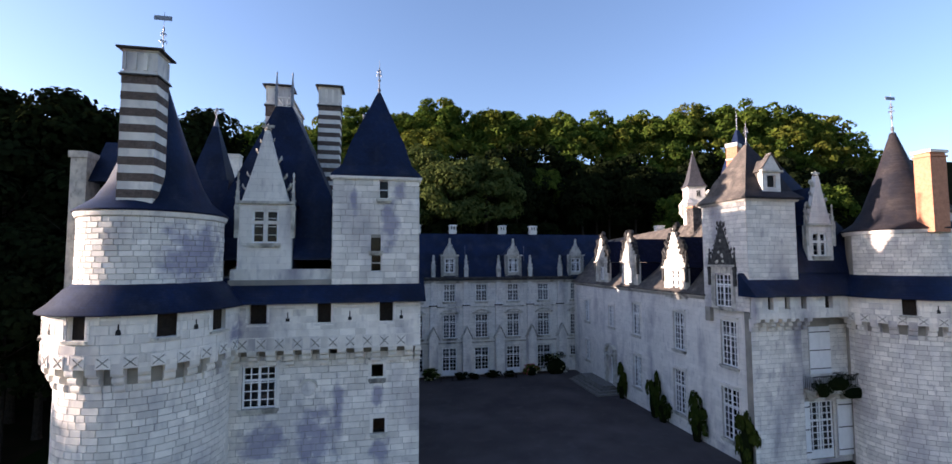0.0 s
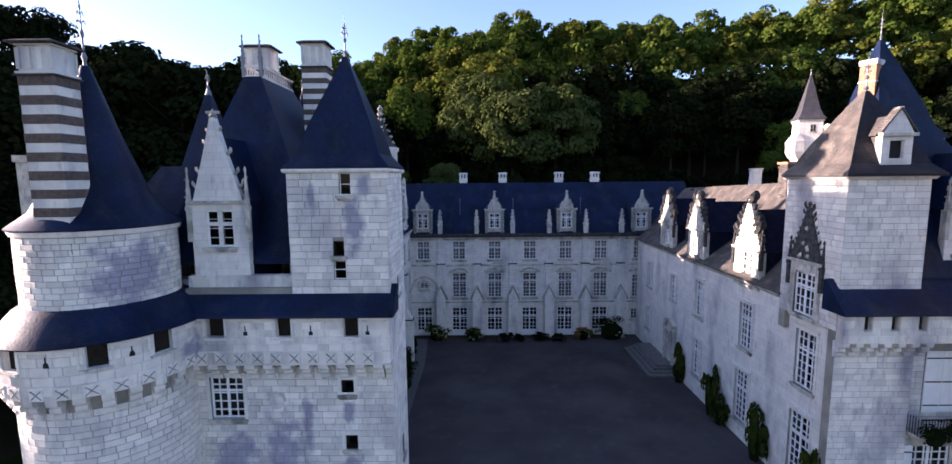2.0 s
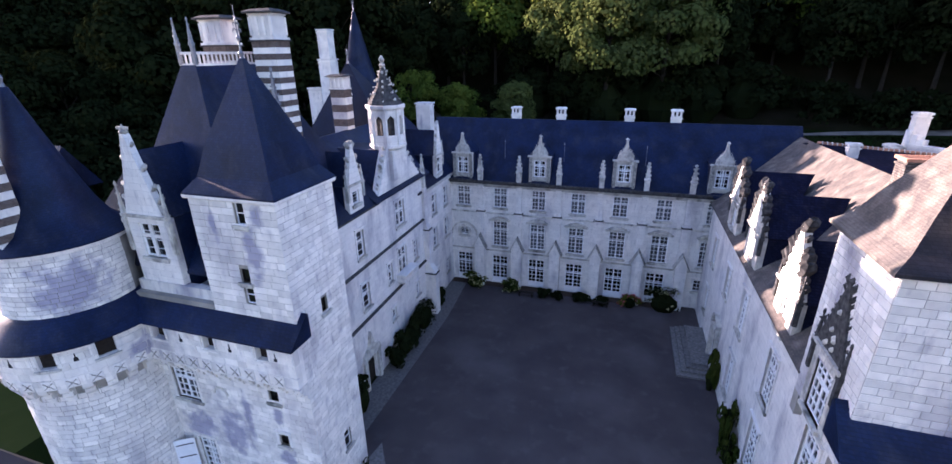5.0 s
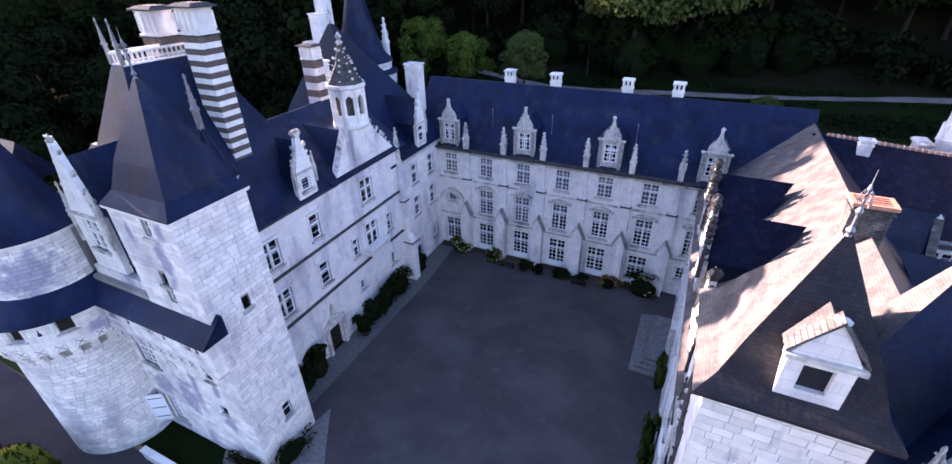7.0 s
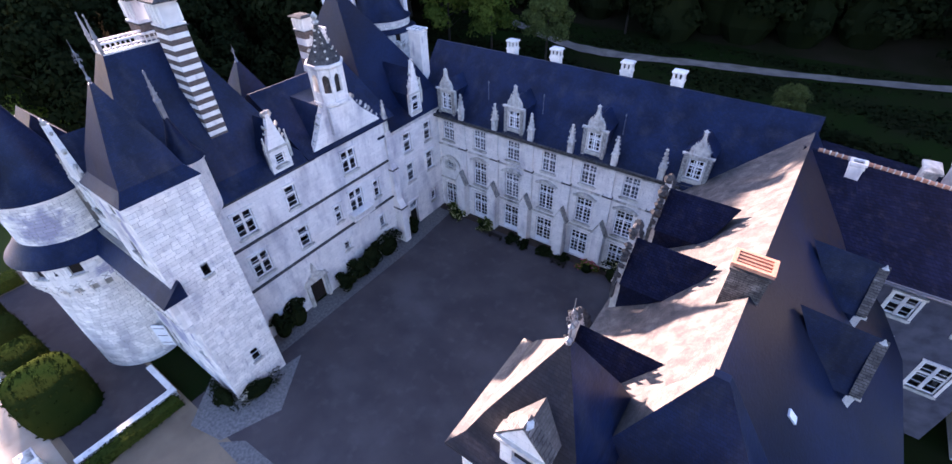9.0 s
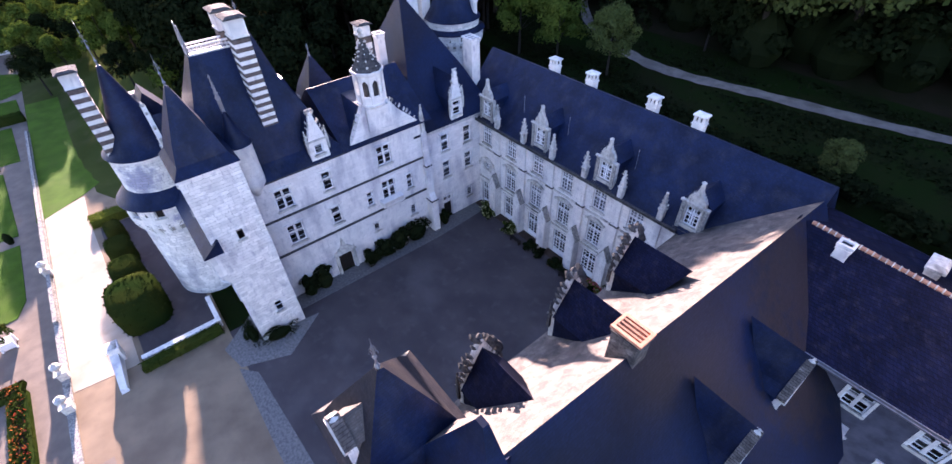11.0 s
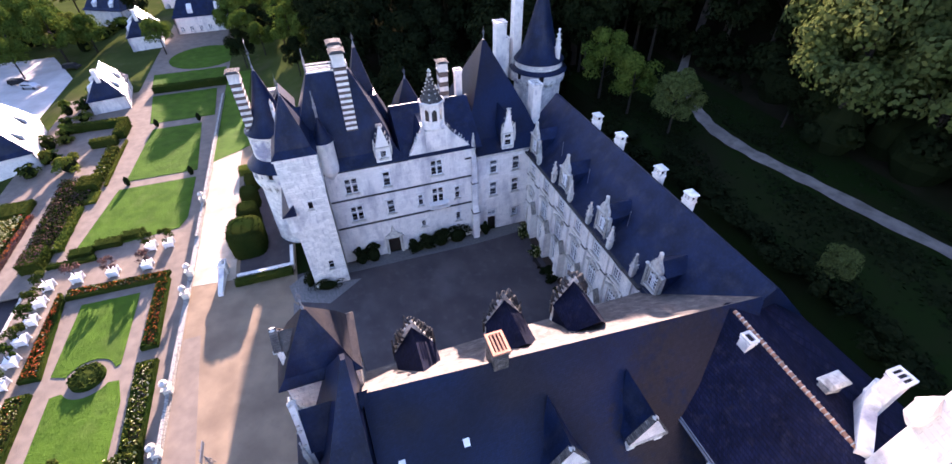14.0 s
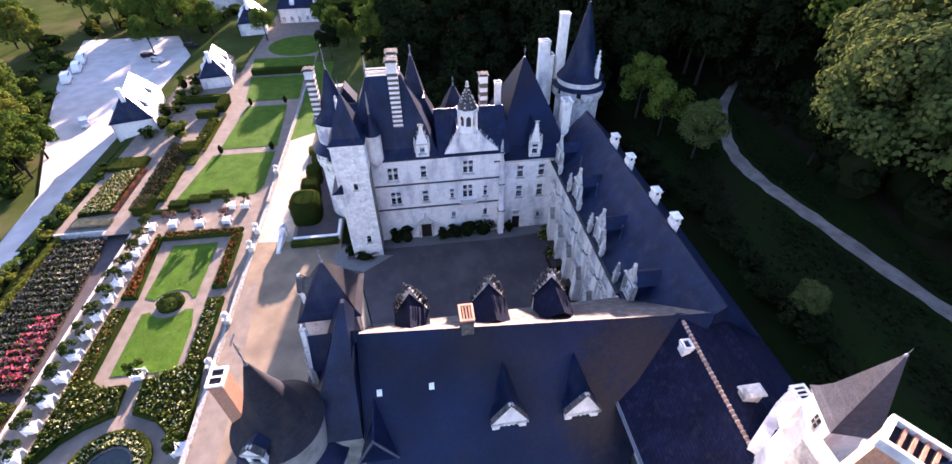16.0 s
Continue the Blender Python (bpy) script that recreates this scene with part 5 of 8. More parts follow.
# curved hoods over the first-floor windows
for i, x in enumerate(cols[1:] + [23.65]):
    bm = bmesh.new()
    n = 10
    for k in range(n):
        a0_, a1_ = math.pi * (0.22 + 0.56 * k / n), math.pi * (0.22 + 0.56 * (k + 1) / n)
        p = [(x + 1.45 * math.cos(a), 6.45 + 1.25 * math.sin(a)) for a in (a0_, a1_)] + [(x + 1.3 * math.cos(a), 6.45 + 1.08 * math.sin(a)) for a in (a1_, a0_)]
        prism(bm, [(u, YS + 0.02, v) for u, v in p], [(u, YS - 0.26, v) for u, v in p])
    box(bm, x - 1.15, x + 1.15, YS - 0.22, YS + 0.02, 7.22, 7.34)
    part("window_hood", bm, STONE_OLD, SW, "segmental stone hood")
# round window under an arched band
bm = bmesh.new()
lathe(bm, [(0.42, -0.05), (0.46, 0.10), (0.60, 0.14), (0.74, 0.10), (0.76, 0.0)], 0, 0, 24, cap=False)
bm.transform(Matrix.Translation((0.0, YS, 5.7)) @ Matrix.Rotation(radians(90), 4, "X"))
part("round_surround", bm, STONE_OLD, SW, "round moulded stone window surround")
bm = bmesh.new()
for k in range(12):
    p = [(r * math.cos(a), 5.3 + r * math.sin(a)) for r, a in ((1.5, math.pi * k / 12), (1.5, math.pi * (k + 1) / 12), (1.32, math.pi * (k + 1) / 12), (1.32, math.pi * k / 12))]
    prism(bm, [(u, YS + 0.02, v) for u, v in p], [(u, YS - 0.14, v) for u, v in p])
part("arch_band", bm, STONE_OLD, SW, "raised stone arch over the round window")
# buttresses
for x in (1.9, 5.85, 9.75, 13.7, 17.65, 21.5):
    bm = bmesh.new()
    box(bm, x - 0.5, x + 0.5, YS - 0.95, YS, 0, 4.6)
    prism(bm, [(x - 0.5, YS - 0.95, 4.6), (x + 0.5, YS - 0.95, 4.6), (x, YS - 0.95, 5.6)], [(x - 0.5, YS, 4.6), (x + 0.5, YS, 4.6), (x, YS, 5.6)])
    box(bm, x - 0.38, x + 0.38, YS - 0.28, YS, 4.6, 8.2)
    prism(bm, rect(x - 0.38, x + 0.38, YS - 0.28, YS, 8.2), rect(x - 0.3, x + 0.3, YS - 0.2, YS, 8.6))
    box(bm, x - 0.28, x + 0.28, YS - 0.2, YS, 8.6, 11.1)
    b = part("buttress", bm, STONE_SMOOTH, SW, "scrolled limestone buttress")
    for s in (-1, 1):
        bm = bmesh.new()
        pf2 = [(x + s * 0.76, 4.3), (x, 5.84), (x, 5.6), (x + s * 0.62, 4.35)]
        prism(bm, [(u, YS - 0.99, v) for u, v in pf2], [(u, YS - 0.35, v) for u, v in pf2])
        # right scroll in darker stone: its shadow edge is put into the colour
        part("scroll", bm, STONE_CARVED if s > 0 else STONE_OLD, b, "stone scroll on a buttress, darker on the right")
    bm = bmesh.new()
    box(bm, x - 0.46, x + 0.46, YS - 0.36, YS + 0.02, 8.1, 8.22)
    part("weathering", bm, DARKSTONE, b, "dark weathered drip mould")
    bm = bmesh.new()
    pinnacle(bm, x, YS - 0.25, 11.2, 14.1, 0.44)
    part("pinnacle", bm, STONE_OLD, b, "crocketed stone pinnacle")
for x in (0.0, 7.8, 15.6, 23.7):
    m = Matrix.Translation((x, YS - 0.05, 11.25))
    d = dormer(SW, m, 2.05, 2.75, 1.95, 3.4, (1.12, 1.65, 0.78), style="curved")
    dormer_window(d, m, (1.12, 1.65, 0.78), "cross")
bm = bmesh.new()
rings(bm, [[(x, YS - 0.42, 11.1), (x, YS - 0.42, 11.22), (x, 58.6, 16.9), (x, 58.8, 16.9), (x, 64.2, 11.4), (x, 64.2, 11.1)] for x in (-4.5, 30.2)])
part("roof", bm, SLATE, SW, "long steep slate roof")
bm = bmesh.new()
wall_mesh(bm, turned(40.0, 63.8, 0, 180), 45.0, 11.2, [], 0.6)
part("rear_wall", bm, STONE_SMOOTH, SW)
for i, x in enumerate((4.3, 8.95, 15.6, 19.85)):
    ridge_chimney(SW, x, 59.2, 15.5, 18.1, 0.9, 0.72)
# lead gutter in dark stone colour; the eaves shadow is put into it
bm = bmesh.new()
rings(bm, [[(x, YS - 0.62, 11.2), (x, YS - 0.68, 11.5), (x, YS - 0.56, 11.52), (x, YS - 0.5, 11.4), (x, YS - 0.36, 11.42), (x, YS - 0.36, 11.2)] for x in (X0 - 0.2, 23.1)])
part("gutter", bm, DARKSTONE, SW, "gutter along the eaves, darkened for their shadow")
for x in (4.0, 9.9, 17.4):
    bm = bmesh.new()
    lathe(bm, [(0.03, 11.9), (0.02, 15.0), (0.06, 15.02), (0.01, 15.25)], x, 55.5, 6)
    part("rod", bm, LEAD, SW, "thin lead vent pipe")

# ---- west wing ----
WW = thing("west_wing", (26.0, 42.0, 0.0), "limestone court wing with tall white casements and stone dormers", "building")
XW = 23.4
wm = turned(XW, 54.0, 0, -90)
wins = [(27.9, 6.1, 1.5, 3.1), (33.35, 6.2, 1.4, 3.0), (39.7, 6.4, 1.3, 2.9), (44.5, 6.5, 1.2, 2.2), (50.2, 6.4, 1.2, 2.4), (27.95, 1.1, 1.6, 3.5), (33.45, 1.2, 1.5, 3.4), (39.7, 1.6, 1.3, 2.9), (50.2, 2.0, 1.2, 2.2)]
holes = [(54.0 - y - w / 2, 54.0 - y + w / 2, z, z + h) for y, z, w, h in wins] + [(54 - 44.6 - 0.6, 54 - 44.6 + 0.6, 0.75, 3.6)]
bm = bmesh.new()
wall_mesh(bm, wm, 28.3, 10.75, holes, 0.6)
part("wall", bm, STONE_SMOOTH, WW)
bm = bmesh.new()
wall_mesh(bm, turned(38.2, 29.8, 0, 90), 21.0, 7.7, [], 0.6)
part("rear_wall", bm, STONE_SMOOTH, WW)
for y, z, w, h in wins:
    window(WW, turned(XW, y, z, -90), w, h, "cross")
bm = bmesh.new()
rings(bm, [[(XW - 0.002, y, 10.45), (XW - 0.16, y, 10.55), (XW - 0.3, y, 10.68), (XW - 0.3, y, 10.8), (XW + 0.2, y, 10.82)] for y in (53.6, 30.0)])
part("cornice", bm, STONE_OLD, WW)
bm = bmesh.new()
box(bm, XW + 0.25, XW + 0.32, 44.0, 45.2, 0.75, 3.6)
for s in (44.15, 44.65):
    box(bm, XW + 0.22, XW + 0.25, s, s + 0.4, 0.95, 1.9)
    box(bm, XW + 0.22, XW + 0.25, s, s + 0.4, 2.1, 3.4)
part("door", bm, WHITE, WW, "white-painted panelled double door")
bm = bmesh.new()
n = 12
for k in range(n):
    a0_, a1_ = math.pi * k / n, math.pi * (k + 1) / n
    p = [(44.6 + 1.15 * math.cos(a), 3.8 + 1.0 * math.sin(a)) for a in (a0_, a1_)] + [(44.6 + 0.9 * math.cos(a), 3.8 + 0.75 * math.sin(a)) for a in (a1_, a0_)]
    prism(bm, [(XW + 0.02, u, v) for u, v in p], [(XW - 0.35, u, v) for u, v in p])
for s in (-1, 1):
    box(bm, XW - 0.3, XW + 0.02, 44.6 + s * 0.88 - 0.18, 44.6 + s * 0.88 + 0.18, 0.75, 3.8)
box(bm, XW - 0.34, XW + 0.02, 43.45, 45.75, 3.602, 3.8)
part("door_surround", bm, STONE_OLD, WW, "arched classical door surround")
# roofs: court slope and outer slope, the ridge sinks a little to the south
bm = bmesh.new()
rings(bm, [[(XW - 0.35, 29.7, 10.85), (28.9, 29.7, 17.3), (28.9, 29.7, 10.75), (XW - 0.35, 29.7, 10.75)], [(XW - 0.35, 54.5, 10.85), (30.0, 58.2, 16.1), (30.0, 58.2, 10.75), (XW - 0.35, 54.5, 10.75)]])
part("roof", bm, TILE, WW, "brown court slope with sunlight in its tile colour")
bm = bmesh.new()
rings(bm, [[(28.905, 29.7, 17.3), (38.6, 29.7, 7.75), (38.6, 29.7, 7.6), (28.905, 29.7, 7.6)], [(30.005, 58.2, 16.1), (38.6, 48.0, 7.75), (38.6, 48.0, 7.6), (30.005, 58.2, 7.6)]])
part("outer_roof", bm, SLATE_GREY, WW, "blue-grey slate outer slope")
for y, z, sc, wz in ((46.3, 10.75, 1.0, 0.55), (40.6, 10.75, 1.0, 0.5), (33.6, 10.3, 1.0, 0.2)):
    m = turned(XW - 0.06, y, z, -90)
    win = (1.15, 2.1, wz) if y < 35 else (1.0, 1.4, wz)
    d = dormer(WW, m, 2.9, 2.4, 3.0 if y > 35 else 3.4, 3.2, win, TILE_DARK, "dark")
    dormer_window(d, m, win, "cross")
stone_chimney(WW, 28.9, 38.0, 15.0, 18.4, 1.45, 0.95, RUBBLE, 4, BRICK_RED, along=True)
for y in (40.4, 46.0):
    m = turned(34.8, y, 10.95, 90)
    d = dormer(WW, m, 2.6, 1.35, 2.5, 1.6, (1.5, 0.8, 0.25), SLATE, "plain")
    dormer_window(d, m, (1.5, 0.8, 0.25), "cross")
    bm = bmesh.new()
    prism(bm, [(34.75, y - 1.3, 12.2), (34.75, y + 1.3, 12.2), (34.75, y, 14.95)], [(33.5, y - 1.3, 12.2), (33.5, y + 1.3, 12.2), (31.4, y, 15.2)])
    part("dormer_roof", bm, SLATE, WW)
for y in (31.05, 34.9):
    m = Matrix.Translation((32.1, y, 14.2)) @ Matrix.Rotation(radians(44), 4, "Y")
    bm = bmesh.new()
    box(bm, -0.24, 0.24, -0.19, 0.19, 0.0, 0.08, m)
    part("roof_light", bm, WHITE, WW, "small pale roof light")

bm = bmesh.new()
prism(bm, [(31.0, 30.4, 12.2), (35.6, 29.2, 10.9), (35.6, 32.0, 10.9)], [(31.0, 30.55, 14.0), (35.55, 30.5, 13.9), (35.55, 30.7, 13.9)])
part("gablet", bm, SLATE, WW, "small slate gablet with lead hips")
for s in (-1, 1):
    bm = bmesh.new()
    rings(bm, [[(35.62, y_ - 0.09, z_), (35.62, y_ + 0.09, z_), (35.5, y_, z_ + 0.16)] for y_, z_ in ((30.6 + s * 1.45, 10.95), (30.6, 13.9))])
    part("lead_hip", bm, LEAD, WW, "pale lead hip flashing")

# entrance steps and landing
SP = thing("entrance_steps", (22.0, 46.4, 0.0), "stone landing with three worn steps in the court", "steps")
for k in range(4):
    bm = bmesh.new()
    e = 0.36 * (3 - k)
    box(bm, 21.9 - e, XW - 0.02, 43.9 - e, 49.4 + e * 0.3, k * 0.18, (k + 1) * 0.18 - 0.004)
    part("step", bm, COBBLE, SP)

# ---- west extension behind ----
WX = thing("south_west_range", (38.0, 53.0, 0.0), "pale stone range with old tiled roof and terracotta ridge", "building")
bm = bmesh.new()
wins = [(37.5, 9.2, 1.3, 1.6), (41.0, 9.2, 1.3, 1.6), (37.5, 4.2, 1.5, 2.4), (41.0, 4.2, 1.5, 2.4)]
wall_mesh(bm, Matrix.Translation((35.0, 50.0, 0)), 8.0, 11.95, [(x - 35 - w / 2, x - 35 + w / 2, z, z + h) for x, z, w, h in wins], 0.6)
part("wall", bm, GREYWALL, WX)
for x, z, w, h in wins:
    window(WX, Matrix.Translation((x, 50.0, z)), w, h, "stone")
bm = bmesh.new()
rings(bm, [[(x, 49.1, 11.9), (x, 49.1, 12.02), (x, 55.0, 16.1 - d), (x, 55.3, 16.05 - d), (x, 58.4, 14.9 - d), (x, 59.3, 15.1 - d), (x, 64.2, 11.4), (x, 64.2, 11.1)] for x, d in ((29.6, 0.0), (40.9, 0.85))])
part("roof", bm, TILE_DARK, WX, "old lichened dark tiled roof")
bm = bmesh.new()
rings(bm, [[(x, 48.86, 11.98), (x, 48.9, 11.84), (x, 49.08, 11.84), (x, 49.09, 12.06), (x, 49.02, 12.06), (x, 49.0, 11.92), (x, 48.93, 11.92), (x, 48.92, 12.0)] for x in (34.2, 41.0)])
part("gutter", bm, LEAD, WX, "grey lead gutter")
rt = bmesh.new()
lathe(rt, [(0.13, 0.0), (0.16, 0.04), (0.135, 0.09), (0.13, 0.28)], 0, 0, 10)
RIDGE = mesh_of("ridge_tile", rt, TERRA)
jt = bmesh.new()
lathe(jt, [(0.12, 0.0), (0.165, 0.01), (0.165, 0.06), (0.12, 0.07)], 0, 0, 10)
JOINT = mesh_of("mortar_collar", jt, STONE_OLD)
for k in range(28):
    m = Matrix.Translation((30.4 + k * 0.35, 55.1, 16.08 - 0.0263 * k)) @ Matrix.Rotation(radians(90), 4, "Y")
    part("ridge_tile", RIDGE, None, WX, m=m)
    part("mortar_collar", JOINT, None, WX, m=m @ Matrix.Translation((0, 0, 0.28)))
stone_chimney(WX, 32.6, 54.3, 14.8, 16.3, 0.75, 0.6, slots=1)
bm = bmesh.new()
box(bm, 36.25, 36.95, 56.6, 58.0, 14.0, 15.55)
rings(bm, [rect(36.1, 37.1, 56.45, 58.15, 15.55), rect(36.1, 37.1, 56.45, 58.15, 15.7), rect(36.3, 36.9, 56.7, 57.9, 15.85)])
part("chimney", bm, STONE_OLD, WX, "squat beige chimney block")
stone_chimney(WX, 38.4, 58.5, 13.5, 18.3, 0.95, 0.85, slots=3)
# diagonal gable wall between roof and turret
gm = turned(39.1, 56.9, 0, -56)
bm = bmesh.new()
box(bm, -2.1, 2.3, -0.3, 0.3, 0.0, 15.6, gm)
box(bm, -2.16, 2.36, -0.38, 0.38, 15.602, 15.78, gm)
for k in range(3):
    box(bm, -2.16 + k * 0.5, -1.7 + k * 0.5, -0.34, 0.34, 15.782, 16.9 - k * 0.35, gm)
part("gable_wall", bm, STONE, WX, "pale stepped stone gable wall")

# ---- chapel-side turret and tall brick chimney ----
TW = thing("west_turret", (41.6, 55.6, 0.0), "pale square stone turret with slate pyramid", "turret")
tm = turned(42.05, 55.7, 0, -17)
bm = bmesh.new()
box(bm, -1.1, 1.1, -1.1, 1.1, 0, 23.2, tm)
part("wall", bm, STONE_SMOOTH, TW)
bm = bmesh.new()
box(bm, -1.2, 1.2, -1.2, 1.2, 23.202, 23.4, tm)
part("cornice", bm, STONE_OLD, TW)
bm = bmesh.new()
rings(bm, [[tm @ Vector(p) for p in rect(-h_, h_, -h_, h_, z_)] for h_, z_ in ((1.3, 23.402), (1.3, 23.46), (1.08, 23.8), (0.8, 24.6), (0.04, 28.3))])
part("roof", bm, SLATE_PALE, TW)
bm = bmesh.new()
lathe(bm, [(0.07, 28.1), (0.09, 28.3), (0.03, 28.4), (0.01, 28.8)], 42.05, 55.7, 8)
part("finial", bm, LEAD, TW)
bm = bmesh.new()
box(bm, -0.05, 0.42, -1.12, -1.09, 22.1, 22.85, tm)
w_ = part("window", bm, DARK, TW, "small dark barred window")
bm = bmesh.new()
box(bm, 0.165, 0.205, -1.15, -1.12, 22.1, 22.85, tm)
box(bm, -0.05, 0.42, -1.146, -1.12, 22.45, 22.49, tm)
part("bar", bm, STONE_OLD, w_)
bm = bmesh.new()
box(bm, -0.15, 0.52, -1.2, -1.1, 21.95, 22.08, tm)
part("sill", bm, STONE_OLD, TW)
for cx_, cy_ in ((-1.1, -1.1), (-1.1, 1.1)):
    bm = bmesh.new()
    rings(bm, [[tm @ Vector((cx_ + p[0], cy_ + p[1], p[2])) for p in rect(-h_, h_, -h_, h_, z_)] for h_, z_ in ((0.12, 19.3), (0.3, 19.7), (0.42, 20.0), (0.42, 21.0), (0.46, 21.02), (0.46, 21.14), (0.2, 21.6), (0.05, 21.9))])
    part("bartizan", bm, STONE, TW, "small corbelled stone bartizan")
# flat darker panels stand for shaded niches; no recess is cut
for y_, z_, h_ in ((0.35, 20.1, 1.1), (-0.25, 18.4, 0.6)):
    bm = bmesh.new()
    box(bm, -1.12, -1.09, y_ - 0.16, y_ + 0.16, z_, z_ + h_, tm)
    part("niche", bm, STONE_CARVED, TW, "flat dark panel standing for a niche")
bm = bmesh.new()
box(bm, 42.7, 44.7, 53.3, 54.1, 0, 22.4)
rings(bm, [rect(42.66, 44.6, 53.2, 54.2, 22.402), rect(42.66, 44.6, 53.2, 54.2, 22.55), rect(42.7, 44.6, 53.6, 53.8, 22.8)])
part("link_wall", bm, STONE_OLD, TW, "weathered wall linking turret and pavilion")
PV = thing("west_pavilion", (47.5, 51.5, 0.0), "stone pavilion with slate spire and tall orange brick chimney", "pavilion")
bm = bmesh.new()
box(bm, 44.6, 51.0, 49.5, 55.5, 0, 21.0)
part("wall", bm, STONE_SMOOTH, PV)
bm = bmesh.new()
hip(bm, (44.4, 51.2, 49.3, 55.7), 21.0, (46.9, 47.2, 53.0, 53.3), 31.0, 0.3)
part("roof", bm, SLATE, PV)
finial(PV, 47.05, 53.15, 30.9, 34.0)
cm_ = turned(45.8, 52.4, 0, 32)
bm = bmesh.new()
box(bm, -0.95, 0.95, -0.66, 0.66, 19.0, 28.3, cm_)
ch = part("chimney", bm, BRICK_RED, PV, "tall orange brick chimney with pale bands")
for z_ in (26.6, 28.302):
    bm = bmesh.new()
    box(bm, -1.03, 1.03, -0.74, 0.74, z_, z_ + 0.14, cm_)
    part("band", bm, STONE, ch, "pale stone band")
bm = bmesh.new()
box(bm, -0.9, 0.9, -0.6, 0.6, 28.444, 28.5, cm_)
part("flue", bm, DARK, ch, "dark flue bottom")
bm = bmesh.new()
for a, b, c, d in ((-1.05, 1.05, -0.76, -0.56), (-1.05, 1.05, 0.56, 0.76), (-1.05, -0.85, -0.558, 0.558), (0.85, 1.05, -0.558, 0.558)):
    box(bm, a, b, c, d, 28.444, 28.8, cm_)
part("rim", bm, STONE, ch)
for k in range(4):
    bm = bmesh.new()
    u = -0.51 + 0.34 * k
    box(bm, u - 0.06, u + 0.06, -0.558, 0.558, 28.5, 28.72, cm_)
    part("divider", bm, BRICK_RED, ch)

# ---- north-west gate pavilion ----
GP = thing("north_west_pavilion", (25.3, 28.0, 0.0), "square limestone pavilion with slate pyramid and stone dormer", "pavilion")
bm = bmesh.new()
nm = Matrix.Translation((23.1, 25.6, 0))
wall_mesh(bm, nm, 3.8, 17.35, [], 0.5)
wm2 = turned(23.1, 29.8, 0, -90)
gh = [(29.8 - 27.9 - 0.75, 29.8 - 27.9 + 0.75, 10.1, 12.4)]
wall_mesh(bm, wm2, 4.2, 17.35, gh, 0.5, 10.0)
wall_mesh(bm, turned(26.9, 25.6, 0, 90), 4.2, 17.35, [], 0.5)
wall_mesh(bm, turned(26.9, 29.8, 0, 180), 3.8, 17.35, [], 0.5, 9.0)
part("wall", bm, MORTAR, GP)
st = bmesh.new()
ashlar(st, nm, 0, 3.8, 0, 17.2)
ashlar(st, turned(26.9, 25.6, 0, 90), 0, 4.2, 11.0, 17.2)
ashlar(st, wm2, 0, 4.2, 10.0, 17.2, gh)
ashlar(st, turned(XW - 0.02, 30.0, 0, -90), 0, 4.4, 0.0, 0.6)
part("stonework", st, STONE, GP, "pale coursed limestone blocks", kind="stuff")
bm = bmesh.new()
rings(bm, [rect(23.0, 27.0, 25.5, 29.9, 17.2), rect(22.92, 27.08, 25.42, 29.98, 17.3), rect(22.92, 27.08, 25.42, 29.98, 17.4)])
part("cornice", bm, STONE_SMOOTH, GP)
bm = bmesh.new()
hip(bm, (22.75, 27.3, 25.25, 30.05), 17.46, (25.15, 25.35, 27.6, 27.85), 21.5, 0.3)
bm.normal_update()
# east face paler, west face bluer: sun side put into the face colours
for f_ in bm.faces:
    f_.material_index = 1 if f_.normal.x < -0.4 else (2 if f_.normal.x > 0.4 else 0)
part("roof", bm, (SLATE_BROWN, TILE, SLATE), GP, "slate pyramid with slopes coloured by their sun side")
finial(GP, 25.25, 27.7, 21.4, 23.2)
m = Matrix.Translation((25.2, 25.65, 17.4))
d = dormer(GP, m, 1.4, 1.75, 1.15, 2.0, (0.66, 0.8, 0.75), TILE, "plain")
bm = bmesh.new()
box(bm, 24.86, 25.54, 25.83, 25.86, 18.1, 19.0)
part("window", bm, DARK, d, "dark small dormer opening")
m = turned(23.05, 27.9, 10.0, -90)
d = dormer(GP, m, 2.3, 2.9, 3.1, 0.5, (1.5, 2.3, 0.15), TILE, "tracery")
dormer_window(d, m, (1.5, 2.3, 0.15), "cross")

# north front between pavilion and north-west tower
NF = thing("north_gatehouse", (29.0, 25.6, 0.0), "limestone front with corbelled walk, shuttered balcony window and glazed door", "building")
bm = bmesh.new()
fh = [(1.6, 3.3, 5.7, 8.9), (1.3, 3.4, 0.3, 4.1)]
fm = Matrix.Translation((26.2, 25.95, 0))
wall_mesh(bm, fm, 6.5, 12.6, fh, 0.6)
box(bm, 27.4, 34.3, 26.6, 29.6, 0, 12.6)
part("wall", bm, MORTAR, NF)
st = bmesh.new()
ashlar(st, fm, 0.8, 6.5, 0, 9.0, fh)
part("stonework", st, STONE, NF, kind="stuff")
bm = bmesh.new()
ph = [(0.95, 1.35, 0.6, 1.4), (2.2, 2.6, 0.6, 1.4), (3.45, 3.85, 0.6, 1.4), (5.3, 5.9, 0.6, 1.4)]
pm = Matrix.Translation((22.95, 25.0, 9.6))
wall_mesh(bm, pm, 8.5, 1.5, ph, 0.35)
part("parapet", bm, STONE, NF)
st = bmesh.new()
ashlar(st, pm, 0, 8.5, 0.02, 1.48, ph, 0.36)
part("parapet_stonework", st, STONE, NF, kind="stuff")
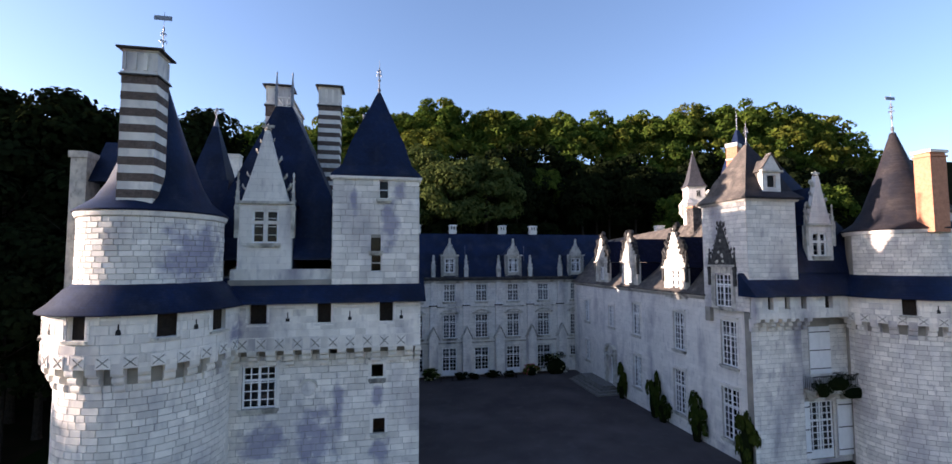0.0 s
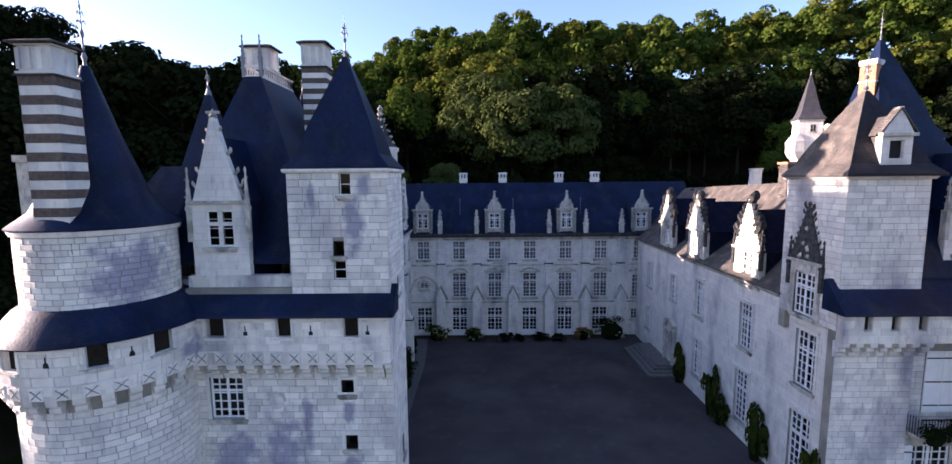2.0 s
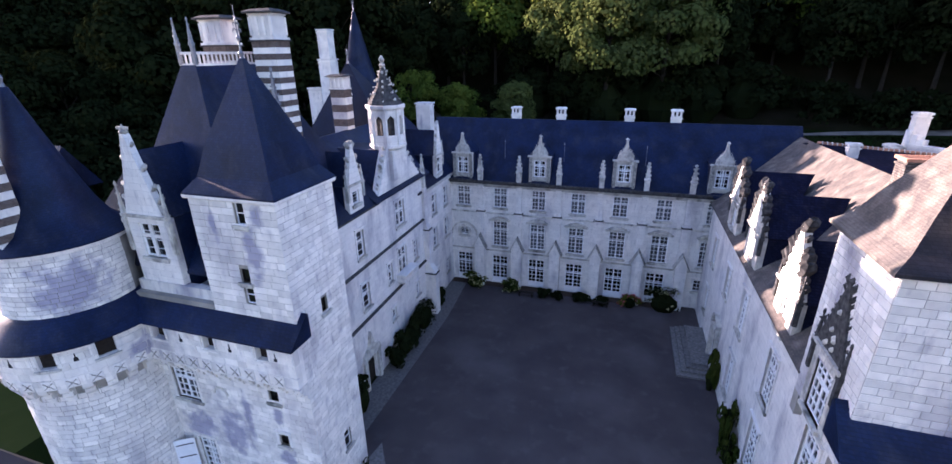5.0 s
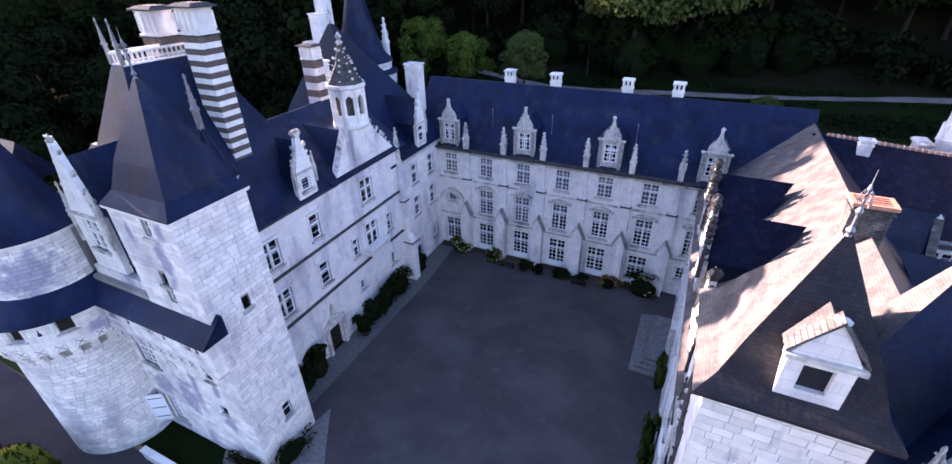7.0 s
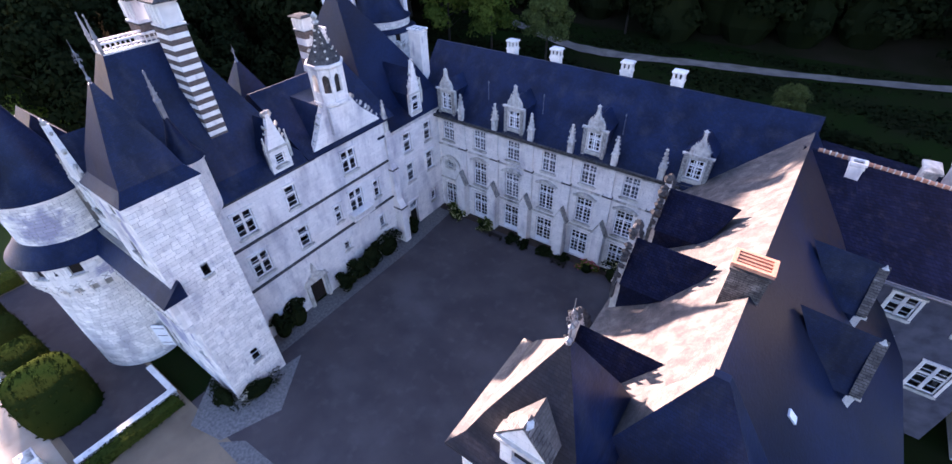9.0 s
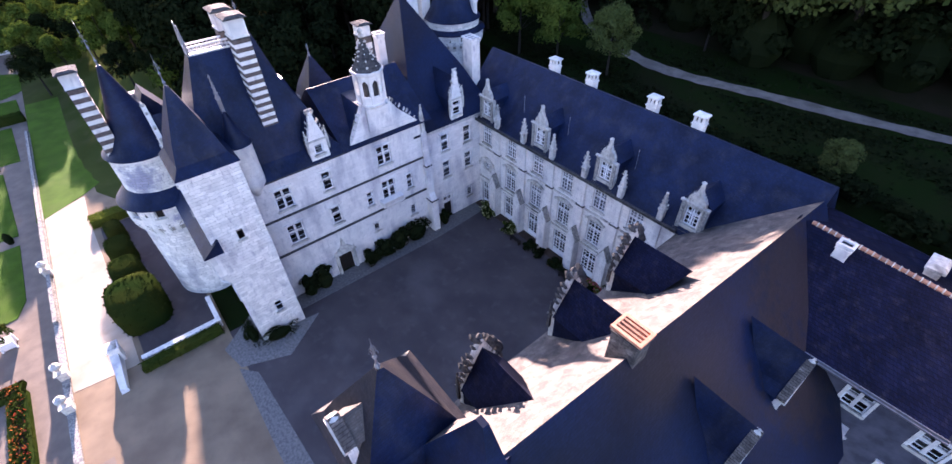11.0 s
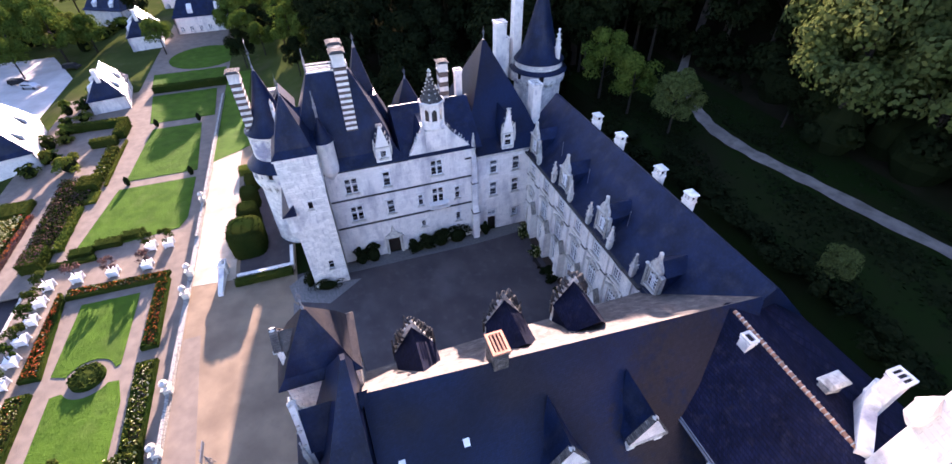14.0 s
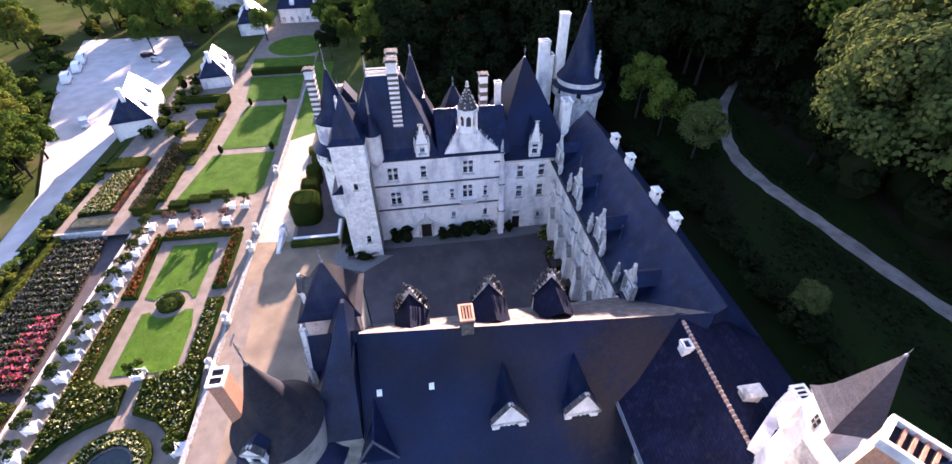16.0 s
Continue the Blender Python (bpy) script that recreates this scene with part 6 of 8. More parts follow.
for a, b, c, d in ph:
    bm = bmesh.new()
    box(bm, 22.95 + a - 0.08, 22.95 + b + 0.08, 25.29, 25.33, 9.6 + c - 0.08, 9.6 + d + 0.06)
    part("opening_board", bm, DARKWOOD, NF, "dark boarded loophole")
for i in range(7):
    part("corbel", CORBEL, None, NF, m=Matrix.Translation((23.15 + i * 0.65, 25.6, 8.8)) @ Matrix.Diagonal((0.9, 0.98, 1, 1)))
bm = bmesh.new()
rings(bm, [[(x, 24.65, 11.0), (x, 24.67, 11.12), (x, 26.0, 12.5), (x, 26.1, 12.4), (x, 26.1, 11.0)] for x in (22.7, 33.0)])
part("walk_roof", bm, SLATE, NF, "blue-grey slate lean-to roof")
window(NF, Matrix.Translation((28.55, 25.95, 0.3)), 2.0, 3.7, "door", False, True, label="white glazed double door with small panes")
for name_, x0_, x1_, z0_, z1_, y_ in (("shutter", 26.95, 27.5, 0.5, 4.1, 25.78), ("shutter", 29.65, 30.9, 0.5, 4.1, 25.75), ("shutter", 27.8, 28.62, 5.8, 8.9, 25.86), ("shutter", 28.64, 29.46, 5.8, 8.9, 25.86)):
    bm = bmesh.new()
    box(bm, x0_, x1_, y_, y_ + 0.05, z0_, z1_)
    sh_ = part(name_, bm, WHITE, NF, "white-painted plank shutter with iron straps")
    for z in (z0_ + 0.35, (z0_ + z1_) / 2, z1_ - 0.35):
        bm = bmesh.new()
        box(bm, x0_ + 0.02, x1_ - 0.02, y_ - 0.015, y_, z - 0.03, z + 0.03)
        part("strap", bm, IRON, sh_)
bm = bmesh.new()
box(bm, 27.0, 32.3, 24.9, 25.96, 4.75, 4.95)
for x in (27.6, 28.9, 30.2, 31.5):
    prism(bm, [(x - 0.12, 25.95, 4.1), (x + 0.12, 25.95, 4.1), (x + 0.12, 25.7, 4.1), (x - 0.12, 25.7, 4.1)], [(x - 0.12, 25.95, 4.75), (x + 0.12, 25.95, 4.75), (x + 0.12, 25.0, 4.75), (x - 0.12, 25.0, 4.75)])
bal = part("balcony", bm, STONE_OLD, NF, "stone balcony on brackets")
bm = bmesh.new()
for x in np.arange(27.05, 32.3, 0.14):
    box(bm, x - 0.012, x + 0.012, 24.95, 24.974, 4.95, 5.85)
box(bm, 27.0, 32.3, 24.94, 24.985, 5.85, 5.9)
for y in np.arange(25.0, 25.95, 0.14):
    for x in (27.02, 32.28):
        box(bm, x - 0.012, x + 0.012, y, y + 0.024, 4.95, 5.85)
part("railing", bm, IRON, bal, "black iron balcony railing")
bm = bmesh.new()
hip(bm, (24.0, 34.5, 25.9, 29.66), 12.55, (28.6, 29.0, 29.25, 29.5), 21.0, 0.0)
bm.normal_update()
# east face takes the tile colour to stand for sun on the slate
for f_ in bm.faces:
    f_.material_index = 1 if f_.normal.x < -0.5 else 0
part("roof", bm, (SLATE, TILE), NF, "steep slate roof with its east slope in sunlit colour")
m = Matrix.Translation((29.45, 26.2, 12.6))
d = dormer(NF, m, 2.1, 3.1, 3.6, 2.6, (1.15, 1.6, 1.0), SLATE, "gothic")
dormer_window(d, m, (1.15, 1.6, 1.0), "stone")

NW = round_tower("north_west_round_tower", 33.8, 24.4, 3.3, 2.85, -3.0, 8.5, 9.6, 11.0, 12.35, 15.2, 21.9, "round cream limestone tower with corbelled parapet and brown slate cone", [3.75, 4.4, 5.1], -3.5, 0.2, SLATE_BROWN)
finial(NW, 33.8, 24.4, 21.8, 24.6, True)
stone_chimney(NW, 33.0, 21.85, 15.0, 20.0, 1.25, 0.9, BRICK_RED, 2, STONE)
m = turned(36.6, 23.7, 15.3, 76)
d = dormer(NW, m, 1.3, 1.1, 0.9, 1.2, (0.6, 0.7, 0.2), SLATE, "plain")
dormer_window(d, m, (0.6, 0.7, 0.2), "slit")

# the ashlar blocks of the upper walls, one by one
BLOCKS = {}


def block_mesh(w, h, v):
    key = (round(w, 1), round(h, 2), v)
    if key not in BLOCKS:
        b_ = bmesh.new()
        stone(b_, Matrix.Identity(4), 0, round(w, 1), 0, h, 0.014 + 0.006 * v)
        BLOCKS[key] = mesh_of("stone_block", b_, STONE_NORTH)
    return BLOCKS[key]


near = [q for q in NEAR if q[1][2] > 6.0]
rest = [q for q in NEAR if q[1][2] <= 6.0]
for host in (CW, ST):
    mine = [q for q in near if (q[0].translation.z < 0) == (host is CW)]
    for wm_, (a, b, c, d) in mine[:300]:
        k = (b - a) / max(round(b - a, 1), 0.1)
        part("stone_block", block_mesh(max(b - a, 0.1), d - c, RNG.randint(0, 2)), None, host, m=wm_ @ Matrix.Translation((a, 0, c)) @ Matrix.Diagonal((k, 1, 1, 1)))
    rest += mine[300:]
bm = bmesh.new()
for wm_, (a, b, c, d) in rest:
    stone(bm, wm_, a, b, c, d, 0.018)
part("stonework", bm, STONE_NORTH, CW, kind="stuff")


# ---- terrain ----
def sm(a, b, x):
    t = min(max((x - a) / (b - a), 0.0), 1.0)
    return t * t * (3 - 2 * t)


def height(x, y):
    z = -3.56 + 3.5 * sm(10.2, 10.5, y)
    back = 62.5 + min(max(0, -x - 5) * 0.1, 8.0)
    z += 11.2 * sm(back, back + 5.5, y) + 1.2 * sm(back + 5, 82, y)
    z += 33.0 * sm(84, 142, y) + 6 * sm(140, 230, y)
    z -= 12.0 * sm(12, -45, x) * sm(92, 138, y)
    z += 7.0 * sm(70, 130, x) * sm(92, 138, y)
    # wooded hill added to the south-east to keep morning sun off the lower slope
    z += (9.0 + 11.0 * sm(-105, -135, x) * (1 - sm(106, 111, y) * (1 - sm(127, 133, y)))) * sm(-85, -125, x) * sm(70, 95, y)
    # wooded slope to the east of the castle
    z += 9.0 * sm(-26, -60, x) * sm(14, 45, y) * (1 - sm(62, 80, y))
    # lower ground to the north
    z -= 3.0 * sm(-25, -33, y) if x < 45 else 0
    if -14.2 < x < 60:
        z -= 1.2 * sm(-11.88, -12.1, y)
    return z + 0.25 * noise.noise(Vector((x * 0.05, y * 0.05, 0))) * sm(60, 75, y)


def axis(lo, hi, fine0, fine1, step, coarse):
    v, x = [], lo
    while x < hi:
        v.append(x)
        x += step if fine0 <= x < fine1 else coarse
    return v + [hi]


bm = bmesh.new()
gx = axis(-1500, 1500, -80, 80, 4.0, 60.0) + [-14.25, -14.15]
gy = axis(-1500, 1500, -60, 150, 3.0, 60.0) + [10.2, 10.35, 10.5, -11.88, -12.1]
gx, gy = sorted(set(gx)), sorted(set(gy))
gv = [[bm.verts.new((x, y, height(x, y))) for x in gx] for y in gy]
for j in range(len(gy) - 1):
    for i in range(len(gx) - 1):
        bm.faces.new((gv[j][i], gv[j][i + 1], gv[j + 1][i + 1], gv[j + 1][i]))
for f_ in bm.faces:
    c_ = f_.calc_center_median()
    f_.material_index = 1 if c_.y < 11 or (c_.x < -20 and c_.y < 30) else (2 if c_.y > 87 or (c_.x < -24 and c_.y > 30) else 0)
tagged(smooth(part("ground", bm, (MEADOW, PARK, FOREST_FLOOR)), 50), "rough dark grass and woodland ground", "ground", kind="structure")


def slab(name, pts, z, material, label, cat="ground", thick=0.12):
    b_ = bmesh.new()
    prism(b_, [(x, y, z - thick) for x, y in pts], [(x, y, z) for x, y in pts])
    return tagged(part(name, b_, material), label, cat, kind="structure")


slab("court", [(-1.2, 23.0), (23.4, 23.0), (23.4, 54.0), (-1.35, 54.0), (-1.35, 46.0)], 0.0, COURT, "grey-brown gravel castle court", "courtyard")
slab("drive", [(-70, 10.6), (60, 10.6), (60, 23.0), (-70, 23.0)], -0.012, DRIVE, "pale sandy gravel drive", "drive")

# track over the meadow
TRK = [(-40, 112), (-26, 99), (-17, 89), (-10.7, 83.6), (-4.2, 80.2), (1.3, 78.3), (5.5, 77.8), (10.5, 78.1), (17, 79.3), (23.5, 80.5), (30, 81.9), (38, 83.7), (48, 86.2), (75, 90), (110, 92)]
bm = bmesh.new()
prev = None
for i in range(len(TRK) - 1):
    for k in range(6):
        f = k / 6
        q = [TRK[min(max(i + o, 0), len(TRK) - 1)] for o in (-1, 0, 1, 2)]
        x, y = (0.5 * (2 * q[1][c] + (q[2][c] - q[0][c]) * f + (2 * q[0][c] - 5 * q[1][c] + 4 * q[2][c] - q[3][c]) * f * f + (3 * q[1][c] - q[0][c] - 3 * q[2][c] + q[3][c]) * f ** 3) for c in (0, 1))
        w = 0.95 + 0.12 * math.sin(i * 2.1 + k)
        cur = [bm.verts.new((x, y - w, height(x, y - w) + 0.08)), bm.verts.new((x, y + w, height(x, y + w) + 0.08))]
        if prev:
            bm.faces.new((prev[0], cur[0], cur[1], prev[1]))
        prev = cur
tagged(part("track", bm, TRACK), "pale gravel track crossing the meadow", "track", kind="structure")


# ---- trees ----
def crown_arrays(rng, cx, cy, cz, rx, rz, n, leaf, lumps=14):
    """Leaf sprays gathered in lumps over an uneven crown: arrays of corners, four to a spray."""
    lump = []
    for _ in range(lumps):
        u, a = rng.uniform(-0.55, 1.0), rng.uniform(0, 2 * math.pi)
        s = math.sqrt(max(0, 1 - u * u)) * rng.uniform(0.55, 0.95)
        lump.append((s * math.cos(a) * rx, s * math.sin(a) * rx, u * rz * 0.85, rng.uniform(0.28, 0.5) * rx))
    g = np.random.default_rng(rng.randint(0, 10**6))
    L = np.array(lump)
    idx = g.integers(0, len(L), n)
    d = g.normal(size=(n, 3))
    d /= np.linalg.norm(d, axis=1)[:, None]
    d[:, 2] = np.where(d[:, 2] < -0.35, -d[:, 2], d[:, 2])
    r = L[idx, 3] * g.uniform(0.7, 1.05, n)
    c = L[idx, :3] + d * r[:, None] + np.array([cx, cy, cz])
    nrm = d + g.normal(size=(n, 3)) * 0.26
    nrm /= np.linalg.norm(nrm, axis=1)[:, None]
    t = np.cross(nrm, g.normal(size=(n, 3)))
    t /= np.linalg.norm(t, axis=1)[:, None] + 1e-9
    b = np.cross(nrm, t)
    s = leaf * g.uniform(0.6, 1.3, n)[:, None]
    q = np.stack([c - t * s - b * s * 0.5, c + t * s * 0.4 - b * s * 0.8 + nrm * s * 0.2, c + t * s + b * s * 0.5, c - t * s * 0.4 + b * s * 0.8 - nrm * s * 0.15], axis=1)
    return q.reshape(-1, 3)


def quads_mesh(name, pts, material):
    n = len(pts)
    me = bpy.data.meshes.new(name)
    me.vertices.add(n)
    me.vertices.foreach_set("co", pts.astype(np.float32).ravel())
    me.loops.add(n)
    me.loops.foreach_set("vertex_index", np.arange(n, dtype=np.int32))
    me.polygons.add(n // 4)
    me.polygons.foreach_set("loop_start", np.arange(0, n, 4, dtype=np.int32))
    me.update()
    me.validate()
    me.materials.append(material)
    return me


def trunk_bm(rng, h, r, crown_z, spread):
    b_ = bmesh.new()
    lathe(b_, [(r * 1.5, -0.4), (r, 0.6), (r * 0.75, crown_z), (r * 0.3, h * 0.85)], 0, 0, 8)
    for k in range(6):
        a, z = rng.uniform(0, 2 * math.pi), rng.uniform(crown_z * 0.8, h * 0.7)
        e = Vector((math.cos(a) * spread * 0.7, math.sin(a) * spread * 0.7, z + spread * 0.5))
        s = Vector((0, 0, z))
        loops = []
        for f in (0, 0.5, 1):
            p = s.lerp(e, f)
            rr = r * 0.4 * (1 - f * 0.8)
            loops.append([(p.x + rr * math.cos(i * 1.2566), p.y + rr * math.sin(i * 1.2566), p.z) for i in range(5)])
        rings(b_, loops)
    return b_


TREES = []
trng = random.Random(11)
for v in range(7):
    h, spread = trng.uniform(12, 17), trng.uniform(4.2, 6.0)
    tm = mesh_of("trunk", trunk_bm(trng, h, 0.32, h * 0.35, spread), BARK)
    cm = quads_mesh("crown", crown_arrays(trng, 0, 0, h * 0.62, spread, h * 0.40, 6000, 0.26, 26), (LEAF, LEAF, LEAF_WARM, LEAF, LEAF_DARK, LEAF, LEAF_WARM)[v])
    TREES.append((tm, cm))


def tree(x, y, z, s, turn, v, label, group):
    t = thing("tree", (x, y, z), label, "tree", group)
    m = Matrix.Translation((x, y, z)) @ Matrix.Rotation(turn, 4, "Z") @ Matrix.Diagonal((s, s, s, 1))
    part("trunk", TREES[v][0], None, t, m=m)
    part("crown", TREES[v][1], None, t, m=m)
    return t


# front rows of the wood, tree by tree
for i in range(46):
    x = -95 + i * 4.6 + trng.uniform(-1.5, 1.5)
    y = 91 + trng.uniform(-3, 8) + max(0, -x - 20) * 0.1 + (3 if 0 < x < 40 else 0)
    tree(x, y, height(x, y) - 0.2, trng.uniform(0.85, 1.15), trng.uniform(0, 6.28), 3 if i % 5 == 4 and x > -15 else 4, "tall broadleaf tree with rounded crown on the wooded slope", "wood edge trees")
# the wood behind them
pts, pts2, pts3 = [], [], []
for row in range(-3, 9):
    for i in range(50):
        x = -192 + i * 7 + trng.uniform(-2.5, 2.5)
        y = 100 + row * 6.5 + trng.uniform(-2, 2)
        if row < 0 and x > -62:
            continue
        z, h = height(x, y), trng.uniform(12, 18)
        # lower rows and the east side take the leaf colour darkened for shade
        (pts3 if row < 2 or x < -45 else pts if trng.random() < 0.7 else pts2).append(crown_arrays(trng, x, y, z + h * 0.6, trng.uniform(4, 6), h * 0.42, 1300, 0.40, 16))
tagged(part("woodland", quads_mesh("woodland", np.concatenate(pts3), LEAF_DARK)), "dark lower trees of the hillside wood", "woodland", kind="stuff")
tagged(part("woodland", quads_mesh("woodland", np.concatenate(pts), LEAF)), "dense green broadleaf wood on the hillside", "woodland", kind="stuff")
tagged(part("woodland", quads_mesh("woodland", np.concatenate(pts2), LEAF_WARM)), "yellowing broadleaf crowns in the hillside wood", "woodland", kind="stuff")
# undergrowth added in darkened leaf so the foot of the wood looks shaded
pts = []
for i in range(150):
    x = -75 + i * 1.1 + trng.uniform(-1, 1)
    y = 87.5 + trng.uniform(0, 5) + max(0, -x - 20) * 0.1 + (3 if 0 < x < 40 else 0)
    pts.append(crown_arrays(trng, x, y, height(x, y) + 1.6, trng.uniform(1.6, 2.6), trng.uniform(1.8, 3.2), 260, 0.28, 8))
tagged(part("undergrowth", quads_mesh("undergrowth", np.concatenate(pts), LEAF_DARK)), "dark undergrowth along the wood edge", "undergrowth", kind="stuff")


# ---- leafy things ----
def leaf_quads(g, c, d, leaf):
    n = len(c)
    nrm = d + g.normal(size=(n, 3)) * 0.6
    nrm /= np.linalg.norm(nrm, axis=1)[:, None]
    t = np.cross(nrm, g.normal(size=(n, 3)))
    t /= np.linalg.norm(t, axis=1)[:, None] + 1e-9
    b = np.cross(nrm, t)
    s = leaf * g.uniform(0.6, 1.4, n)[:, None]
    q = np.stack([c - t * s, c - b * s * 0.6 + nrm * s * 0.2, c + t * s, c + b * s * 0.6], axis=1)
    return q.reshape(-1, 3)


def box_leaves(g, x0, x1, y0, y1, z0, z1, density, leaf, rough=0.06):
    """Leaves over the top and sides of a clipped block."""
    dx, dy, dz = x1 - x0, y1 - y0, z1 - z0
    out = []
    for area, fix, val, nrm in ((dx * dy, 2, z1, (0, 0, 1)), (dx * dz, 1, y0, (0, -1, 0)), (dx * dz, 1, y1, (0, 1, 0)), (dy * dz, 0, x0, (-1, 0, 0)), (dy * dz, 0, x1, (1, 0, 0))):
        n = max(4, int(area * density))
        c = np.stack([g.uniform(x0, x1, n), g.uniform(y0, y1, n), g.uniform(z0, z1, n)], axis=1)
        c[:, fix] = val
        c += g.normal(size=c.shape) * rough
        out.append(leaf_quads(g, c, np.tile(np.array(nrm, float), (n, 1)), leaf))
    return np.concatenate(out)


G = np.random.default_rng(5)


def hedge(name, x0, x1, y0, y1, z0, z1, label, density=60, leaf=0.09, material=None, group="", bloom=None, cat="hedge"):
    t = thing(name, ((x0 + x1) / 2, (y0 + y1) / 2, z0), label, cat, group)
    b_ = bmesh.new()
    e = 0.05
    rings(b_, [rect(x0 + e, x1 - e, y0 + e, y1 - e, z0), rect(x0 + e, x1 - e, y0 + e, y1 - e, z1 - 0.12), rect(x0 + e + 0.06, x1 - e - 0.06, y0 + e + 0.06, y1 - e - 0.06, z1 - e)])
    part("body", b_, material or BOX, t)
    part("leaves", quads_mesh("leaves", box_leaves(G, x0, x1, y0, y1, z0, z1, density, leaf), material or BOX), None, t, kind="stuff")
    if bloom:
        n = int((x1 - x0) * (y1 - y0) * 14)
        c = np.stack([G.uniform(x0 + 0.1, x1 - 0.1, n), G.uniform(y0 + 0.1, y1 - 0.1, n), np.full(n, z1 + 0.05) + G.uniform(0, 0.15, n)], axis=1)
        part("bloom", quads_mesh("bloom", leaf_quads(G, c, np.tile(np.array([0, 0, 1.0]), (n, 1)), 0.13), bloom), None, t, kind="stuff")
    return t


def bush(name, x, y, z, rx, ry, h, label, n=700, leaf=0.10, material=None, group="", cat="shrub", bloom=None):
    t = thing(name, (x, y, z), label, cat, group)
    rg = random.Random(int(x * 100) + int(y * 10))
    pts_ = crown_arrays(rg, 0, 0, 0, 1.0, 1.0, n, leaf / max(rx, ry), 12)
    pts_ = pts_ * np.array([rx * 1.05, ry * 1.05, h * 0.56]) + np.array([x, y, z + h * 0.48])
    pts_[:, 2] = np.maximum(pts_[:, 2], z + 0.02)
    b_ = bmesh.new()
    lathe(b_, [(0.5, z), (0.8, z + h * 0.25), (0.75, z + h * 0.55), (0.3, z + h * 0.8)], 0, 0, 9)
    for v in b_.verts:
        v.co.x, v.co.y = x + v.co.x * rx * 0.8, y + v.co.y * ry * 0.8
    # core in the darkened leaf, standing for shade inside the shrub
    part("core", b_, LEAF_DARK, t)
    part("foliage", quads_mesh("foliage", pts_, material or BOX), None, t, kind="stuff")
    if bloom:
        k = pts_.reshape(-1, 4, 3).mean(axis=1)
        k = k[G.integers(0, len(k), n // 8)]
        d = k - np.array([x, y, z + h * 0.4])
        d /= np.linalg.norm(d, axis=1)[:, None]
        part("bloom", quads_mesh("flowers", leaf_quads(G, k + d * 0.06, d, leaf * 1.2), bloom), None, t, kind="stuff")
    return t


# shrubs round the court
for y0_, y1_, h_ in ((30.4, 31.9, 2.3), (31.8, 33.6, 2.5), (37.4, 39.0, 1.6), (39.0, 40.8, 2.1), (40.6, 42.6, 2.7), (42.5, 45.4, 2.3)):
    bush("wall_shrub", -0.55, (y0_ + y1_) / 2, 0, 0.85, (y1_ - y0_) / 2 + 0.3, h_, "dense dark green shrub trained against the east facade", 900, 0.11, LEAF_DARK, "shrubs along the east facade")
bush("wall_shrub", -0.6, 47.9, 0, 0.6, 0.7, 1.9, "rounded dark shrub beside the pavilion door", 500, 0.1, LEAF_DARK)
bush("wall_shrub", 0.9, 24.6, 0, 1.6, 0.7, 1.5, "spreading green shrub at the foot of the stair tower", 800, 0.1, LEAF_DARK)
bush("wall_shrub", 2.5, 26.6, 0, 0.6, 1.7, 1.4, "spreading green shrub at the foot of the stair tower", 800, 0.1, LEAF_DARK)
for x, rx_, h_, mt, bl in ((1.5, 1.3, 1.5, BOX, CREAM), (5.3, 1.0, 1.2, BOX, CREAM), (8.9, 0.8, 0.7, LEAF_DARK, None), (12.6, 0.9, 0.7, LEAF_DARK, None), (17.3, 0.9, 1.1, LEAF_WARM, PINK), (20.4, 1.9, 2.2, LEAF_DARK, CREAM), (10.4, 0.6, 0.5, LEAF_DARK, None), (14.6, 0.7, 0.6, LEAF_DARK, None)):
    bush("hydrangea", x, 52.6, 0, rx_, 0.8, h_, "rounded flowering shrub at the foot of the south facade", 800, 0.1, mt, "shrubs along the south facade", bloom=bl)
for y, h_, r_ in ((41.9, 2.9, 0.5), (36.4, 3.6, 0.9), (35.2, 2.0, 0.8), (31.0, 3.0, 0.75), (26.2, 3.2, 0.8)):
    bush("climbing_rose", 22.95, y, 0.0, 0.45, r_, h_, "green climbing shrub against the west facade", 650, 0.1, BOX, "climbers on the west facade")
bush("balcony_plant", 29.0, 25.0, 4.95, 1.3, 0.35, 1.0, "dark trailing balcony plant", 400, 0.08, LEAF_DARK)
bush("balcony_plant", 31.2, 25.0, 4.95, 0.9, 0.35, 1.0, "dark trailing balcony plant", 300, 0.08, LEAF_DARK)
bush("balcony_plant", 27.7, 24.95, 4.6, 0.8, 0.3, 1.0, "dark trailing balcony plant", 300, 0.08, LEAF_DARK)
bush("balcony_plant", 30.2, 24.9, 4.4, 1.6, 0.25, 0.8, "dark trailing balcony plant", 400, 0.08, LEAF_DARK)

# court edging strip and cobbles
slab("pavement", [(-1.2, 29.2), (0.7, 29.2), (0.9, 46.0), (0.4, 53.0), (-1.3, 53.0)], 0.02, COBBLE, "worn grey stone edging along the facade", "pavement")
slab("pavement", [(0.6, 22.0), (3.4, 22.6), (5.0, 26.5), (2.2, 30.5), (1.96, 29.0), (1.96, 25.2), (-2.0, 25.2)], 0.024, COBBLE, "worn grey cobbles round the tower foot", "pavement")
slab("pavement", [(3.4, 22.4), (4.9, 23.6), (14.2, 24.0), (22.0, 24.2), (22.0, 22.6), (13.0, 22.3)], 0.03, COBBLE, "pale cobbled gutter strip across the court entrance", "pavement")
slab("pavement", [(-1.3, 53.0), (20.8, 53.0), (20.8, 54.0), (-1.3, 54.0)], 0.03, EARTH, "narrow planting bed along the south facade", "flower bed")
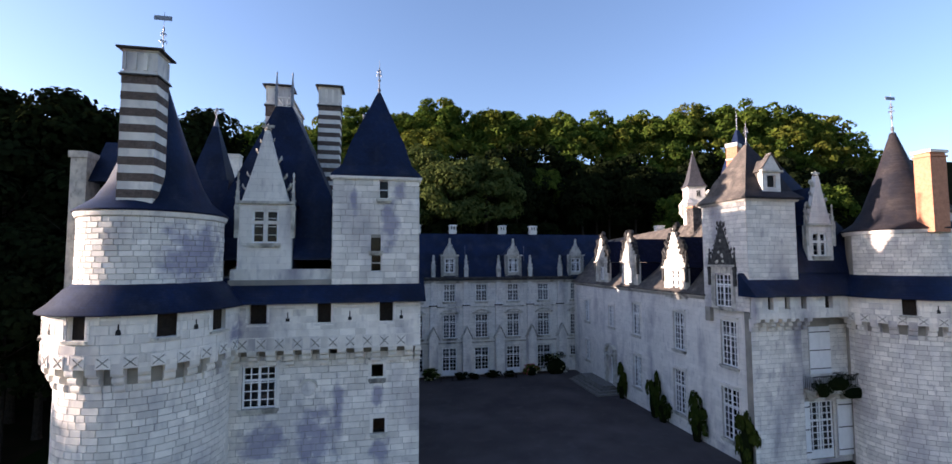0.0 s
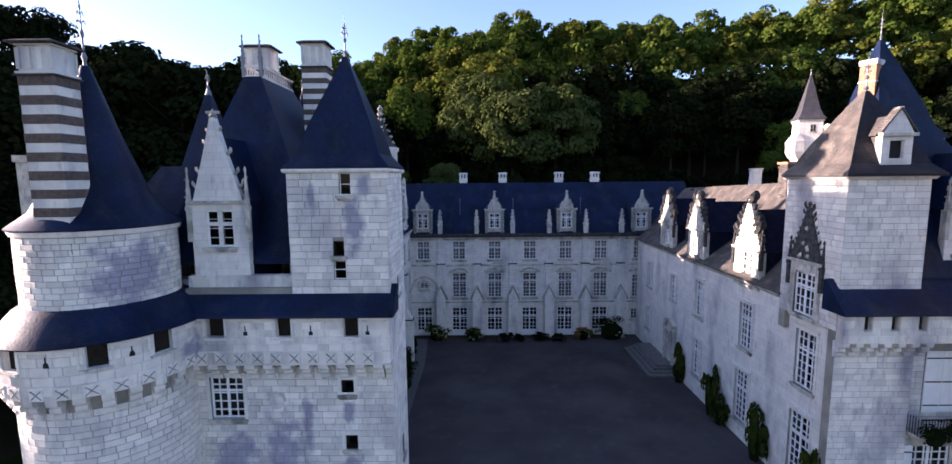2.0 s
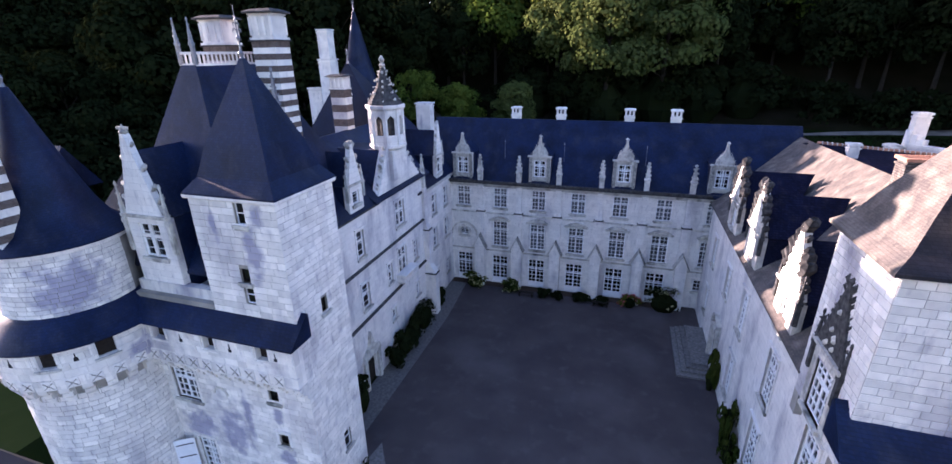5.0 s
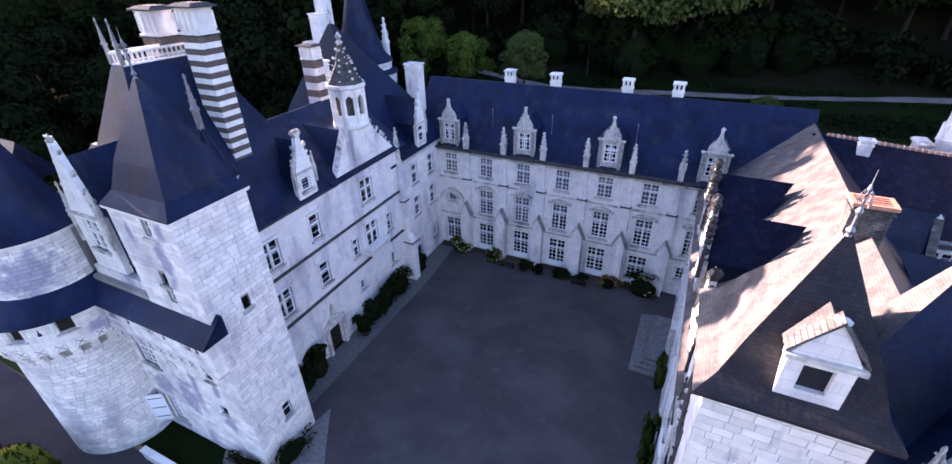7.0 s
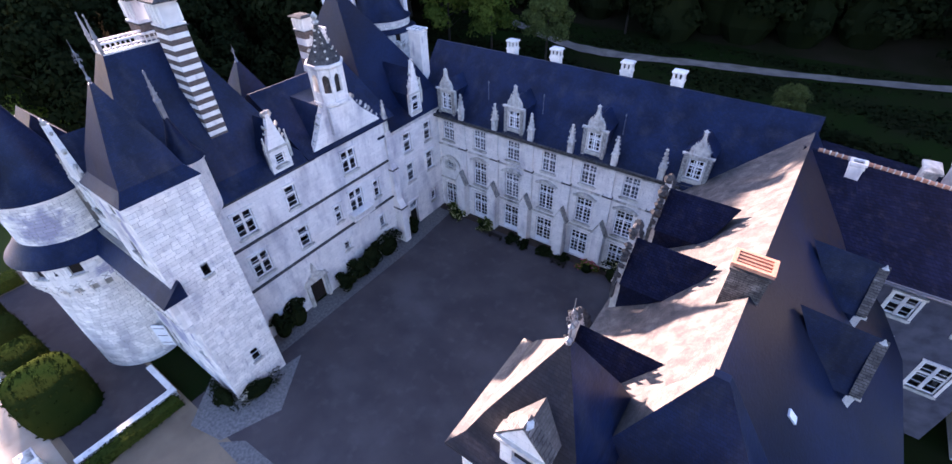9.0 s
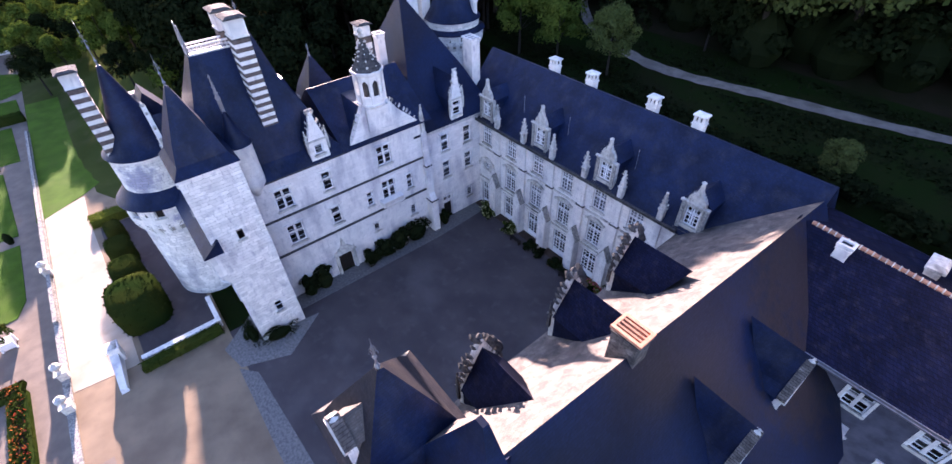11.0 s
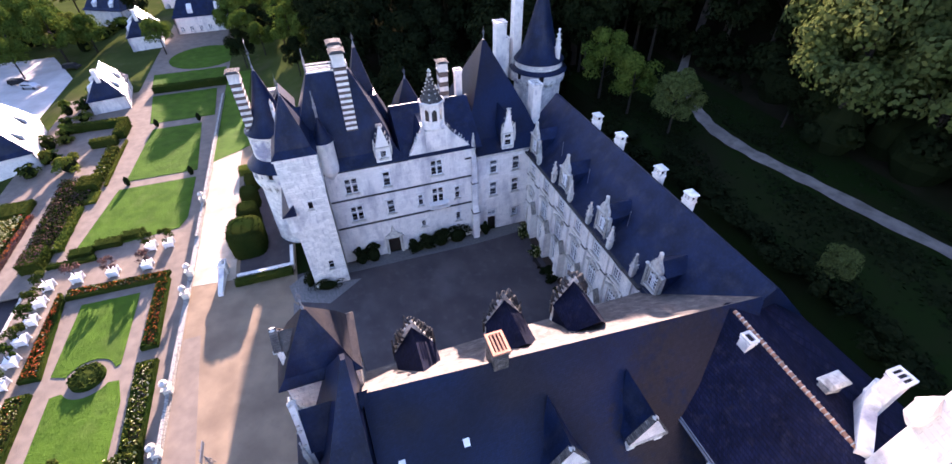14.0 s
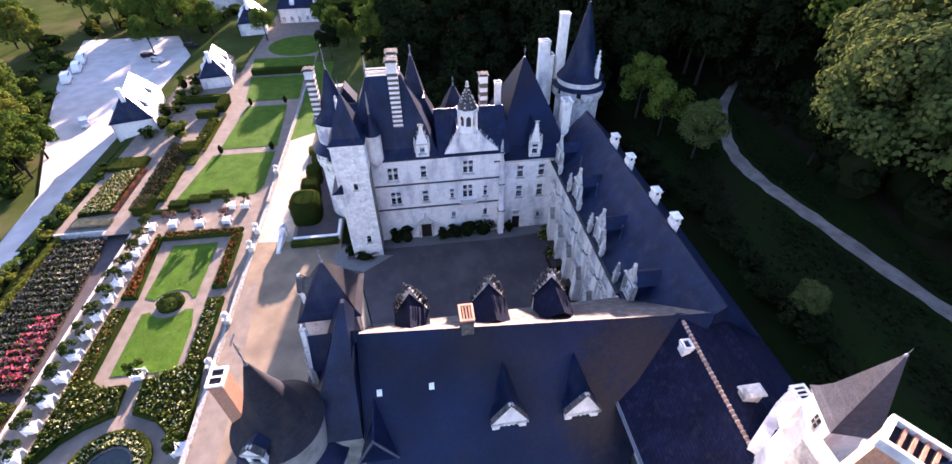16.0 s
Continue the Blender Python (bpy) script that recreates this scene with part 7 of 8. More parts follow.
for x in (7.2, 14.6):
    bn = thing("bench", (x, 51.9, 0), "low dark wooden garden bench", "bench", "court benches")
    b_ = bmesh.new()
    for k in range(4):
        box(b_, x - 0.8, x + 0.8, 51.7 + k * 0.11, 51.79 + k * 0.11, 0.42, 0.46)
    part("seat", b_, DARKWOOD, bn)
    for s in (-0.65, 0.65):
        b_ = bmesh.new()
        box(b_, x + s - 0.04, x + s + 0.04, 51.72, 52.1, 0, 0.42)
        part("leg", b_, DARKWOOD, bn)

# ---- terrace wall between drive and garden ----
TWL = thing("terrace_wall", (0, 10.4, -3.5), "pale stone terrace retaining wall with low parapet", "wall")
b_ = bmesh.new()
box(b_, -62, 58, 10.15, 10.6, -3.6, 0.0)
part("wall", b_, STONE_OLD, TWL)
b_ = bmesh.new()
box(b_, -62, 58, 10.08, 10.66, 0.0, 0.14)
box(b_, -62, -13.0, 10.2, 10.55, 0.142, 0.5)
box(b_, 6.0, 20.0, 10.2, 10.55, 0.142, 0.45)
part("coping", b_, STONE_CARVED, TWL)


def urn(x, y, z, label="weathered carved stone urn on a pier"):
    t = thing("urn", (x, y, z), label, "urn", "terrace urns")
    b2 = bmesh.new()
    rings(b2, [rect(x - 0.36, x + 0.36, y - 0.36, y + 0.36, z), rect(x - 0.36, x + 0.36, y - 0.36, y + 0.36, z + 0.75), rect(x - 0.45, x + 0.45, y - 0.45, y + 0.45, z + 0.78), rect(x - 0.45, x + 0.45, y - 0.45, y + 0.45, z + 0.9)])
    part("pier", b2, STONE_OLD, t)
    b2 = bmesh.new()
    lathe(b2, [(0.22, z + 0.9), (0.1, z + 1.02), (0.14, z + 1.08), (0.34, z + 1.3), (0.4, z + 1.55), (0.3, z + 1.62), (0.36, z + 1.72), (0.2, z + 1.76), (0.1, z + 1.9), (0.02, z + 2.0)], x, y, 14)
    smooth(part("vase", b2, STONE_OLD, t))
    return t


for x in (-21.5, -5.5, -1.6, 11.5, 18.0):
    urn(x, 10.4, 0.14)

# paler slab over the drive; low sun is partly put into its gravel colour
slab("forecourt", [(-34, 10.7), (-3.4, 10.7), (-2.9, 15.7), (-12, 15.6), (-30, 15.0), (-36, 15.2)], 0.006, FORECOURT, "pale forecourt beside the tower, partly brightened for low sun", "forecourt")

slab("terrace_walk", [(4.9, 10.68), (45, 10.68), (45, 13.6), (20.9, 13.6), (4.9, 12.5)], -0.002, PATH, "pale stone-dust strip behind the terrace wall", "pavement")
RW = thing("ramp_wall", (-2.6, 14.3, 0), "low sloping white stone wall beside the gate pier", "wall")
b_ = bmesh.new()
prism(b_, [(-4.4, 14.0, 0), (-0.5, 13.9, 0), (-0.5, 14.5, 0), (-4.4, 14.7, 0)], [(-4.4, 14.0, 1.2), (-0.7, 13.95, 0.35), (-0.7, 14.45, 0.35), (-4.4, 14.7, 1.2)])
part("wall", b_, STONE, RW)

# ---- walled yard with topiary beside the tower ----
YW = thing("yard_wall", (-2.5, 19.5, 0), "low white-coped yard wall", "wall")
b_ = bmesh.new()
box(b_, -2.7, -2.4, 16.2, 22.8, 0, 0.75)
box(b_, -2.8, -2.3, 16.15, 22.85, 0.752, 0.9)
box(b_, -6.2, -2.702, 22.5, 22.8, 0, 0.75)
box(b_, -6.2, -2.802, 22.45, 22.85, 0.752, 0.9)
part("wall", b_, STONE, YW)
hedge("clipped_hedge", -2.25, -1.35, 15.9, 22.6, 0, 0.85, "dark clipped box hedge in front of the yard wall")
slab("yard", [(-27, 15.8), (-2.7, 16.2), (-2.7, 22.6), (-27, 23.0)], 0.02, COURT, "brown gravel yard beside the tower", "yard")
hedge("clipped_hedge", -29.0, -27.2, 15.2, 20.5, 0, 1.1, "yellow-green clipped hedge closing the yard", material=LEAF_WARM)
for x, w_, h_ in ((-23.2, 2.2, 2.3), (-18.6, 2.9, 2.8), (-14.0, 3.4, 3.0), (-8.8, 5.4, 3.6)):
    t = thing("topiary", (x, 17.4, 0), "large clipped rounded yew topiary block", "topiary", "yard topiary")
    b_ = bmesh.new()
    loops_ = []
    for f, k in ((0.0, 0.96), (0.5, 1.0), (0.84, 0.97), (0.96, 0.86), (1.0, 0.6)):
        loops_.append([(x + math.cos(a) * w_ / 2 * k * (max(abs(math.cos(a)), 0.3) ** -0.35 if abs(math.cos(a)) > 0.3 else 1.2), 17.4 + math.sin(a) * w_ * 0.42 * k * (max(abs(math.sin(a)), 0.3) ** -0.35 if abs(math.sin(a)) > 0.3 else 1.2), h_ * f) for a in [2 * math.pi * i / 20 for i in range(20)]])
    rings(b_, loops_)
    surf = np.array([v.co for v in b_.verts])
    smooth(part("body", b_, YEW, t), 60)
    n = int(2200 * w_ * h_ / 8)
    pick = surf[G.integers(0, len(surf), n)]
    pick2 = surf[G.integers(0, len(surf), n)]
    near_ = np.linalg.norm(pick - pick2, axis=1) < w_ * 0.7
    c = np.where(near_[:, None], pick * 0.5 + pick2 * 0.5, pick) + G.normal(size=(n, 3)) * 0.05
    d = c - np.array([x, 17.4, h_ * 0.4])
    c = c + d / np.linalg.norm(d, axis=1)[:, None] * 0.03
    c[:, 2] = np.maximum(c[:, 2], 0.05)
    part("leaves", quads_mesh("leaves", leaf_quads(G, c, d / np.linalg.norm(d, axis=1)[:, None], 0.06), YEW), None, t, kind="stuff")
for x, y in ((-4.7, 14.5),):
    t = thing("gate_pier", (x, y, 0), "sunlit white stone gate pier with low cap", "pier", "gate piers")
    b_ = bmesh.new()
    rings(b_, [rect(x - 0.5, x + 0.5, y - 0.4, y + 0.4, 0), rect(x - 0.5, x + 0.5, y - 0.4, y + 0.4, 1.5), rect(x - 0.6, x + 0.6, y - 0.5, y + 0.5, 1.55), rect(x - 0.6, x + 0.6, y - 0.5, y + 0.5, 1.75)])
    part("shaft", b_, STONE, t)
    b_ = bmesh.new()
    rings(b_, [rect(x - 0.5, x + 0.5, y - 0.4, y + 0.4, 1.752), rect(x - 0.15, x + 0.15, y - 0.1, y + 0.1, 2.0)])
    part("cap", b_, STONE_OLD, t)

# ---- parterre garden ----
ZG = -3.5
slab("garden_path", [(-135, -10.6), (60, -10.6), (60, 10.15), (-135, 10.15)], ZG, PATH, "pinkish beige gravel garden paths", "path")


def disc(cx, cy, r, a0=0.0, a1=2 * math.pi, n=24):
    return [(cx + r * math.cos(a0 + (a1 - a0) * i / n), cy + r * math.sin(a0 + (a1 - a0) * i / n)) for i in range(n + 1)]


def lawn(pts_, label="mown green lawn panel"):
    b2 = bmesh.new()
    prism(b2, [(x, y, ZG - 0.05) for x, y in pts_], [(x, y, ZG + 0.07) for x, y in pts_])
    ob = tagged(part("lawn", b2, GRASS), label, "lawn", kind="structure")
    x = np.array(pts_)
    lo, hi = x.min(axis=0), x.max(axis=0)
    n = int((hi - lo).prod() * 30)
    c = np.stack([G.uniform(lo[0], hi[0], n), G.uniform(lo[1], hi[1], n)], axis=1)
    keep = np.zeros(n, bool)
    for i in range(len(pts_)):
        (ax, ay), (bx, by) = pts_[i - 1], pts_[i]
        cond = ((ay > c[:, 1]) != (by > c[:, 1])) & (c[:, 0] < (bx - ax) * (c[:, 1] - ay) / ((by - ay) or 1e-9) + ax)
        keep ^= cond
    c = c[keep]
    c3 = np.concatenate([c, np.full((len(c), 1), ZG + 0.09)], axis=1)
    part("grass_tufts", quads_mesh("grass_tufts", leaf_quads(G, c3, G.normal(size=c3.shape) * 0.5 + np.array([0, 0, 1.4]), 0.045), GRASS), None, ob, kind="stuff")
    return ob


OC = (3.8, -0.3)
lawn([(-8.5, 2.6), (-8.6, -4.1), (2.3, -4.3), (2.9, -2.7)] + disc(*OC, 2.55, radians(255), radians(105), 12) + [(2.9, 2.7)])
lawn([(5.2, 3.0)] + disc(*OC, 2.55, radians(60), radians(-60), 12) + [(5.2, -3.6), (14.8, -3.6), (15.0, 3.9), (8.0, 3.7)])
lawn([(-36.0, 6.4), (-36.0, -5.6), (-19.8, -8.2), (-20.5, -1.0), (-21.5, 5.6), (-24.0, 6.5)])
lawn([(-58.0, 5.2), (-58.0, -4.0), (-38.4, -5.0), (-38.4, 6.4)])
lawn([(-76.0, 6.8), (-76.0, -7.0), (-61.0, -5.0), (-61.0, 7.5)], "shaded green lawn panel")
lawn([(-66, 9.9), (-66, 8.6), (-40, 8.4), (-36, 9.9)], "grass verge below the terrace")
lawn(disc(-100.0, 2.0, 9.0)[:-1], "oval shaded lawn before the lodges")
lawn([(-90, 8.0), (-90, -9.0), (-81, -8.0), (-81, 8.5)], "sunlit grass strip beyond the hedge")


def inside(c, pts_):
    keep = np.zeros(len(c), bool)
    for i in range(len(pts_)):
        (ax, ay), (bx, by) = pts_[i - 1], pts_[i]
        keep ^= ((ay > c[:, 1]) != (by > c[:, 1])) & (c[:, 0] < (bx - ax) * (c[:, 1] - ay) / ((by - ay) or 1e-9) + ax)
    return keep


def scatter(pts_, density):
    x = np.array(pts_)
    lo, hi = x.min(axis=0), x.max(axis=0)
    n = int((hi - lo).prod() * density)
    c = np.stack([G.uniform(lo[0], hi[0], n), G.uniform(lo[1], hi[1], n)], axis=1)
    return c[inside(c, pts_)]


def edged_bed(pts_, z, label, blooms, rim=0.42, rim_h=0.55, fill_h=0.5, leaf=0.11, tall=0.2, group="parterre beds"):
    """A bed inside a clipped box edging that follows its outline; blooms: (material, blooms to the square metre)."""
    t = thing("flower_bed", (pts_[0][0], pts_[0][1], z), label, "flower bed", group)
    b2 = bmesh.new()
    prism(b2, [(x, y, z - 0.05) for x, y in pts_], [(x, y, z + 0.12) for x, y in pts_])
    part("soil", b2, EARTH, t)
    b2 = bmesh.new()
    cs, ds = [], []
    for (ax, ay), (bx, by) in zip(pts_, pts_[1:] + pts_[:1]):
        L_ = math.hypot(bx - ax, by - ay)
        m = turned(ax, ay, z, math.degrees(math.atan2(by - ay, bx - ax)))
        h_ = rim / 2
        prism(b2, rect(-h_, L_ + h_, -h_, h_, 0), rect(-h_ + 0.04, L_ + h_ - 0.04, -h_ + 0.04, h_ - 0.04, rim_h), m)
        n = int(L_ * 95)
        k = np.stack([G.uniform(-h_, L_ + h_, n), G.uniform(-h_, h_, n), np.full(n, rim_h)], axis=1)
        sd = G.uniform(size=n) < 0.5
        k[sd, 1] = np.sign(k[sd, 1]) * h_
        k[sd, 2] = G.uniform(0.05, rim_h, sd.sum())
        k += G.normal(size=k.shape) * 0.03
        d = np.where(sd[:, None], np.stack([np.zeros(n), np.sign(k[:, 1]), np.full(n, 0.3)], axis=1), np.array([0, 0, 1.0]))
        R_ = np.array(m.to_3x3())
        cs.append(k @ R_.T + np.array(m.translation))
        ds.append(d @ R_.T)
    edge = part("edging", b2, BOX, t, "low clipped dark box edging")
    part("edging_leaves", quads_mesh("edging_leaves", leaf_quads(G, np.concatenate(cs), np.concatenate(ds), 0.06), BOX), None, edge, kind="stuff")
    c = scatter(pts_, 55)
    lump = 0.5 + 0.5 * np.sin(c[:, 0] * 5.1 + np.cos(c[:, 1] * 3.3) * 2) * np.cos(c[:, 1] * 4.7)
    zz = z + 0.12 + (fill_h + tall * lump) * G.uniform(0.5, 1.0, len(c))
    part("planting", quads_mesh("planting", leaf_quads(G, np.column_stack([c, zz]), G.normal(size=(len(c), 3)) * 0.5 + np.array([0, 0, 0.8]), leaf * 1.25), BOX), None, t, kind="stuff")
    for mt_, dens in blooms:
        c = scatter(pts_, dens)
        lump = 0.5 + 0.5 * np.sin(c[:, 0] * 5.1 + np.cos(c[:, 1] * 3.3) * 2) * np.cos(c[:, 1] * 4.7)
        zz = z + 0.16 + (fill_h + tall * lump) * G.uniform(0.85, 1.08, len(c))
        part("bloom", quads_mesh("bloom", leaf_quads(G, np.column_stack([c, zz]), G.normal(size=(len(c), 3)) * 0.35 + np.array([0, 0, 0.9]), leaf), mt_), None, t, kind="stuff")
    return t


edged_bed([(-11.5, -6.0), (-11.2, 5.7), (-10.0, 5.5), (-10.2, -6.0)], ZG, "long box-edged bed of orange and red autumn bedding", ((RED, 14), (CREAM, 3)))
edged_bed([(-9.7, 4.7), (-9.7, 5.9), (1.6, 6.2), (1.6, 4.8)], ZG, "long box-edged bed of russet autumn bedding", ((RED, 12),))
edged_bed([(-11.2, -7.1), (-9.9, -6.5), (2.2, -5.4), (2.1, -7.1)], ZG, "long box-edged bed of bright red bedding", ((RED, 24), (CREAM, 1)))
edged_bed([(4.0, 4.8), (4.0, 6.6), (14.3, 6.8), (14.3, 5.2)], ZG, "long box-edged bed of yellow-green perennials", ((CREAM, 6), (LEAF_WARM, 14)))
edged_bed([(4.3, -7.4), (4.4, -5.6), (15.0, -5.5), (15.0, -7.4)], ZG, "long box-edged bed of yellow-green perennials", ((RED, 3), (LEAF_WARM, 14), (CREAM, 3)))
ROSES = "box-edged corner bed full of creamy white and yellow flowers"
edged_bed([(15.4, -7.3), (15.4, -5.4), (16.7, -3.6), (16.7, -1.1), (20.1, -0.9), (21.3, -3.6), (22.6, -5.3), (24.6, -6.7), (27.0, -7.4)], ZG, ROSES, ((CREAM, 5), (LEAF_WARM, 6)), tall=0.6, leaf=0.14)
edged_bed([(14.7, 5.3), (16.3, 1.1), (20.2, 1.5), (21.4, 4.2), (23.0, 5.9), (24.8, 7.0), (24.0, 8.1), (14.7, 6.9)], ZG, ROSES, ((CREAM, 5), (LEAF_WARM, 6)), tall=0.6, leaf=0.14)
t = thing("round_bed", (*OC, ZG), "round box bed with yellow-green foliage", "flower bed")
b_ = bmesh.new()
lathe(b_, [(1.75, ZG), (1.75, ZG + 0.4), (1.5, ZG + 0.5), (0.3, ZG + 0.7)], *OC, 24)
part("body", b_, BOX, t)
ang, rad = G.uniform(0, 6.283, 900), 1.7 * np.sqrt(G.uniform(0, 1, 900))
c = np.stack([OC[0] + rad * np.cos(ang), OC[1] + rad * np.sin(ang), ZG + 0.45 + G.uniform(0, 0.25, 900)], axis=1)
part("leaves", quads_mesh("leaves", leaf_quads(G, c, np.tile(np.array([0, 0, 1.0]), (900, 1)), 0.14), BOX), None, t, kind="stuff")


def flower_field(name, pts_, z, h, label, mats, n, leaf=0.16, rows=False):
    """A planted bed: soil, foliage and blooms."""
    t = thing(name, (pts_[0][0], pts_[0][1], z), label, "flower bed")
    b2 = bmesh.new()
    prism(b2, [(x, y, z - 0.05) for x, y in pts_], [(x, y, z + 0.1) for x, y in pts_])
    part("soil", b2, EARTH, t)
    x = np.array(pts_)
    lo, hi = x.min(axis=0), x.max(axis=0)
    for mt_, share in mats:
        k = int(n * share)
        c = np.stack([G.uniform(lo[0], hi[0], k), G.uniform(lo[1], hi[1], k)], axis=1)
        if rows:
            c[:, 0] = np.round(c[:, 0] / 1.3) * 1.3 + G.normal(size=k) * 0.2
        keep = np.zeros(k, bool)
        for i in range(len(pts_)):
            (ax, ay), (bx, by) = pts_[i - 1], pts_[i]
            keep ^= ((ay > c[:, 1]) != (by > c[:, 1])) & (c[:, 0] < (bx - ax) * (c[:, 1] - ay) / ((by - ay) or 1e-9) + ax)
        if mt_ in (RED, PALEPINK, CREAM):
            keep &= np.sin(c[:, 0] * 0.33 + share * 40) + np.cos(c[:, 1] * 0.8 + share * 9) > 0.35
        c = c[keep]
        zz = z + 0.1 + G.uniform(0.1, 1, len(c)) * h
        c3 = np.concatenate([c, zz[:, None]], axis=1)
        part("planting" if mt_ in (BOX, LEAF, LEAF_DARK) else "bloom", quads_mesh("planting", leaf_quads(G, c3, G.normal(size=c3.shape) * 0.4 + np.array([0, 0, 0.7]), leaf), mt_), None, t, kind="stuff")
    return t


PL = thing("garden_pool", (26.3, 1.0, ZG), "round garden pool with hedge rim and dark water", "pool")
b_ = bmesh.new()
lathe(b_, [(2.45, ZG + 0.01), (2.45, ZG + 0.2), (2.2, ZG + 0.2), (2.2, ZG + 0.03)], 26.3, 1.0, 40, cap=False)
part("rim", b_, COBBLE, PL)
b_ = bmesh.new()
lathe(b_, [(2.25, ZG + 0.02), (2.2, ZG + 0.12)], 26.3, 1.0, 40)
part("water", b_, mat("dark_pool_water", (0.01, 0.02, 0.018), 0.08, bump=0.0, spec=0.5), PL)
b_ = bmesh.new()
lathe(b_, [(4.2, ZG), (4.18, ZG + 0.5), (3.84, ZG + 0.5), (3.8, ZG)], 26.3, 1.0, 48, cap=False)
part("hedge_ring", b_, BOX, PL, "clipped yellow-green box ring")
ang, rad = G.uniform(0, 6.283, 2600), G.uniform(3.8, 4.22, 2600)
c = np.stack([26.3 + rad * np.cos(ang), 1.0 + rad * np.sin(ang), ZG + 0.5 + G.normal(size=2600) * 0.03], axis=1)
part("hedge_leaves", quads_mesh("hedge_leaves", leaf_quads(G, c, np.tile(np.array([0, 0, 1.0]), (2600, 1)), 0.07), LEAF_WARM), None, PL, kind="stuff")
for mt_, n in ((BOX, 2400), (CREAM, 420)):
    ang, rad = G.uniform(0, 6.283, n), G.uniform(2.5, 3.8, n)
    c = np.stack([26.3 + rad * np.cos(ang), 1.0 + rad * np.sin(ang), ZG + (G.uniform(0.05, 0.6, n) if mt_ is BOX else G.uniform(0.45, 0.7, n))], axis=1)
    part("planting" if mt_ is BOX else "bloom", quads_mesh("planting", leaf_quads(G, c, np.tile(np.array([0, 0, 1.0]), (n, 1)), 0.14), mt_), None, PL, kind="stuff")


# white planter tubs with clipped trees
def tub(x, y, v):
    t = thing("planter_tub", (x, y, ZG), "white square wooden tub with a small round orange tree" if v else "white square wooden tub with a bare reddish shrub", "planter", "garden tubs")
    b2 = bmesh.new()
    rings(b2, [rect(x - 0.5, x + 0.5, y - 0.5, y + 0.5, ZG + 0.08), rect(x - 0.58, x + 0.58, y - 0.58, y + 0.58, ZG + 0.95)])
    part("tub", b2, WHITE, t)
    for sx in (-1, 1):
        for sy in (-1, 1):
            b2 = bmesh.new()
            box(b2, x + sx * 0.57 - 0.06, x + sx * 0.57 + 0.06, y + sy * 0.57 - 0.06, y + sy * 0.57 + 0.06, ZG, ZG + 1.08)
            part("post", b2, WHITE, t)
    b2 = bmesh.new()
    lathe(b2, [(0.07, ZG + 0.9), (0.05, ZG + 1.8)], x, y, 7)
    part("trunk", b2, BARK, t)
    rg = random.Random(int(x * 37 + y * 11))
    part("crown", quads_mesh("crown", crown_arrays(rg, x, y, ZG + 2.0, 1.05, 0.85, 800 if v else 420, 0.10, 12), BOX if v else RUSSET), None, t)


for i in range(14):
    tub(-13.5 + i * 3.1, -9.0 + 0.03 * i, 1)
for x, y in ((-13.8, -5.7), (-13.5, -1.4), (-13.5, 2.8)):
    tub(x, y, 0)
for x, y in ((-17.5, 4.9), (-17.6, 2.6), (15.3, 0.1), (25.3, 8.0)):
    tub(x, y, 1)

# ---- lower terrace: cutting beds, hedges, drive ----
ZL = -4.5
slab("upper_walk", [(-80, -16.6), (-13.0, -16.6), (-13.0, -10.6), (-80, -10.6)], ZG - 0.004, PATH, "pinkish gravel walk beyond the parterre", "path")
slab("upper_walk", [(-80, -24.5), (-14.2, -24.5), (-14.2, -16.6), (-80, -16.6)], ZG - 0.02, PATH, "pinkish gravel walk round the cutting beds", "path")
slab("garden_edge", [(-13.0, -11.9), (60, -11.9), (60, -10.6), (-13.0, -10.6)], ZG - 0.004, PATH, "gravel strip behind the garden tubs", "path")
slab("lower_terrace", [(-14.2, -25.5), (60, -25.5), (60, -11.9), (-14.2, -11.9)], ZL, COURT, "grey gravel of the lower terrace", "path")
b_ = bmesh.new()
box(b_, -13.2, 60, -12.15, -11.85, ZL - 0.3, ZG + 0.1)
box(b_, -14.4, -14.1, -24.5, -16.6, ZL - 0.3, ZG + 0.06)
box(b_, -14.4, -13.2, -16.75, -16.45, ZL - 0.3, ZG + 0.06)
tagged(part("retaining_wall", b_, STONE_OLD), "low stone retaining wall between garden terraces", "wall", kind="structure")
flower_field("cutting_bed", [(-13.2, -23.0), (-12.9, -16.3), (-8.6, -15.5), (4.1, -14.3), (15.0, -13.6), (15.0, -22.6)], ZL, 0.9, "mixed bed of faded grey-green perennials and dahlias", ((GREYGREEN, 0.9), (LEAF_DARK, 0.5), (BOX, 0.35), (PALEPINK, 0.10), (CREAM, 0.10)), 11000, 0.17, True)
flower_field("cutting_bed", [(3.0, -17.6), (3.0, -14.6), (14.6, -13.8), (14.6, -18.6)], ZL + 0.02, 0.95, "bed of crimson dahlias in rows", ((PINK, 0.9), (BOX, 0.5)), 2600, 0.19, True)
flower_field("cutting_bed", [(16.6, -23.0), (16.6, -13.2), (34, -13.0), (34, -22.5)], ZL, 1.3, "dense green planted bed", ((BOX, 0.9), (LEAF_WARM, 0.5)), 7000, 0.2)
edged_bed([(-18.6, -22.6), (-19.0, -17.9), (-32.6, -17.6), (-31.0, -22.0)], ZG - 0.02, "bed of pale yellow-green lettuces edged with red foliage", ((CREAM, 16), (LEAF_WARM, 18), (RED, 2)), rim=0.3, rim_h=0.3, leaf=0.2, group="")
hedge("red_border", -32.4, -18.9, -17.5, -16.7, ZG - 0.02, ZG + 0.4, "low border of dark red foliage plants", 70, 0.12, RUSSET, bloom=RED, cat="flower bed")
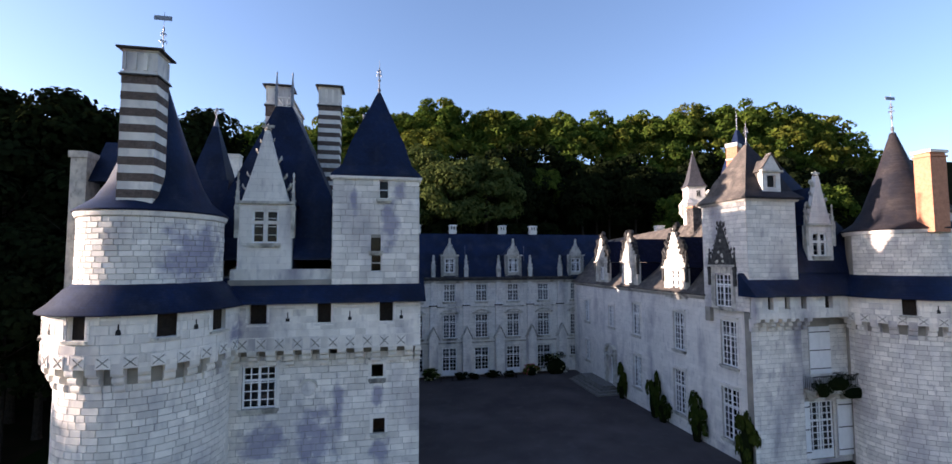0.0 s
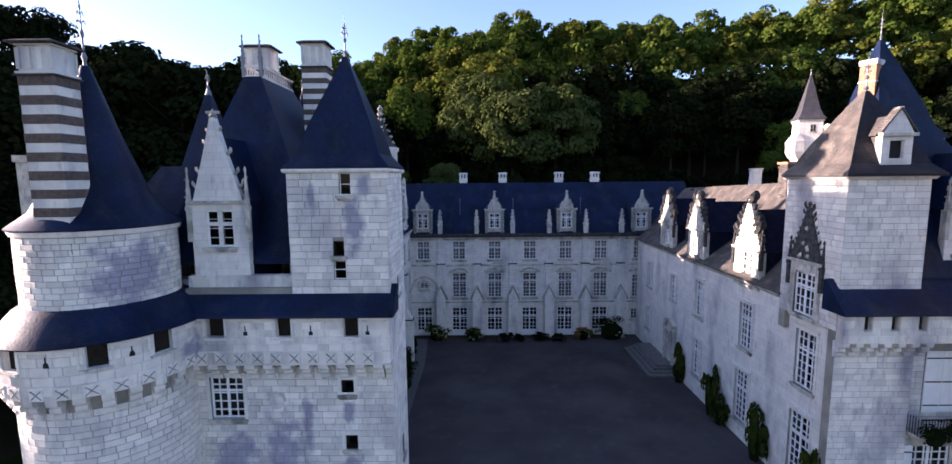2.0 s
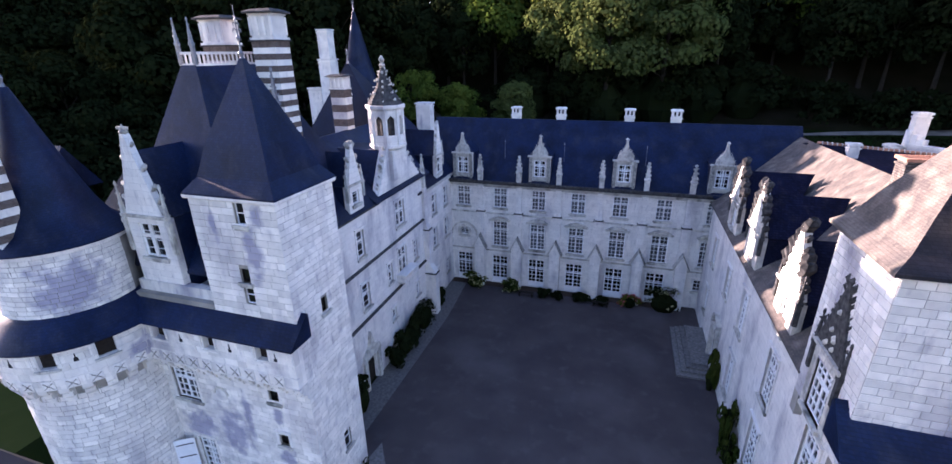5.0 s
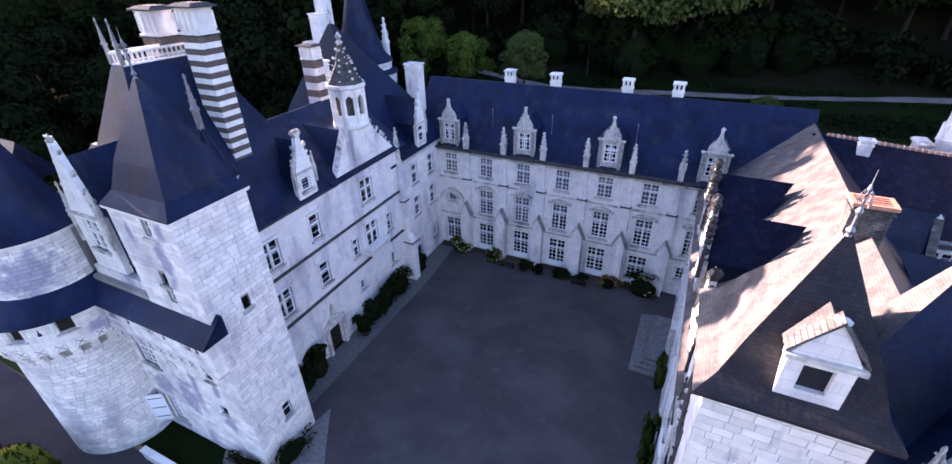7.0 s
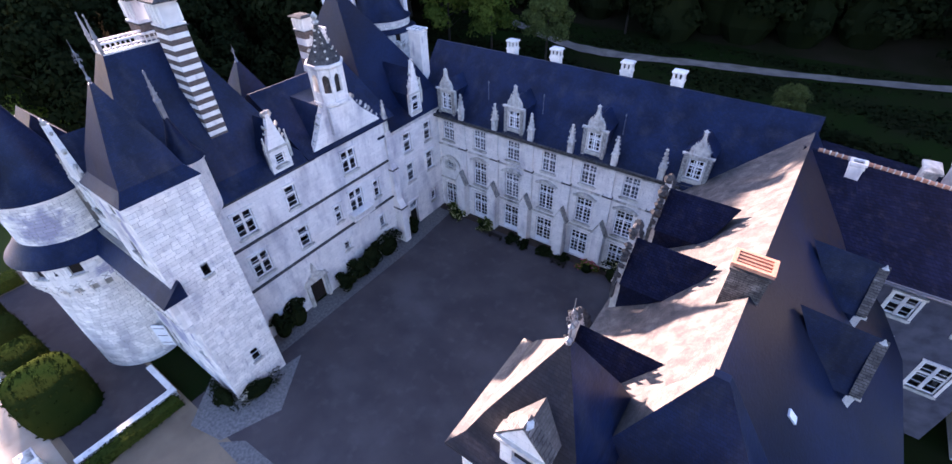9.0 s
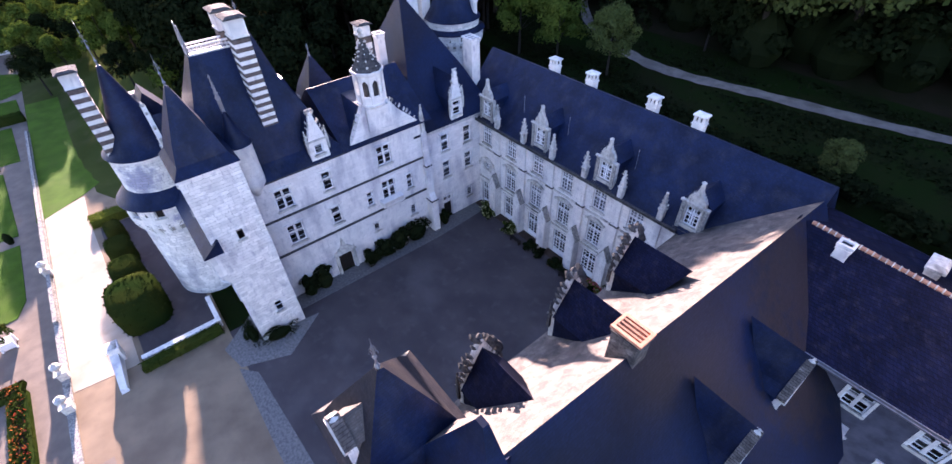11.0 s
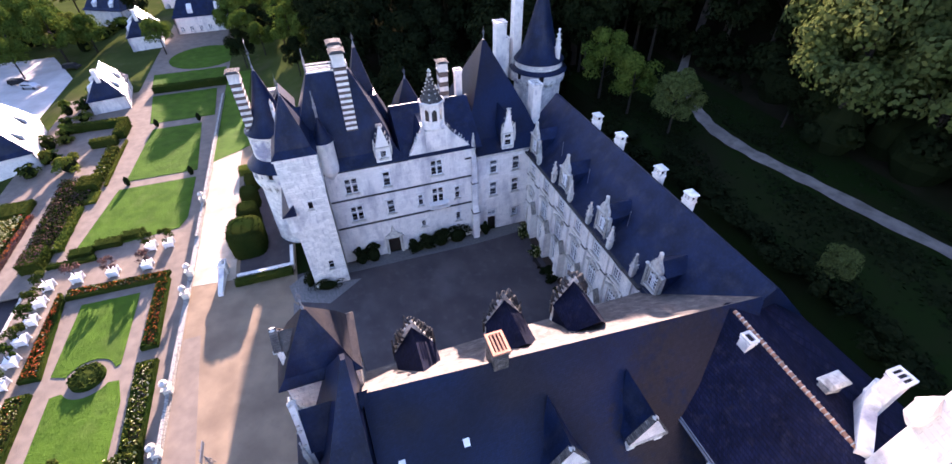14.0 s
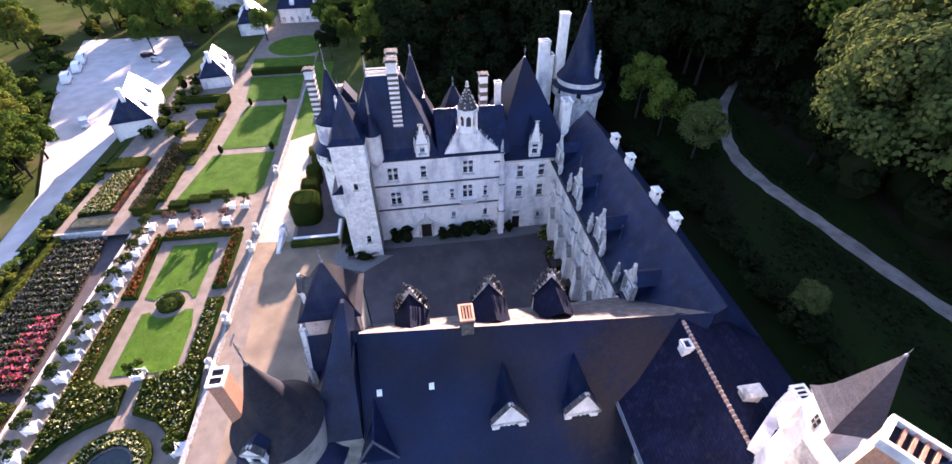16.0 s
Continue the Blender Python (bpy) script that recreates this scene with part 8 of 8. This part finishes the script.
hedge("clipped_hedge", -36.5, -32.6, -24.0, -17.6, ZG - 0.02, ZG + 0.9, "dark hedge closing the cutting bed")
hedge("clipped_hedge", -17.2, -15.2, -22.4, -16.4, ZG - 0.02, ZG + 0.55, "grey-green low hedge at the terrace edge", material=GREYGREEN)
flower_field("cutting_bed", [(-42, -15.4), (-41, -10.4), (-35.5, -9.6), (-22.4, -11.6), (-22.8, -14.6)], ZG, 0.7, "dark purple and green planted border", ((BOX, 0.9), (LEAF_DARK, 0.6), (RUSSET, 0.5)), 3600, 0.16)
hedge("narrow_hedge", -54.5, -38.0, -8.3, -7.8, ZG, ZG + 0.4, "narrow yellow-green clipped hedge beside the walk", 60, 0.09, LEAF_WARM)
hedge("planted_border", -32.0, -21.2, -10.9, -9.7, ZG, ZG + 0.6, "leafy green border plants beside the walk", 50, 0.15, LEAF, bloom=LEAF_WARM, cat="flower bed")
flower_field("cutting_bed", [(-52.0, -10.5), (-51.5, -8.5), (-40.4, -8.5), (-40.2, -10.6)], ZG, 0.8, "rows of tall pale green leafy plants", ((LEAF_WARM, 0.9), (BOX, 0.6), (CREAM, 0.06)), 2600, 0.2, True)
hedge("clipped_hedge", -36.4, -33.0, -11.2, -8.3, ZG, ZG + 0.4, "low flat yellow-green clipped hedge square", 60, 0.1, LEAF_WARM)
bush("garden_shrub", -46.2, -15.2, ZG, 2.4, 2.0, 2.6, "large loose yellow-green shrub beside the lodge", 1500, 0.2, LEAF_WARM)
hedge("long_hedge", -24.0, 40.0, -24.4, -23.6, ZL - 0.02, ZL + 0.75, "long yellow-green clipped hedge beside the drive", 40, 0.12, LEAF_WARM)
hedge("topiary_box", -21.2, -17.4, -13.6, -10.8, ZG - 0.02, ZG + 1.7, "square clipped hedge block with russet top", 70, 0.1, BOX, bloom=RUSSET, cat="topiary")
for x, y, w_, d_ in ((-38.6, -10.2, 3.4, 1.5), (-62.4, -14.4, 1.6, 5.4), (-58.6, -9.4, 5.4, 1.0), (-54.0, -11.6, 1.6, 2.2)):
    # yellow leaves strewn on the dark blocks stand for sun on their tops
    hedge("topiary_box", x - w_ / 2, x + w_ / 2, y - d_, y + d_, ZG - 0.02, ZG + 1.5, "clipped hedge block along the garden", 45, 0.11, BOX, "garden hedge blocks", bloom=LEAF_WARM, cat="topiary")
for x0_, x1_, y0_, y1_ in ((-20.2, -18.6, -8.2, -5.2), (-21.4, -19.8, -5.2, -1.8), (-22.2, -20.8, -1.8, 1.0)):
    hedge("clipped_hedge", x0_, x1_, y0_, y1_, ZG, ZG + 0.9, "low dark clipped hedge at the lawn end", group="lawn end hedges")
hedge("clipped_hedge", -18.2, -17.4, -10.6, -4.6, ZG, ZG + 0.6, "low clipped hedge before the tubs")
hedge("clipped_hedge", -79.0, -77.4, -7.0, 9.0, ZG, ZG + 1.5, "tall clipped hedge closing the lawns")
for x, y in ((-37.2, -4.4), (-37.2, 5.6), (-59.4, -3.4), (-59.4, 4.6)):
    t = thing("yew_column", (x, y, ZG), "small dark clipped yew column", "topiary", "yew columns")
    b_ = bmesh.new()
    lathe(b_, [(0.3, ZG), (0.45, ZG + 0.5), (0.4, ZG + 1.2), (0.08, ZG + 1.7)], x, y, 10)
    part("body", b_, LEAF_DARK, t)
slab("car_park", [(-124, -72), (-104, -66), (-88, -62), (-63, -51.7), (-31, -37), (10, -33), (60, -33), (60, -26.5), (-10, -27.2), (-36, -29), (-66, -33), (-94, -27), (-124, -42)], -6.2, CARPARK, "wide pale gravel car park and drive", "car park")
b_ = bmesh.new()
prism(b_, [(-110, -22, -6.6), (-70, -25.8, -6.6), (-36, -28.4, -6.6), (60, -26.2, -6.6), (60, -24.5, -6.6), (-80, -24.5, -6.6)], [(-110, -22, -3.9), (-70, -25.4, -3.9), (-36, -26.6, -3.9), (60, -25.4, -3.9), (60, -24.5, -3.76), (-80, -24.5, -3.76)])
tagged(part("bank", b_, MEADOW), "grassy bank above the drive", "bank", kind="structure")
for i in range(16):
    x = -34 + i * 3.4
    bush("drive_shrub", x + trng.uniform(-1, 1), -25.6 + trng.uniform(-0.5, 0.5), -3.9, trng.uniform(1.2, 2.0), 1.2, trng.uniform(1.4, 2.4), "rounded green shrub on the bank beside the drive", 500, 0.17, LEAF if i % 3 else LEAF_WARM, "bank shrubs")


# ---- estate houses ----
def house(name, x, y, z, lx, ly, hw_, hr, turn, label):
    m = turned(x, y, z, turn)
    t = thing(name, (x, y, z), label, "house", "estate houses")
    hs = [(1.0 + k * 2.6, 2.0 + k * 2.6, 0.9, 2.4) for k in range(int((lx - 1.5) // 2.6))]
    b2 = bmesh.new()
    wall_mesh(b2, m @ Matrix.Translation((-lx / 2, -ly / 2, 0)), lx, hw_, hs, 0.4)
    wall_mesh(b2, m @ turned(lx / 2, ly / 2, 0, 180), lx, hw_, hs, 0.4)
    for s, a in ((-1, -90), (1, 90)):
        wall_mesh(b2, m @ turned(s * lx / 2, ly / 2 if s < 0 else -ly / 2, 0, a), ly, hw_, [], 0.4)
    part("wall", b2, STONE_SMOOTH, t)
    for a, b, c, d in hs:
        window(t, m @ Matrix.Translation((-lx / 2 + (a + b) / 2, -ly / 2, c)), b - a, d - c, "cross")
        window(t, m @ turned(lx / 2 - (a + b) / 2, ly / 2, c, 180), b - a, d - c, "cross")
    b2 = bmesh.new()
    hip(b2, (-lx / 2 - 0.3, lx / 2 + 0.3, -ly / 2 - 0.3, ly / 2 + 0.3), hw_, (-lx / 2 + ly * 0.3, lx / 2 - ly * 0.3, -0.05, 0.05), hw_ + hr, 0.2)
    b2.transform(m)
    part("roof", b2, SLATE, t, "steep slate roof")
    for k in (-0.2, 0.25):
        b2 = bmesh.new()
        for s in (-1, 1):
            prism(b2, [(k * lx - 0.7, s * ly * 0.42, hw_ + 0.3), (k * lx + 0.7, s * ly * 0.42, hw_ + 0.3), (k * lx + 0.7, s * ly * 0.1, hw_ + hr * 0.6), (k * lx - 0.7, s * ly * 0.1, hw_ + hr * 0.6)], [(k * lx - 0.7, s * ly * 0.42, hw_ + 1.9), (k * lx + 0.7, s * ly * 0.42, hw_ + 1.9), (k * lx + 0.7, s * ly * 0.1, hw_ + hr * 0.75), (k * lx - 0.7, s * ly * 0.1, hw_ + hr * 0.75)], m)
        part("dormer", b2, STONE_SMOOTH, t)
    b2 = bmesh.new()
    box(b2, lx * 0.38, lx * 0.38 + 0.8, -0.4, 0.4, hw_ + hr * 0.7, hw_ + hr + 1.3, m)
    part("chimney", b2, STONE, t)
    return t


house("lodge", -56, -26.5, -4.5, 17, 8.0, 4.2, 5.2, 15, "long white stone lodge with steep slate roof")
house("lodge", -77, -15.0, -4.0, 13, 7.0, 3.4, 4.6, 10, "small white lodge with steep slate roof")
house("lodge", -119, -15.0, -4.0, 14, 8.0, 4.2, 5.2, 10, "white lodge with sunlit slate roof")
house("lodge", -127, 1.0, -3.8, 17, 7.5, 5.0, 4.5, 90, "cream house with blue-grey slate roof")
house("lodge", -150, -30.0, -5.0, 14, 8.0, 5.0, 5.0, 60, "distant cream house with slate roof")
house("lodge", -160, -8.0, -4.5, 16, 8.0, 5.0, 5.0, 85, "distant cream house with slate roof")


# ---- parked cars ----
def car(x, y, z, turn, van, paint):
    m = turned(x, y, z, turn)
    t = thing("van" if van else "car", (x, y, z), "white parked van on pale gravel" if van else "parked car on the gravel", "van" if van else "car", "parked vehicles")
    L, W, Hh = (5.2, 2.0, 2.3) if van else (4.2, 1.75, 1.45)
    b2 = bmesh.new()
    pf = [(-L / 2, 0.35), (-L / 2, Hh * 0.55), (-L / 2 + 0.15, Hh * 0.95), (L * 0.18, Hh), (L * 0.34, Hh * 0.58), (L / 2 - 0.1, Hh * 0.5), (L / 2, 0.35)]
    rings(b2, [[(u, s * W / 2 * (0.86 if v > Hh * 0.7 else 1), v) for u, v in pf] for s in (-1, 1)], m=m)
    part("body", b2, paint, t)
    b2 = bmesh.new()
    box(b2, -L * 0.38, L * 0.16, -W / 2 * 0.95, W / 2 * 0.95, Hh * 0.62, Hh * 0.86, m)
    part("glazing", b2, IRON, t)
    for u in (-L * 0.32, L * 0.32):
        for s in (-1, 1):
            b2 = bmesh.new()
            wm_ = m @ Matrix.Translation((u, s * (W / 2 - 0.1), 0.32)) @ Matrix.Rotation(radians(90), 4, "X")
            rings(b2, [[(r * math.cos(a), r * math.sin(a), h_) for a in [2 * math.pi * i / 14 for i in range(14)]] for r, h_ in ((0.28, -0.11), (0.32, -0.08), (0.32, 0.08), (0.28, 0.11))], m=wm_)
            part("wheel", b2, IRON, t)


SILVER = mat("silver_car_paint", (0.5, 0.51, 0.53), 0.3, metal=0.3, bump=0.0)
for x, y, a, v, p in ((-103, -62.5, 20, True, WHITE), (-96, -60.5, 20, True, WHITE), (-88, -59.5, 20, True, WHITE), (-100, -40, 70, False, SILVER), (-104, -44, 70, False, IRON), (-60, -42, 30, False, SILVER), (-112, -34, 80, False, IRON)):
    car(x, y, -6.2, a, v, p)

# ---- trees east and north of the castle ----
for i in range(63):
    x = -24 - (i % 9) * 7.5 + trng.uniform(-2, 2)
    y = 36 + (i // 9) * 8.0 + trng.uniform(-3, 3)
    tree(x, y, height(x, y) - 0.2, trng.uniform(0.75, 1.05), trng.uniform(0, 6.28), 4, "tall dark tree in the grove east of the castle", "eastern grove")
for x, y, s in ((-112, 9.5, 0.85), (-120, 11, 0.9), (-129, 9, 0.95), (-106, -8.5, 0.6), (-38, -49, 1.15), (-47, -55, 1.3), (-33, -46, 0.9), (-56, -60, 1.25), (-66, -62, 1.1), (-42, -62, 1.3), (-34, -56, 1.2), (-108, -78, 1.1), (-116, -82, 1.2), (-132, -56, 0.8), (-136, -48, 0.9), (-128, -36, 0.8), (-122, -30, 0.7), (-116, -36, 0.9), (-52, -52, 0.95), (-46, -47, 0.85), (-58, -58, 1.0), (-40, -45, 0.7), (-64, -66, 1.0), (-50, -62, 1.0), (-36, -50, 0.8), (-44, -56, 0.9), (-38, -42, 0.85), (-31, -43, 0.8), (-45, -42.5, 0.8), (-124, -50, 0.9), (-130, -42, 0.9), (-108, -44, 0.7), (-135, -66, 1.0), (-145, -80, 1.0), (-150, -55, 1.0), (-120, -90, 1.0), (-165, -45, 1.0), (-140, -20, 0.7), (-100, -88, 0.9), (-85, -85, 0.9), (-170, -70, 1.0), (-180, -30, 1.0), (-175, 5, 1.0), (-150, 8, 0.9), (-138, 6, 0.9), (-120, 46, 0.9), (-105, 40, 0.7), (-95, 44, 0.8)):
    tree(x, y, height(x, y) - 0.3, s, trng.uniform(0, 6.28), trng.randint(0, 6), "broadleaf tree beside the garden and car park", "park trees")
for x, y, s, v in ((3, 97, 1.45, 2), (9, 101, 1.5, 2), (-3, 102, 1.3, 6), (-6, 71, 0.55, 0), (-12, 70, 0.6, 3), (-22, 72, 0.8, 4), (-30, 78, 0.9, 4), (-20, 84, 0.9, 4), (6, 86, 0.5, 4)):
    tree(x, y, height(x, y) - 0.2, s, 1.0, v, "pale-leaved tree standing at the meadow edge", "meadow trees")

# tall trees behind the castle's south-east corner
for i in range(12):
    x, y = -27 - (i % 4) * 8 + trng.uniform(-2, 2), 63 + (i // 4) * 8 + trng.uniform(-2, 2)
    tree(x, y, height(x, y) - 0.3, trng.uniform(1.3, 1.5), trng.uniform(0, 6.28), 4, "very tall dark broadleaf tree behind the castle", "tall trees behind the castle")
# bushes along the foot of the meadow and round the car park
for i in range(30):
    x = -6 + i * 1.5 + trng.uniform(-1, 1)
    y = 66.6 + trng.uniform(0, 2.5)
    bush("bank_bush", x, y, height(x, y) - 0.1, trng.uniform(0.9, 1.8), trng.uniform(0.9, 1.6), trng.uniform(0.8, 2.0), "dark wild bush on the bank behind the castle", 260, 0.17, LEAF_DARK, "bank bushes")
for i in range(40):
    f = i / 39
    x, y = (-30 - 95 * f + trng.uniform(-3, 3), -41 - 38 * f + trng.uniform(-5, 1)) if i % 2 else (-126 - trng.uniform(0, 25), -75 + 60 * f)
    bush("park_shrub", x, y, height(x, y) - 0.2, trng.uniform(2.0, 3.8), trng.uniform(2.0, 3.4), trng.uniform(2.4, 5.0), "rounded green shrub at the edge of the car park", 700, 0.32, (LEAF, BOX, LEAF_WARM, LEAF)[i % 4], "car park shrubs")
for i in range(14):
    x, y = -46 - i * 3.2 + trng.uniform(-1, 1), -20.5 + trng.uniform(-2.5, 2.5)
    bush("garden_shrub", x, y, -3.6, trng.uniform(1.2, 2.0), trng.uniform(1.0, 1.8), trng.uniform(1.4, 2.8), "garden shrub among the lodge borders", 420, 0.2, (BOX, LEAF_WARM, LEAF)[i % 3], "lodge garden shrubs")
n = 30000
c = np.stack([G.uniform(-28, 62, n), G.uniform(68.5, 86, n)], axis=1)
c = c[np.sin(c[:, 0] * 0.31 + np.cos(c[:, 1] * 0.5) * 2) + np.cos(c[:, 1] * 0.7 + c[:, 0] * 0.1) + G.normal(size=n) * 0.7 > 0.0]
c = c[np.abs(c[:, 1] - np.interp(c[:, 0], [p[0] for p in TRK], [p[1] for p in TRK])) > 1.7]
zz = np.array([height(x, y) for x, y in c]) + 0.05
c3 = np.concatenate([c, zz[:, None]], axis=1)
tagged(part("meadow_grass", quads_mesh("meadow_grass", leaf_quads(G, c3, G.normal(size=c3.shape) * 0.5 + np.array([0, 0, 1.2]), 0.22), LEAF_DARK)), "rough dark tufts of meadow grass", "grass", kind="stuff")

# low trees round the eastern lawn
for i, (x, y) in enumerate(((-58, 27), (-64, 30), (-70, 26.5), (-77, 30), (-84, 27), (-91, 31), (-52, 31), (-45, 33))):
    tree(x, y, height(x, y) - 0.2, 0.5 + 0.1 * (i % 3), i * 1.3, (4, 0, 3)[i % 3], "broadleaf tree edging the eastern lawn", "eastern lawn trees")
# trees that stand clear of the wood, with sunlight in their pale leaf colour
rs = random.Random(21)
PALE_CROWN = quads_mesh("crown", crown_arrays(rs, 0, 0, 12.5, 6.5, 9.0, 11000, 0.26, 34), LEAF_PALE)
PALE_TRUNK = mesh_of("trunk", trunk_bm(rs, 21, 0.45, 7.0, 6.0), BARK)
for x, y, s, a in ((12.0, 85.5, 0.95, 0.4), (20.0, 88.0, 1.0, 2.2), (6.0, 92.0, 1.05, 4.0), (1.0, 72.6, 0.40, 1.0), (27.8, 69.5, 0.20, 2.0)):
    z = height(x, y) - 0.3
    t = thing("tree", (x, y, z), "tree with pale sunlit crown behind the castle", "tree", "pale trees")
    m = Matrix.Translation((x, y, z)) @ Matrix.Rotation(a, 4, "Z") @ Matrix.Diagonal((s, s, s, 1))
    part("trunk", PALE_TRUNK, None, t, m=m)
    part("crown", PALE_CROWN, None, t, m=m)

slab("lawn", [(-33.5, 10.6), (-36.5, 15.3), (-38.8, 17.7), (-41.9, 19.8), (-32.0, 40.0), (-75.0, 40.0), (-75.0, 10.6)], 0.03, GRASS, "shaded green lawn east of the castle", "lawn")
for i in range(16):
    x, y = -78 - i * 3.6 + trng.uniform(-1.5, 1.5), 14.5 + (i % 3) * 4.5 + trng.uniform(-1, 1)
    tree(x, y, height(x, y) - 0.2, trng.uniform(0.48, 0.62), trng.uniform(0, 6.28), (4, 0, 4, 3)[i % 4], "broadleaf tree edging the eastern lawn", "eastern lawn trees")

# dense undergrowth added in darkened leaf, standing for the dark under the pale trees
for x, y, r, h_ in ((12.0, 86.5, 4.5, 8.0), (20.0, 89.0, 5.0, 8.5), (6.0, 92.5, 5.0, 8.0), (16.0, 90.0, 4.5, 7.0), (26.0, 90.0, 4.5, 7.5), (0.0, 90.0, 4.5, 7.0), (32.0, 91.5, 4.5, 7.0)):
    bush("wood_edge_bush", x, y, height(x, y) - 0.3, r, r * 0.8, h_, "tall dark thicket at the edge of the wood", 2600, 0.3, LEAF_DARK, "wood edge thickets")
